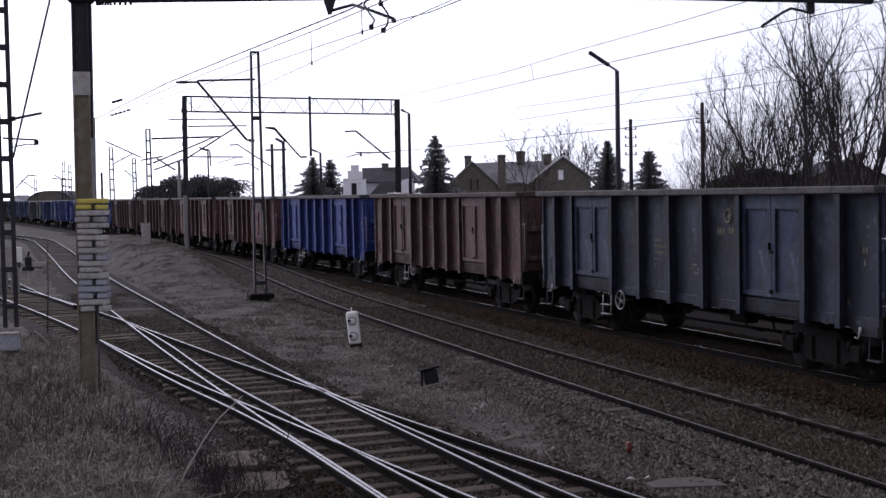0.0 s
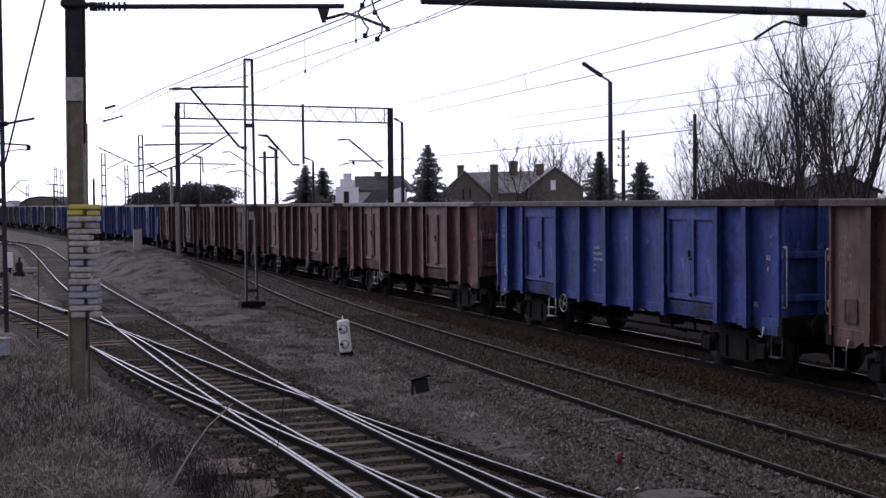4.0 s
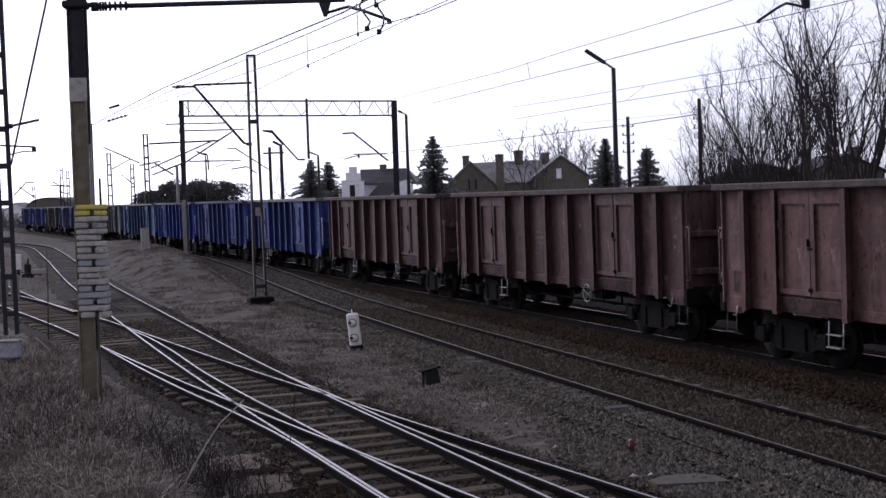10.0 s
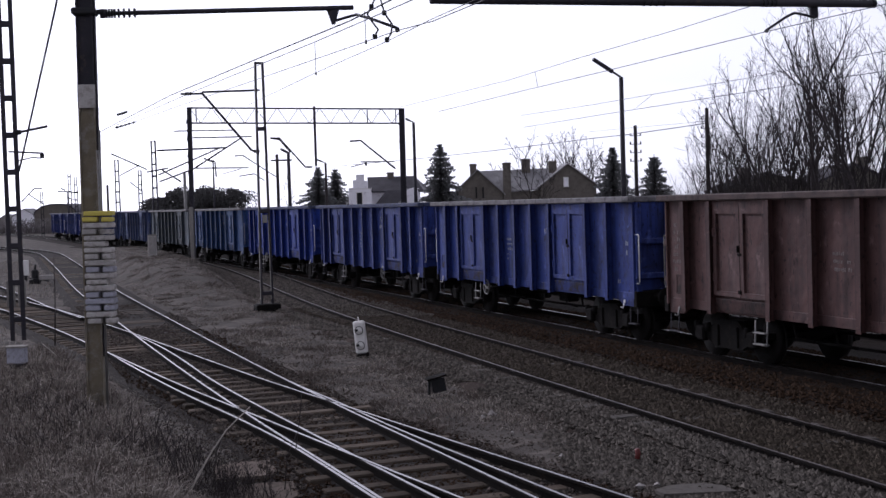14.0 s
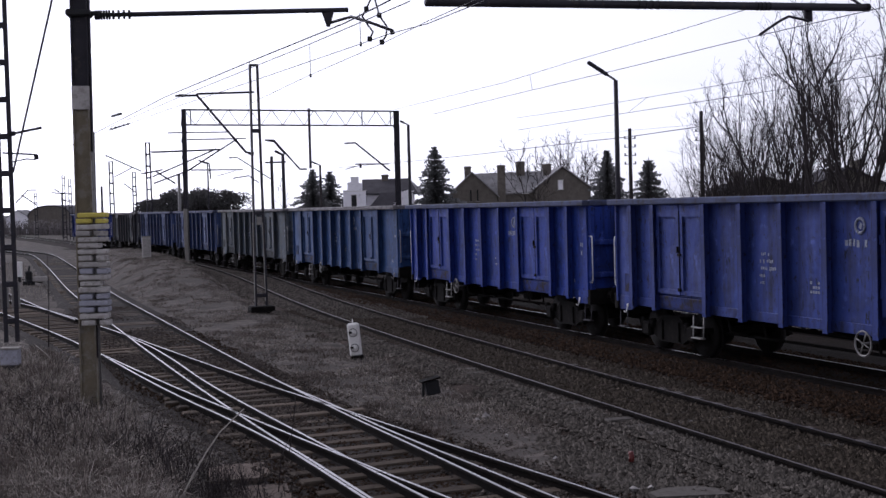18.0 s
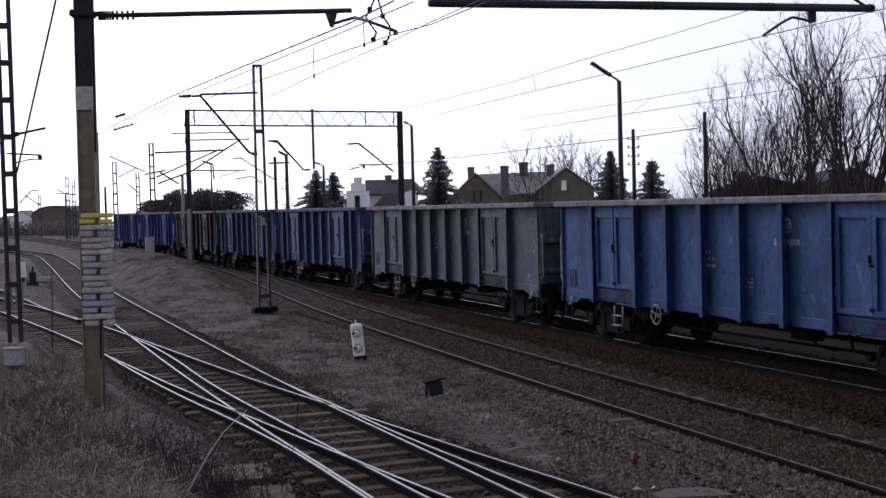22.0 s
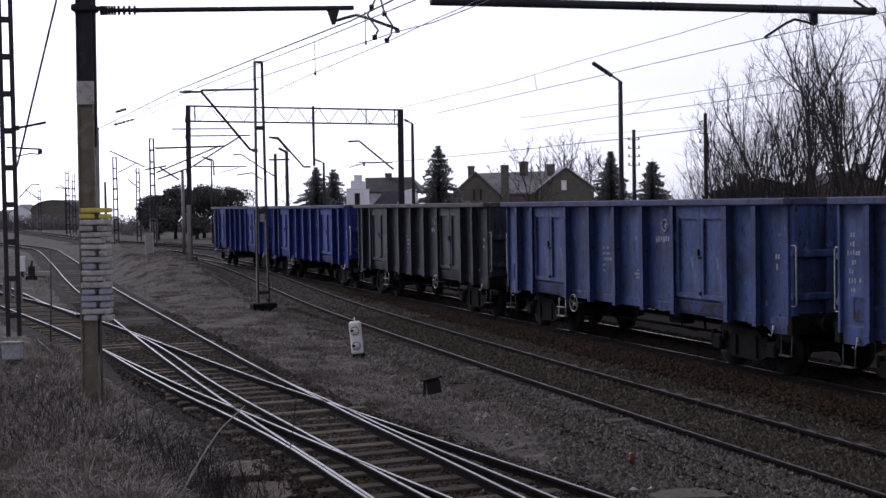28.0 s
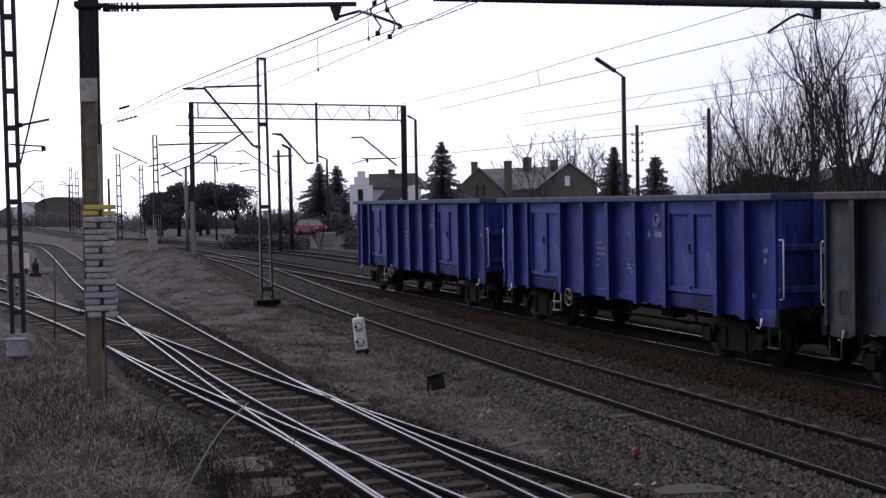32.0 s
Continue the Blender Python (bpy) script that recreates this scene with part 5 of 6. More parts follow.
def litter():
    for p, size, mat, rz, label, cat in (((2.44, 16.49, -0.17), (0.1, 0.07, 0.16), "red", 20, "crushed red drink can lying on ballast", "can"),):
        red = material("faded_red_tin", (0.12, 0.022, 0.02), 0.5, 0.2)
        s = Shape().tube([(0, 0, 0), (0.015, 0.02, 0.06), (0, 0.01, 0.13)], 0.036, 12, 0.034)
        ob = part("crushed_can", s, red)
        ob.location = p
        tagged(ob, label, cat)
    rnd = random.Random(9)
    for p, r in (((3.71, 15.39, -0.15), 0.045), ((3.74, 15.65, -0.15), 0.03), ((2.44, 14.92, -0.15), 0.06), ((2.23, 14.85, -0.15), 0.05), ((5.10, 19.26, -0.15), 0.045), ((5.05, 20.21, -0.15), 0.04), ((0.71, 20.31, -0.17), 0.07), ((0.55, 20.06, -0.17), 0.05), ((1.49, 16.84, -0.17), 0.04), ((0.95, 18.68, -0.17), 0.04)):
        vs, fs = rock(rnd, r)
        ob = part("pale_stone", Shape().add(vs, fs), PALE_CONCRETE)
        ob.location = p
        tagged(ob, "pale broken stone lying on dark ballast", "stone", "pale stones")
    slab = Shape().prism([(-0.42, -0.12), (-0.2, 0.1), (0.18, 0.16), (0.4, 0.02), (0.5, -0.3), (-0.35, -0.34)], 0.05, (0, 0, 0), Matrix(((1, 0, 0), (0, 0, 1), (0, 1, 0))))
    ob = part("concrete_slab", slab, SLEEPER)
    ob.location = (2.78, 14.81, -0.21)
    tagged(ob, "flat broken greenish-grey concrete slab in ballast", "slab")
    board = material("damp_brownish_concrete", (0.115, 0.094, 0.08), 0.92, vary=0.35, scale=3, fine=40, second=(0.05, 0.042, 0.036), amount=0.45, bump=0.5, per_object=0.3)
    for x, y, rz, w, d in SLABS:
        h = w / 2
        p = (x, y, max(ground_height(x + i * w * 0.4, y + j * d * 0.4) for i in (-1, 0, 1) for j in (-1, 0, 1)) + 0.02)
        ob = part("concrete_plank", Shape().prism([(-h, -d / 2), (h * 0.7, -d / 2 - 0.03), (h, -d * 0.3), (h * 0.94, d / 2), (h * 0.1, d / 2 + 0.03), (-h * 0.92, d * 0.42)], 0.07, (0, 0, 0), Matrix(((1, 0, 0), (0, 0, 1), (0, 1, 0)))), board)
        ob.matrix_world = Matrix.Translation(p) @ pose(0, 0, -0.035, 2, -1, rz)
        tagged(ob, "worn brownish concrete slab half covered by soil", "plank", "concrete planks")


def rock(rnd, r):
    """A rough eight-sided stone."""
    vs = []
    for d in ((1, 0, 0), (0, 1, 0), (-1, 0, 0), (0, -1, 0), (0, 0, 1), (0, 0, -1)):
        k = r * rnd.uniform(0.65, 1.15)
        vs.append(tuple(a * k + rnd.uniform(-0.3, 0.3) * r for a in d))
    return vs, [(0, 1, 4), (1, 2, 4), (2, 3, 4), (3, 0, 4), (1, 0, 5), (2, 1, 5), (3, 2, 5), (0, 3, 5)]


litter()


# ---- houses ----
BRICK = material("dull_brown_brick", (0.135, 0.12, 0.105), 0.9, vary=0.25, scale=1.5, fine=12, second=(0.1, 0.088, 0.078), amount=0.4)
ROOF = material("grey_roofing_felt", (0.25, 0.243, 0.25), 0.85, vary=0.25, scale=0.8, fine=8, second=(0.18, 0.175, 0.18), amount=0.4)
DARK_ROOF = material("dark_tile_roof", (0.055, 0.052, 0.06), 0.8, vary=0.25, scale=1.2, fine=10)
PLASTER = material("white_lime_plaster", (0.84, 0.82, 0.86), 0.85, vary=0.08, scale=1.2, fine=10, second=(0.6, 0.58, 0.62), amount=0.25)
GLASS = material("dark_window_glass", (0.02, 0.02, 0.022), 0.6, vary=0.1, bump=0)


def window(parent, c, w, h, mat=GLASS, frame_mat=WHITE, d=0.12):
    """A recessed window facing -y."""
    x, y, z = c
    ob = part("window", Shape().box((x, y - 0.01, z), (w, 0.05, h)), mat, parent)
    s = Shape()
    for sx in (-1, 1):
        s.box((x + sx * w / 2, y - 0.04, z), (0.07, 0.1, h + 0.1), None, 0.01)
    for sz in (-1, 1):
        s.box((x, y - 0.04, z + sz * h / 2), (w + 0.1, 0.1, 0.07), None, 0.01)
    part("window_frame", s, frame_mat, ob)
    part("window_sill", Shape().box((x, y - 0.08, z - h / 2 - 0.06), (w + 0.2, 0.18, 0.06), None, 0.01), CONCRETE, ob)
    return ob


def gable_prism(w, eave, apex, depth):
    return Shape().prism([(-w / 2, 0.0), (w / 2, 0.0), (w / 2, eave), (0.0, apex), (-w / 2, eave)], depth)


def roof_pair(parent, x, y, w, eave, apex, depth, mat, over=0.25, th=0.12):
    """Two roof slabs over a gable whose front looks along -y."""
    for sx in (-1, 1):
        a, b = Vector((x, 0, apex + th)), Vector((x + sx * (w / 2 + over), 0, eave + th - (apex - eave) / (w / 2) * over))
        s = Shape()
        up = Vector((0, 0, th))
        v = [a + Vector((0, y - over, 0)), b + Vector((0, y - over, 0)), b + Vector((0, y + depth, 0)), a + Vector((0, y + depth, 0))]
        v += [p - up for p in v]
        s.add(v, [(0, 1, 2, 3), (7, 6, 5, 4), (0, 4, 5, 1), (1, 5, 6, 2), (2, 6, 7, 3), (3, 7, 4, 0)])
        part("roof", s, mat, parent)


def chimney(parent, x, y, z0, z1, w, mat=BRICK):
    part("chimney", Shape().box((x, y, (z0 + z1) / 2), (w, w, z1 - z0), None, 0.02).box((x, y, z1 - 0.12), (w + 0.12, w + 0.12, 0.12), None, 0.02), mat, parent)


def old_house():
    o = Vector((7.82, 120.00, -0.2))
    k = 120 / 2268.4
    t = thing("house", Matrix.Translation(o), "old brown brick house with grey gabled roofs and chimneys", "house", "houses")

    def px(x):
        return (x - 930) * k

    part("wall", gable_prism(87 * k, 4.1, 6.25, 7.0).box((0, 0, 0), (0.01, 0.01, 0.01)), BRICK, t).location = (px(848), 0, 0)
    part("wall", gable_prism(98 * k, 4.6, 6.55, 8.0), BRICK, t).location = (px(1007), -0.6, 0)
    part("wall", Shape().box((px(926), 2.6, 2.1), (66 * k + 1.5, 4.0, 4.2)), BRICK, t)
    roof_pair(t, px(848), 0, 87 * k, 4.1, 6.25, 7.4, ROOF)
    roof_pair(t, px(1007), -0.6, 98 * k, 4.6, 6.55, 8.4, ROOF)
    s = Shape()
    v = [Vector((px(862), 0.4, 4.15)), Vector((px(990), 0.4, 4.45)), Vector((px(990), 3.6, 6.35)), Vector((px(850), 3.6, 6.25))]
    v += [p - Vector((0, 0, 0.12)) for p in v]
    s.add(v, [(0, 1, 2, 3), (7, 6, 5, 4), (0, 4, 5, 1), (1, 5, 6, 2), (2, 6, 7, 3), (3, 7, 4, 0)])
    part("roof", s, ROOF, t)
    for i in range(9):
        u = i / 8
        a, b = v[0].lerp(v[1], u), v[3].lerp(v[2], u)
        part("roof_seam", Shape().bar(a + Vector((0, 0, 0.02)), b + Vector((0, 0, 0.02)), 0.05, 0.04), ROOF, t)
    for x, w, h, z, m in ((845, 0.22, 1.1, 4.15, GLASS), (857, 0.22, 1.1, 4.15, GLASS)):
        window(t, (px(x), 0, z), w, h, m, BRICK)
    window(t, (px(1003), -0.6, 4.9), 0.42, 0.85, PLASTER, WHITE)
    for x, y, z0, z1, w in ((842, 3.0, 5.2, 6.95, 0.62), (900, 0.3, 0.0, 6.9, 0.72), (938, 3.4, 5.8, 7.3, 0.8), (986, 3.2, 5.8, 7.0, 0.75)):
        chimney(t, px(x), y, z0, z1, w)


def white_house():
    o = Vector((-5.48, 135.00, -0.2))
    k = 135 / 2268.4
    t = thing("house", Matrix.Translation(o), "white plastered house with a stepped gable and dark roof", "house", "houses")

    def px(x):
        return (x - 690) * k

    steps = [(-20, 0), (20, 0), (20, 5.05), (14, 5.05), (14, 5.85), (8, 5.85), (8, 6.45), (-6, 6.45), (-6, 5.95), (-12, 5.95), (-12, 5.15), (-20, 5.15)]
    bay = part("stepped_gable", Shape().prism([(x * k, z) for x, z in steps], 0.4), PLASTER, t)
    bay.location = (px(640), -0.6, 0)
    part("gable_coping", Shape().box((px(641), -0.42, 6.48), (15 * k, 0.5, 0.07)).box((px(641), -0.62, 5.02), (41 * k, 0.08, 0.08)), WHITE, t)
    part("wall", Shape().box((px(640), 2.6, 2.5), (39 * k, 5.6, 5.0)), PLASTER, t)
    part("wall", Shape().box((px(700), 3.2, 2.45), (88 * k, 5.4, 4.9)), PLASTER, t)
    window(t, (px(639), -0.6, 4.0), 0.6, 1.3, GLASS, WHITE)
    s = Shape()
    z_e, z_r = 4.75, 6.3
    v = [Vector((px(653), -0.1, z_e)), Vector((px(752), 0.2, z_e - 0.1)), Vector((px(735), 3.4, z_r)), Vector((px(650), 3.4, z_r))]
    v += [p - Vector((0, 0, 0.15)) for p in v]
    s.add(v, [(0, 1, 2, 3), (7, 6, 5, 4), (0, 4, 5, 1), (1, 5, 6, 2), (2, 6, 7, 3), (3, 7, 4, 0)])
    part("roof", s, DARK_ROOF, t)
    s = Shape()
    v = [Vector((px(752), 0.2, z_e - 0.1)), Vector((px(764), 6.5, z_e - 0.1)), Vector((px(735), 3.4, z_r))]
    v += [p - Vector((0, 0, 0.15)) for p in v]
    s.add(v, [(0, 1, 2), (5, 4, 3), (0, 3, 4, 1), (1, 4, 5, 2), (2, 5, 3, 0)])
    part("roof", s, ROOF, t)
    s = Shape()
    v = [Vector((px(687), -0.15, 4.78)), Vector((px(726), -0.15, 4.78)), Vector((px(697), -2.2, 2.9)), Vector((px(660), -2.2, 2.9))]
    v += [p - Vector((0, 0, 0.12)) for p in v]
    s.add(v, [(0, 1, 2, 3), (7, 6, 5, 4), (0, 4, 5, 1), (1, 5, 6, 2), (2, 6, 7, 3), (3, 7, 4, 0)])
    part("lean_to_roof", s, DARK_ROOF, t)
    part("wall", Shape().box((px(688), -1.0, 1.4), (50 * k, 1.8, 2.9)), PLASTER, t)
    part("wall", Shape().prism([(-12 * k, 0), (12 * k, 0), (12 * k, 4.6), (4 * k, 5.0), (-12 * k, 4.7)], 0.4, (px(731), -1.2, 0)), PLASTER, t)
    chimney(t, px(692), 3.2, 5.9, 6.75, 0.7)


old_house()
white_house()


def shed(label, base, w, d, eave, apex, wall, roof, turn=0, arch=False):
    t = thing("shed", Matrix.Translation(base) @ pose(0, 0, 0, 0, 0, turn), label, "shed", "sheds")
    if arch:
        prof = [(w / 2 * math.cos(a), eave + (apex - eave) * math.sin(a)) for a in [math.pi * i / 12 for i in range(13)]]
        part("wall", Shape().prism([(w / 2, 0)] + prof + [(-w / 2, 0)], d), wall, t)
        part("roof", Shape().prism(prof + [(x * 1.03, z + 0.15) for x, z in reversed(prof)], d + 0.4, (0, -0.2, 0)), roof, t)
    else:
        part("wall", gable_prism(w, eave, apex, d), wall, t)
        roof_pair(t, 0, 0, w, eave, apex, d + 0.3, roof)
    return t


shed("distant dark round-roofed shed beside the line", (-67.93, 226.00, -0.2), 7.6, 14, 3.0, 5.0, BRICK, DARK_ROOF, 0, True)
shed("distant pale house with a low roof", (-78.06, 240.00, -0.2), 4.5, 6, 3.0, 4.4, PLASTER, ROOF)
shed("distant pale house with a low roof", (-84.94, 250.00, -0.2), 4.0, 6, 2.2, 3.4, CONCRETE, ROOF)
for x, y, w, eave, apex, cx in ((18.6, 72.0, 4.6, 3.7, 4.35, -1.2), (22.9, 71.0, 4.2, 3.8, 4.75, 0.9)):
    t = shed("low grey-brown outhouse behind bare trees", (x, y, -0.2), w, 5, eave, apex, BRICK, DARK_ROOF)
    chimney(t, cx, 1.6, eave, apex + 0.5, 0.45)


def cable_house():
    """A low cast box with a slightly domed lid across the line."""
    t = thing("utility_box", Matrix.Translation((-8.88, 97.0, -0.25)), "low grey concrete box beside the far track", "utility box")
    part("body", Shape().box((0, 0.5, 0.5), (1.34, 1.0, 1.0), None, 0.03), CONCRETE, t)
    part("lid", Shape().prism([(-0.72, 0), (0.72, 0), (0.7, 0.07), (0.3, 0.13), (-0.3, 0.13), (-0.7, 0.07)], 1.1, (0, -0.05, 1.0)), CONCRETE, t)


cable_house()


def red_car():
    """A small hatchback, its length along x."""
    t = thing("car", Matrix.Translation((-12.9, 126.4, -0.05)) @ pose(0, 0, 0, 0, 0, -48), "small red car with pale windows parked across the line", "car")
    red = material("red_car_paint", (0.16, 0.024, 0.03), 0.35)
    pane = material("sky_lit_car_window", (0.2, 0.2, 0.21), 0.12)
    part("body", Shape().prism([(-1.7, 0.35), (1.65, 0.35), (1.72, 0.6), (1.6, 0.95), (0.75, 1.0), (-1.5, 1.02), (-1.75, 0.85)], 1.6, (0, -0.8, 0)), red, t)
    part("window_band", Shape().prism([(-1.52, 1.01), (0.85, 0.99), (0.15, 1.46), (-1.15, 1.48)], 1.46, (0, -0.73, 0)), pane, t, "pale shiny windows")
    part("roof", Shape().prism([(-1.2, 1.47), (0.2, 1.45), (0.05, 1.52), (-1.0, 1.54)], 1.36, (0, -0.68, 0)), red, t)
    for x, y in [(a, b) for a in (-1.05, 1.1) for b in (-0.8, 0.8)]:
        part("wheel", Shape().tube([(x, y - 0.09, 0.29), (x, y + 0.09, 0.29)], 0.29, 14), BLACK, t)
    for x, y in [(a, b) for a in (-1.71, 1.66) for b in (-0.6, 0.6)]:
        part("headlight" if x > 0 else "tail_light", Shape().box((x, y, 0.76), (0.08, 0.3, 0.14), None, 0.02), WHITE if x > 0 else red, t)


red_car()


# ---- trees ----
def bare_tree(label, base, height, spread=0.35, seed=0, stems=1, twiggy=1.0, lean=0.0, r0=0.1, levels=4, rmin=0.011):
    """A leafless tree: stems, limbs and fine twigs as tapered tubes."""
    rnd = random.Random(seed)
    t = thing("bare_tree", Matrix.Translation(base), label, "tree", "bare trees")
    trunk, limbs, twigs = Shape(), Shape(), Shape()

    def grow(p, d, length, r, level):
        n = (10, 7, 5, 3, 2)[level]
        bend = (0.115, 0.17, 0.26, 0.34, 0.34)[level]
        rise = (0.04, 0.11, 0.11, 0.06, 0.0)[level]
        pts, ways = [p], []
        for _ in range(n):
            d = (d + Vector((rnd.uniform(-1, 1), rnd.uniform(-1, 1), rnd.uniform(-0.6, 0.6))) * bend + Vector((0, 0, rise))).normalized()
            ways.append(d)
            pts.append(pts[-1] + d * length / n * rnd.uniform(0.8, 1.2))
        shape = trunk if level == 0 else (limbs if level < 3 else twigs)
        shape.tube(pts, r, 6 if level == 0 else (4 if level < 2 else 3), max(rmin * 0.8, r * (0.22 if level == 0 else 0.4)), 0, level == 0)
        if level >= levels:
            return
        count = max(2, int((10, 6, 4, 3)[level] * twiggy + rnd.uniform(-0.5, 0.9)))
        a = rnd.uniform(0, 2 * math.pi)
        for k in range(count):
            u = (0.24 if level == 0 else 0.18) + (0.78 if level == 0 else 0.82) * (k + rnd.random()) / count
            u = min(0.985, u)
            i = min(n - 1, int(u * n))
            q = pts[i].lerp(pts[i + 1], u * n - i)
            a += 2.4 + rnd.uniform(-0.5, 0.5)
            x = ways[i].orthogonal().normalized()
            y = ways[i].cross(x)
            side = x * math.cos(a) + y * math.sin(a)
            open_by = radians(rnd.uniform(24, 50) if level else rnd.uniform(18, 42))
            nd = ways[i] * math.cos(open_by) + side * math.sin(open_by)
            reach = length * ((0.46 - 0.25 * u) if level == 0 else (0.55 - 0.2 * u)) * rnd.uniform(0.7, 1.25)
            grow(q, nd, reach, max(rmin, r * (0.54 - 0.28 * u)), level + 1)

    for s in range(stems):
        a = 2 * math.pi * (s + rnd.random()) / stems
        k = spread * rnd.uniform(0.3, 1.0)
        d = Vector((math.cos(a) * k + lean, math.sin(a) * k, 1)).normalized()
        grow(Vector((math.cos(a) * 0.3 * (stems > 1), math.sin(a) * 0.3 * (stems > 1), -0.2)), d, height * rnd.uniform(0.8, 1.0), r0 * rnd.uniform(0.75, 1.15), 0)
    part("trunk", trunk, BARK, t)
    limbs.add(twigs.v, twigs.f)
    tagged(part("crown", limbs, TWIG, t), kind="stuff")
    return t


def spruce(label, base, height, radius, seed=0):
    rnd = random.Random(seed)
    t = thing("spruce", Matrix.Translation(base), label, "tree", "conifers")
    part("trunk", Shape().tube([(0, 0, -0.2), (0, 0, height)], 0.16, 8, 0.02), BARK, t)
    s = Shape()
    z = 0.5
    while z < height - 0.05:
        u = z / height
        reach = radius * (1 - u) ** 0.8 * rnd.uniform(0.75, 1.15) + 0.1
        n = int(8 + 10 * (1 - u))
        for k in range(n):
            a = 2 * math.pi * (k + rnd.random()) / n
            r = reach * rnd.uniform(0.4, 1.2)
            d = Vector((math.cos(a), math.sin(a), 0))
            x = Vector((-d.y, d.x, 0))
            m = max(3, int(r / 0.13))
            rise = 0.35 * u
            for j in range(m):
                f0 = (j + 0.2) / m
                c = d * r * f0 + Vector((0, 0, z + r * f0 * (rise - 0.3 * f0) + 0.07 * rnd.uniform(-1, 1)))
                w = (0.08 + 0.24 * (1 - u)) * (1.1 - 0.6 * f0)
                for side in (-1, 1):
                    tip = c + d * (0.06 + 0.2 * (1 - u)) + x * side * w * rnd.uniform(0.9, 1.7) + Vector((0, 0, -0.16 * rnd.random() - 0.05))
                    s.add([c - d * 0.06, c + d * 0.2 + Vector((0, 0, 0.05)), tip], [(0, 1, 2)])
                    s.add([c, c + d * 0.12, c + x * side * w * 0.6 + Vector((0, 0, -0.22))], [(0, 1, 2)])
        z += 0.17 + 0.12 * rnd.random()
    tagged(part("crown", s, NEEDLES, t), kind="stuff")
    return t


def leafy(label, base, w, h, d, seed, count=2600, mat=PINE, name="pine_tree", low=0.12, cat="tree", size=0.34):
    """An evergreen with an uneven crown of many small leaf clumps on limbs."""
    rnd = random.Random(seed)
    t = thing(name, Matrix.Translation(base), label, cat, "evergreens")
    trunk = Shape().tube([(0, 0, -0.2), (0.1, 0, h * 0.35), (-0.1, 0.1, h * 0.7)], 0.22, 8, 0.08)
    blobs = []
    for k in range(18):
        a, r = rnd.uniform(0, 2 * math.pi), rnd.uniform(0.1, 0.8)
        c = Vector((math.cos(a) * r * w / 2, math.sin(a) * r * d / 2, h * rnd.uniform(0.3 + low * 0.5, 0.87)))
        blobs.append((c, rnd.uniform(0.15, 0.25) * min(w, h * 1.3)))
        trunk.tube([(0, 0, h * 0.25), c * 0.6, c], 0.08, 5, 0.02)
    part("trunk", trunk, BARK, t)
    s = Shape()
    for _ in range(count):
        c, r = rnd.choice(blobs)
        v = Vector((rnd.gauss(0, 1), rnd.gauss(0, 1), rnd.gauss(0, 1))).normalized() * r * rnd.uniform(0.45, 1.1)
        p = c + Vector((v.x, v.y, v.z * 0.75))
        if p.z < h * low:
            continue
        x = Vector((rnd.gauss(0, 1), rnd.gauss(0, 1), rnd.gauss(0, 1))).normalized()
        y = x.orthogonal().normalized()
        k = size * rnd.uniform(0.5, 1.2)
        s.add([p - x * k * 0.5, p + y * k * 0.35, p + x * k * 0.5, p - y * k * 0.35], [(0, 1, 2, 3)])
    tagged(part("crown", s, mat, t), kind="stuff")
    return t


spruce("tall dark spruce beside the white house", (0.04, 112.00, -0.2), 8.49, 3.1, 1)
spruce("dark spruce behind the railway line", (-12.95, 136.00, -0.2), 7.44, 3.4, 2)
spruce("dark spruce behind the railway line", (-11.32, 138.00, -0.2), 7.40, 3.3, 3)
spruce("dark spruce among bare trees", (16.02, 96.00, -0.2), 6.5, 2.5, 4)
spruce("dark spruce among bare trees", (13.47, 100.00, -0.2), 7.2, 2.6, 5)
leafy("broad dark evergreen tree, dense to the ground", (-31.2, 140.0, -0.2), 4.6, 4.9, 4.0, 1, 6500, low=0.03, size=0.3)
leafy("broad dark evergreen tree, dense to the ground", (-29.0, 141.0, -0.2), 5.4, 6.0, 4.5, 2, 8000, low=0.03, size=0.3)
leafy("dark pine with a broad flat crown", (-26.2, 143.0, -0.2), 5.6, 6.0, 4.5, 3, 6500, low=0.3, size=0.28)
leafy("dark pine with a broad flat crown", (-23.2, 144.0, -0.2), 5.2, 5.9, 4.5, 7, 4600, low=0.42, size=0.26)
leafy("dark evergreen bush across the line", (-30.3, 138.0, -0.2), 4.6, 3.4, 3, 4, 3000, low=0.02)
leafy("dark evergreen bush across the line", (-26.2, 138.5, -0.2), 3.4, 2.4, 2.5, 6, 1800, low=0.02)

for k, (b, h, kw) in enumerate((
        ((6.81, 98.00, -0.2), 9.36, dict(stems=1, spread=0.2, r0=0.06, twiggy=0.75)), ((7.61, 96.00, -0.2), 8.04, dict(stems=1, spread=0.25, r0=0.05, twiggy=0.75)),
        ((13.13, 132.00, -0.2), 10.99, dict(stems=3, spread=0.4, r0=0.09)), ((14.65, 130.00, -0.2), 11.58, dict(stems=3, spread=0.3, r0=0.09)),
        ((11.44, 128.00, -0.2), 9.66, dict(stems=2, spread=0.45, r0=0.08)), ((14.79, 120.00, -0.2), 8.56, dict(stems=2, spread=0.4, r0=0.08)),
        ((7.01, 135.00, -0.2), 8.91, dict(stems=2, spread=0.5, r0=0.07)),
        ((-14.84, 128.00, -0.2), 7.27, dict(stems=1, spread=0.1, r0=0.06, twiggy=0.6)), ((-19.94, 135.00, -0.2), 4.58, dict(stems=3, spread=0.5, r0=0.05)))):
    bare_tree("slender leafless tree beside the houses", b, h * 0.82, seed=20 + k, levels=3, rmin=0.017, **kw)

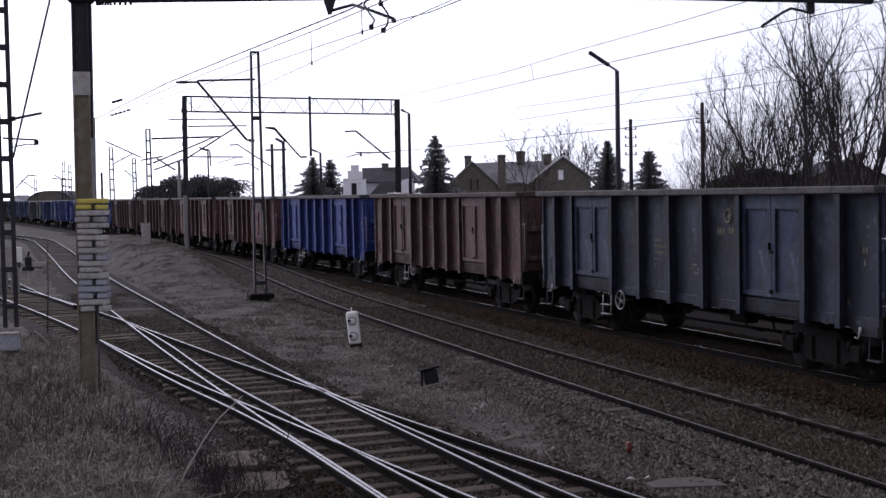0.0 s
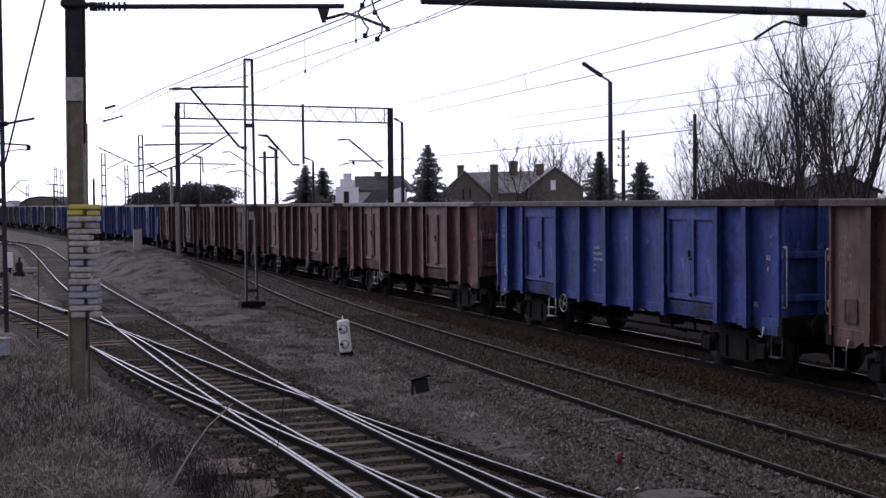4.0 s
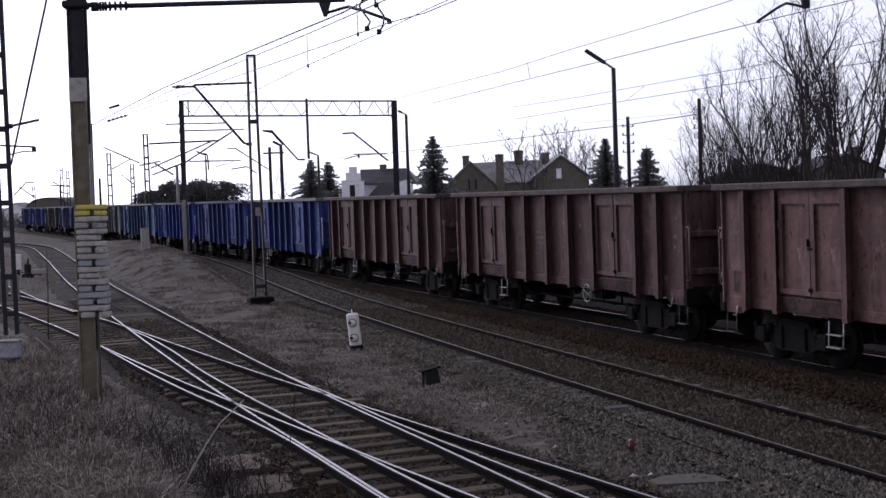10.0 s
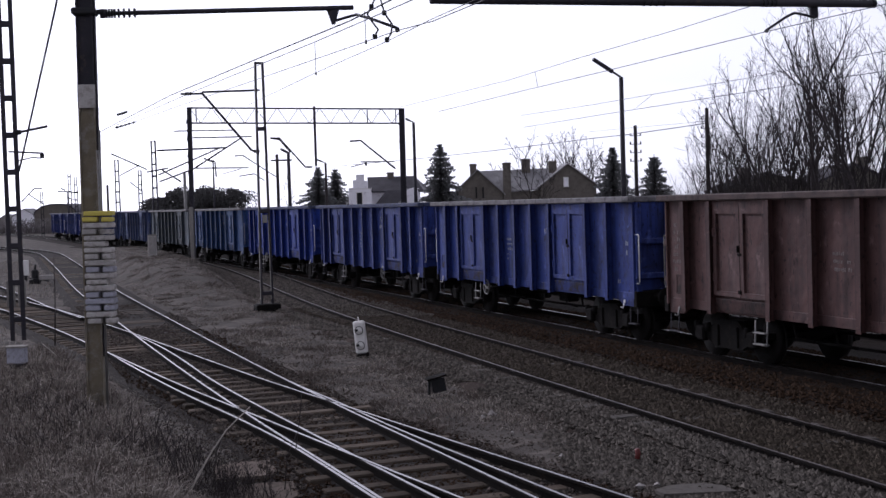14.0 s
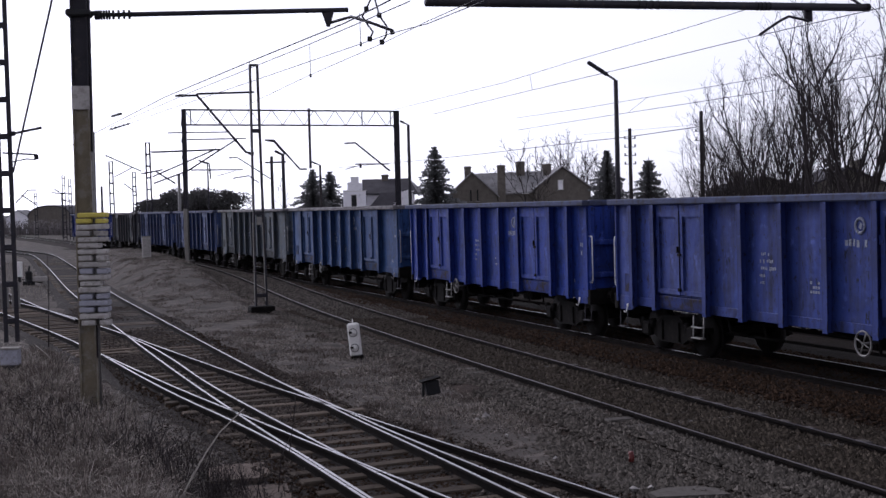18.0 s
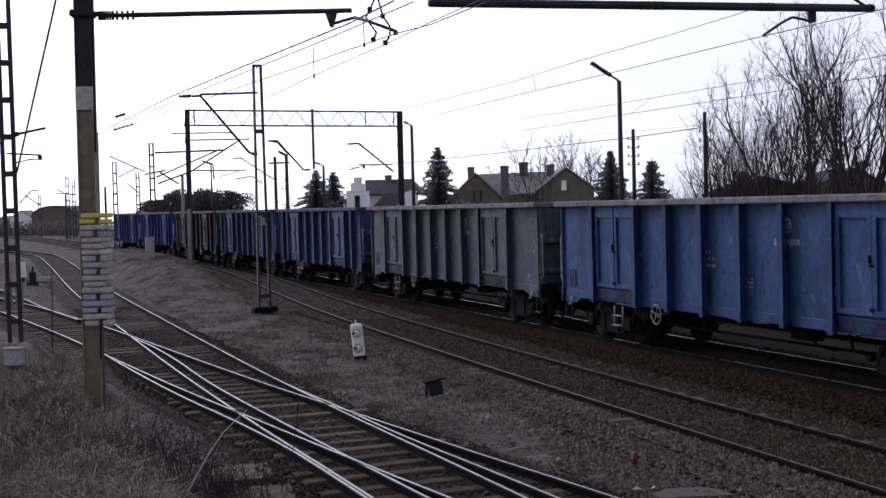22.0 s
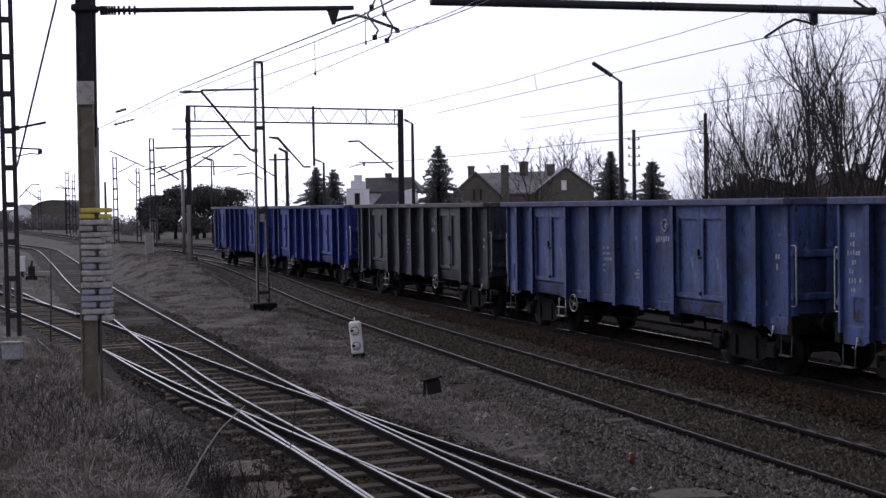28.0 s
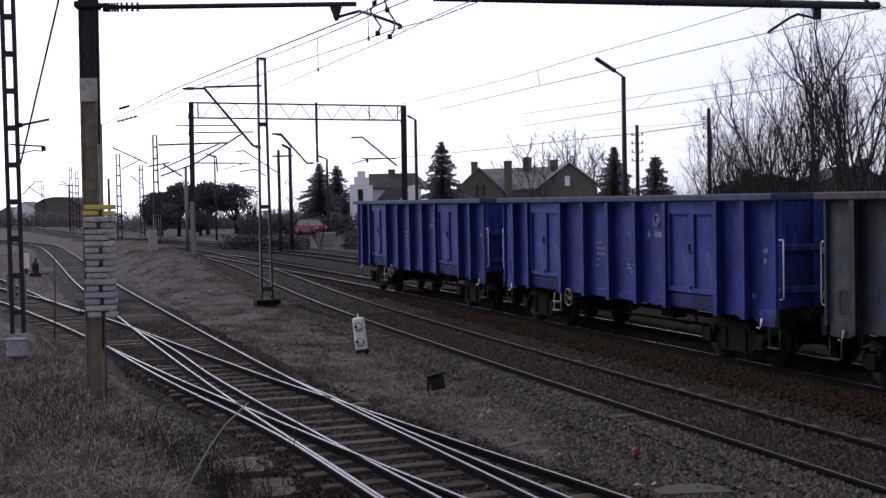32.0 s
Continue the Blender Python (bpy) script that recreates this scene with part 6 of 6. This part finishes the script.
bare_tree("small leafless sapling beside the grey box", (-8.75, 93.2, -0.2), 1.9, 0.3, 77, 2, 0.6, 0, 0.04, 2, 0.02)

# a copse behind the train: depth, place across, height, stems
COPSE = (
    (57, 12.9, 6.2, 3, 0.34), (60, 14.0, 7.6, 3, 0.36), (55, 13.5, 8.0, 2, 0.3), (68, 16.2, 7.4, 3, 0.5), (58, 14.9, 9.0, 3, 0.34), (62, 16.9, 8.8, 3, 0.42),
    (52, 14.3, 10.4, 3, 0.28), (56, 16.6, 10.6, 3, 0.32), (51, 15.5, 11.0, 2, 0.3), (55, 18.3, 10.8, 3, 0.3), (48, 15.3, 10.8, 1, 0.1),
    (66, 18.8, 8.2, 2, 0.5), (61, 20.4, 10.4, 3, 0.35), (64, 14.6, 6.2, 3, 0.45), (47, 15.9, 10.8, 1, 0.1), (70, 15.0, 6.0, 3, 0.45), (53, 17.0, 11.0, 3, 0.26),
    (61, 15.1, 7.2, 4, 0.3), (59, 16.2, 7.8, 3, 0.26))
for k, (y, x, h, stems, spread) in enumerate(COPSE):
    bare_tree("leafless tree with crooked dark stems and fine twigs", (x, y, -0.2), h, spread, {2: 220, 4: 240, 6: 261, 7: 270}.get(k, 50 + k), stems, 0.92, -0.05 if k < 2 else 0.0, 0.086 if h > 9 else 0.062, 3, 0.006)


def thicket(label, rows, count, seed, mat=TWIG, h0=1.0, h1=2.2, r=0.012, name="thicket", leaf=0):
    """A tangle of upright twigs along a line."""
    rnd = random.Random(seed)
    s = Shape()
    pts = [Vector(p) for p in rows]
    for _ in range(count):
        i = rnd.randrange(len(pts) - 1)
        p = pts[i].lerp(pts[i + 1], rnd.random()) + Vector((rnd.uniform(-0.8, 0.8), rnd.uniform(-1.5, 1.5), 0))
        d = Vector((rnd.uniform(-0.4, 0.4), rnd.uniform(-0.4, 0.4), 1))
        h = rnd.uniform(h0, h1)
        s.tube([p, p + d * h * 0.5, p + (d + Vector((rnd.uniform(-0.4, 0.4), rnd.uniform(-0.4, 0.4), 0))) * h], r, 3, r * 0.4, 0, False)
        for _ in range(leaf):
            q = p + d * h * rnd.uniform(0.1, 1)
            x = Vector((rnd.gauss(0, 1), rnd.gauss(0, 1), rnd.gauss(0, 1))).normalized()
            y = x.orthogonal().normalized()
            k = 0.16
            s.add([q - x * k, q + y * k * 0.7, q + x * k, q - y * k * 0.7], [(0, 1, 2, 3)])
    ob = part(name, s, mat)
    return tagged(ob, label, "shrubs", kind="stuff")


thicket("dark tangled undergrowth below bare trees", [(10.17, 58.00, -0.2), (15.24, 56.00, -0.2), (20.41, 54.00, -0.2)], 1100, 3, h0=2.0, h1=4.6, r=0.012)
thicket("dark clipped hedge across the line", [(-15.45, 95.00, -0.2), (-13.01, 94.00, -0.2), (-10.4, 93.00, -0.2)], 620, 4, HEDGE, 0.6, 1.05, 0.02, "hedge", 5)
thicket("dark tangled bush beside the grey box", [(-6.6, 92.0, -0.2), (-6.2, 91.5, -0.2), (-5.6, 91.0, -0.2)], 130, 31, HEDGE, 0.7, 1.5, 0.016, "bush", 4)
thicket("dark scrub across the line around the parked car", [(-21.0, 134.0, -0.2), (-15.0, 133.0, -0.2), (-7.0, 131.0, -0.2)], 600, 32, HEDGE, 1.0, 2.3, 0.03, "thicket", 5)
thicket("dark scrub along the far horizon", [(-89.16, 240.00, -0.2), (-71.69, 225.00, -0.2), (-58.58, 210.00, -0.2), (-37.60, 160.00, -0.2)], 900, 5, SCRUB, 1.2, 2.8, 0.05, "distant_scrub", 4)
thicket("dark scrub and fences behind the line", [(-44.0, 185.0, -0.2), (-33.0, 176.0, -0.2), (-25.0, 174.0, -0.2), (-18.5, 172.0, -0.2), (-11.0, 170.0, -0.2)], 1300, 6, SCRUB, 1.0, 2.6, 0.04, "distant_scrub", 4)
thicket("dark scrub behind the houses", [(-10.03, 160.00, -0.2), (8.30, 160.00, -0.2), (27.61, 150.00, -0.2), (56.61, 140.00, -0.2)], 1300, 7, SCRUB, 2.0, 4.2, 0.05, "distant_scrub", 4)


# ---- grass, stones and dry stalks ----
PALE_STALK = material("bleached_dry_stalk", (0.34, 0.31, 0.28), 0.85, vary=0.25, scale=5, fine=30, bump=0)


def blades(label, name, count, seed, where, h0, h1, mat, width=0.006, bend=0.6):
    rnd = random.Random(seed)
    vs, fs = [], []
    for _ in range(count):
        x, y = where(rnd)
        p = Vector((x, y, ground_height(x, y) - 0.02))
        h = rnd.uniform(h0, h1)
        a = rnd.uniform(0, 2 * math.pi)
        side = Vector((math.cos(a), math.sin(a), 0)) * width
        sw = 6.0 * math.pi * noise.noise(Vector((x * 2.1, y * 2.1, seed)))
        out = Vector((rnd.gauss(math.cos(sw) * bend * 0.8, bend * 0.6), rnd.gauss(math.sin(sw) * bend * 0.8, bend * 0.6), 0)) * h
        h *= 0.75 + 0.5 * noise.noise(Vector((x * 1.6, y * 1.6, seed + 5)))
        m, e = p + out * 0.3 + Vector((0, 0, h * 0.6)), p + out + Vector((0, 0, h * rnd.uniform(0.7, 1.0)))
        k = len(vs)
        vs += [p - side, p + side, m + side * 0.8, m - side * 0.8, e]
        fs += [(k, k + 1, k + 2, k + 3), (k + 3, k + 2, k + 4)]
    ob = part(name, Shape().add(vs, fs), mat)
    return tagged(ob, label, "grass", kind="stuff")


def tussocks(label, count, seed, where, per, r, h0, h1, mat, width=0.005):
    """Tufts of matted grass: blades that fall outwards from the middle of each tuft."""
    rnd = random.Random(seed)
    vs, fs = [], []
    for _ in range(count):
        cx, cy = where(rnd)
        size, k_h = r * rnd.uniform(0.5, 1.4), rnd.uniform(0.6, 1.2)
        sway = Vector((rnd.uniform(-0.5, 0.5), rnd.uniform(-0.5, 0.5), 0))
        for _ in range(int(per * rnd.uniform(0.5, 1.3))):
            a, q = rnd.uniform(0, 2 * math.pi), math.sqrt(rnd.random())
            o = Vector((math.cos(a), math.sin(a), 0))
            x, y = cx + o.x * q * size, cy + o.y * q * size
            p = Vector((x, y, ground_height(x, y) - 0.02))
            h = rnd.uniform(h0, h1) * k_h
            lean = (o * q * rnd.uniform(0.3, 1.3) + sway + Vector((rnd.gauss(0, 0.3), rnd.gauss(0, 0.3), 0))) * h
            b = rnd.uniform(0, 2 * math.pi)
            side = Vector((math.cos(b), math.sin(b), 0)) * width * rnd.uniform(0.6, 1.3)
            m, e = p + lean * 0.35 + Vector((0, 0, h * 0.65)), p + lean * 1.2 + Vector((0, 0, h * rnd.uniform(0.35, 0.9)))
            k = len(vs)
            vs += [p - side, p + side, m + side * 0.8, m - side * 0.8, e]
            fs += [(k, k + 1, k + 2, k + 3), (k + 3, k + 2, k + 4)]
    return tagged(part("grass_tufts", Shape().add(vs, fs), mat), label, "grass", kind="stuff")


def on_bank(rnd):
    while True:
        y = 9.0 + 14.5 * rnd.random() ** 1.15
        x = -0.36 * y + rnd.random() * 0.36 * y
        n = x * ACROSS.x + y * ACROSS.y
        tuft = noise.noise(Vector((x * 2.4, y * 1.5, 11))) + 0.7 * noise.noise(Vector((x * 0.8, y * 0.6, 17)))
        if n < (2.1 if y < 15 else 2.5) - 0.9 * rnd.random() ** 2 and tuft > rnd.uniform(-0.75, 0.35) and not any(abs(x - a) < w * 0.6 and abs(y - b) < d * 0.6 for a, b, _, w, d in SLABS):
            return x, y


def on_mound(rnd):
    while True:
        y = 19 + 76 * rnd.random() ** 1.2
        n = rnd.uniform(6.1, middle_n(y) - 1.75)
        p = spot(y, n)
        if noise.noise(Vector((p.x * 0.55, p.y * 0.4, 7))) + 0.6 * noise.noise(Vector((p.x * 1.7, p.y * 1.1, 9))) > rnd.uniform(-0.15, 0.35):
            return p.x, p.y


def in_tufts(rnd):
    while True:
        y = 19 + 60 * rnd.random() ** 1.3
        p = spot(y, rnd.uniform(6.0, middle_n(y) - 1.7))
        if noise.noise(Vector((p.x * 0.9, p.y * 0.9, 31))) > 0.15 + rnd.uniform(-0.15, 0.35):
            return p.x, p.y


def beside_left(rnd):
    while True:
        y = 24 + 70 * rnd.random()
        n = rnd.uniform(-9, 3.2 if y > 52 else 0.6)
        p = spot(y, n)
        if abs(p.x / p.y) < 0.4:
            return p.x, p.y


blades("tall matted dead grass on the bank", "dry_grass", 30000, 1, on_bank, 0.03, 0.15, STRAW, 0.0075, 1.3)
blades("pale bent straws on the bank", "dry_stalks", 1300, 6, on_bank, 0.15, 0.4, PALE_STALK, 0.004, 1.6)
blades("brown dead stalks on the bank", "dry_stalks", 4500, 2, on_bank, 0.15, 0.42, BROWN_GRASS, 0.005, 0.9)
tussocks("matted tufts of pale dead grass on the bank", 420, 21, on_bank, 46, 0.2, 0.1, 0.3, STRAW)
tussocks("dark brown tufts of dead weeds on the bank", 170, 22, on_bank, 40, 0.17, 0.12, 0.36, BROWN_GRASS, 0.004)
tussocks("low tufts of dead grass between the tracks", 700, 23, on_mound, 26, 0.22, 0.05, 0.16, STRAW, 0.006)
tussocks("dark low weeds between the tracks", 420, 24, in_tufts, 30, 0.28, 0.05, 0.17, BROWN_GRASS, 0.006)
blades("short dead grass between the tracks", "dry_grass", 36000, 3, on_mound, 0.03, 0.13, STRAW, 0.007, 1.0)
blades("dark tufts of weeds between the tracks", "dry_weeds", 7000, 8, in_tufts, 0.05, 0.16, BROWN_GRASS, 0.006, 0.8)
blades("short dead grass beside the points", "dry_grass", 12000, 4, beside_left, 0.05, 0.22, STRAW, 0.008, 0.8)


def stones(label, count, seed, n0, n1, y1, r0, r1, z, mat=STONE, bare=False, trough=False, patches=False, y0=12.3):
    rnd = random.Random(seed)
    sh = Shape()
    vs_all, fs_all = [], []
    for _ in range(count):
        while True:
            y = y0 + (y1 - y0) * rnd.random() ** 1.8
            n = rnd.uniform(n0, n1)
            p = spot(y, n)
            if abs(p.x / p.y) < 0.39 and not (patches and noise.noise(Vector((p.x * 0.45, p.y * 0.3, 41))) < rnd.uniform(-0.2, 0.25)) and not (trough and ground_height(p.x, p.y) > -0.27) and not (bare and n < min(middle_n(y) - 2.0, 7.6 + 0.35 * (y - 18)) + 0.9 * noise.noise(Vector((p.x * 0.8, p.y * 0.8, 1)))):
                break
        vs, fs = rock(rnd, r0 + (r1 - r0) * rnd.random() ** 1.8)
        gz = max(z(n, y), ground_height(p.x, p.y))
        k = len(vs_all)
        vs_all += [(a + p.x, b + p.y, c * 0.8 + gz) for a, b, c in vs]
        fs_all += [(a + k, b + k, c + k) for a, b, c in fs]
    ob = part("ballast_stones", sh.add(vs_all, fs_all), mat)
    return tagged(ob, label, "stones", kind="stuff")


def bed_level(n, y):
    """Height of the stones in and beside the empty track."""
    d = n - middle_n(y)
    if -1.4 < d < -0.72:
        return -0.114 if y > 18.5 else -0.1
    return -0.09 if abs(d) < 0.72 else (-0.132 if abs(d) < 1.86 else -0.14 - 0.6 * (abs(d) - 1.86))


stones("grey-brown crushed ballast beside the empty track", 32000, 11, 5.7, 9.35, 42, 0.015, 0.056, bed_level, bare=True)
stones("brown crushed ballast in the empty track", 32000, 16, 9.35, 12.4, 42, 0.017, 0.056, bed_level, BROWN_STONE, bare=True)
stones("rusty crushed ballast along the main track", 24000, 12, 11.9, 16.4, 48, 0.018, 0.055, lambda n, y: -0.13 if abs(n - 14.58) < 2.2 else -0.14 - 0.6 * (abs(n - 14.58) - 2.2), RUST_STONE)
stones("oily dark ballast between wooden sleepers", 22000, 13, 2.6, 7.4, 36, 0.014, 0.034, lambda n, y: -0.142, RUST_STONE, trough=True)

stones("grey-brown crushed ballast further along the empty track", 15000, 26, 9.6, 13.0, 78, 0.024, 0.06, bed_level, STONE, y0=38)
stones("rusty crushed ballast further along the main track", 9000, 27, 12.3, 16.2, 78, 0.024, 0.06, lambda n, y: -0.13 if abs(n - 14.58) < 2.2 else -0.14 - 0.6 * (abs(n - 14.58) - 2.2), RUST_STONE, y0=44)
CLOD = material("crumbled_soil", (0.07, 0.059, 0.052), 0.95, vary=0.4, scale=2.0, fine=20, bump=0.2, island=0.7)
stones("crumbled soil and gravel beside the crossing rails", 9000, 14, 1.7, 3.7, 32, 0.01, 0.03, lambda n, y: -0.17 if n > 2.6 else -0.4, CLOD)
stones("soil and dirt lying over wooden sleepers", 24000, 19, 2.6, 7.2, 46, 0.012, 0.036, lambda n, y: -0.122, CLOD, trough=True, patches=True)
stones("pale broken rubble beside the crossing rails", 1500, 18, 2.0, 3.0, 19, 0.014, 0.035, lambda n, y: -0.17 if n > 2.6 else -0.4, STONE)
stones("crumbled soil and gravel between the tracks", 18000, 15, 5.7, 8.6, 36, 0.008, 0.028, lambda n, y: -0.4, CLOD)


def stalk(label, pts, r):
    s = Shape().tube([Vector(p) - Vector(pts[0]) for p in pts], r, 6, r * 0.5)
    ob = part("dry_stalk", s, PALE_STALK if 0.008 < r < 0.012 else BARK)
    ob.location = pts[0]
    return tagged(ob, label, "stalk", "dry stalks")


stalk("long bent pale dry stalk beside the rails", [(-2.67, 13.00, 0.33), (-2.60, 13.10, 0.47), (-2.45, 13.20, 0.73), (-2.31, 13.30, 0.93), (-2.07, 13.40, 1.15)], 0.0119)
stalk("thin upright dark sapling beside the points", [(-6.41, 21.00, 1.07), (-6.38, 21.00, 1.81), (-6.37, 21.00, 2.60)], 0.012)
stalk("thin bent pale dry stalk on the bank", [(-5.47, 18.00, 1.22), (-5.57, 18.00, 1.32), (-5.67, 18.00, 1.41)], 0.009)
for a, b, c in (((-1.86, 15.50, 0.27), (-1.80, 15.50, 0.65), (-1.91, 15.40, 0.98)), ((-1.80, 15.50, 0.65), (-1.77, 15.50, 0.89), (-1.77, 15.50, 1.03)), ((-1.84, 14.20, 0.08), (-1.80, 14.20, 0.46), (-1.70, 14.30, 0.69)), ((-1.99, 13.50, 0.12), (-1.94, 13.60, 0.46), (-1.99, 13.70, 0.74))):
    stalk("thin leafless twig beside the rails", [a, b, c], 0.006)


def bush(label, base, count, h, seed):
    rnd = random.Random(seed)
    s = Shape()
    for _ in range(count):
        a = rnd.uniform(0, 2 * math.pi)
        d = Vector((math.cos(a) * rnd.uniform(0.1, 0.8), math.sin(a) * rnd.uniform(0.1, 0.8), 1)).normalized()
        p = Vector((rnd.gauss(0, 0.3), rnd.gauss(0, 0.3), 0))
        l = h * rnd.uniform(0.5, 1.1)
        q = p + d * l * 0.5
        e = q + (d + Vector((rnd.uniform(-0.4, 0.4), rnd.uniform(-0.4, 0.4), 0))).normalized() * l * 0.5
        s.tube([p, q, e], 0.005, 3, 0.002, 0, False)
        for _ in range(3):
            f = q.lerp(e, rnd.random())
            s.tube([f, f + Vector((rnd.uniform(-1, 1), rnd.uniform(-1, 1), rnd.uniform(0, 1))).normalized() * l * 0.25], 0.003, 3, 0.0015, 0, False)
    ob = part("leafless_bush", s, BARK)
    ob.location = base
    return tagged(ob, label, "bush", "bushes")


rnd_b = random.Random(77)
SPOTS = [(-3.07, 13.0, 0.5), (-4.22, 14.2, 0.45), (-4.06, 12.5, 0.45), (-4.05, 16.2, 0.4), (-3.27, 14.6, 0.45), (-5.28, 15.5, 0.45)]
SPOTS += [(rnd_b.uniform(-3.6, -2.3), rnd_b.uniform(12.8, 16.2), rnd_b.uniform(0.35, 0.55)) for _ in range(12)]
for k, (x, y, h) in enumerate(SPOTS):
    bush("tangled leafless twigs on the bank", (x, y, ground_height(x, y) - 0.03), 42, h, 80 + k)


motions()
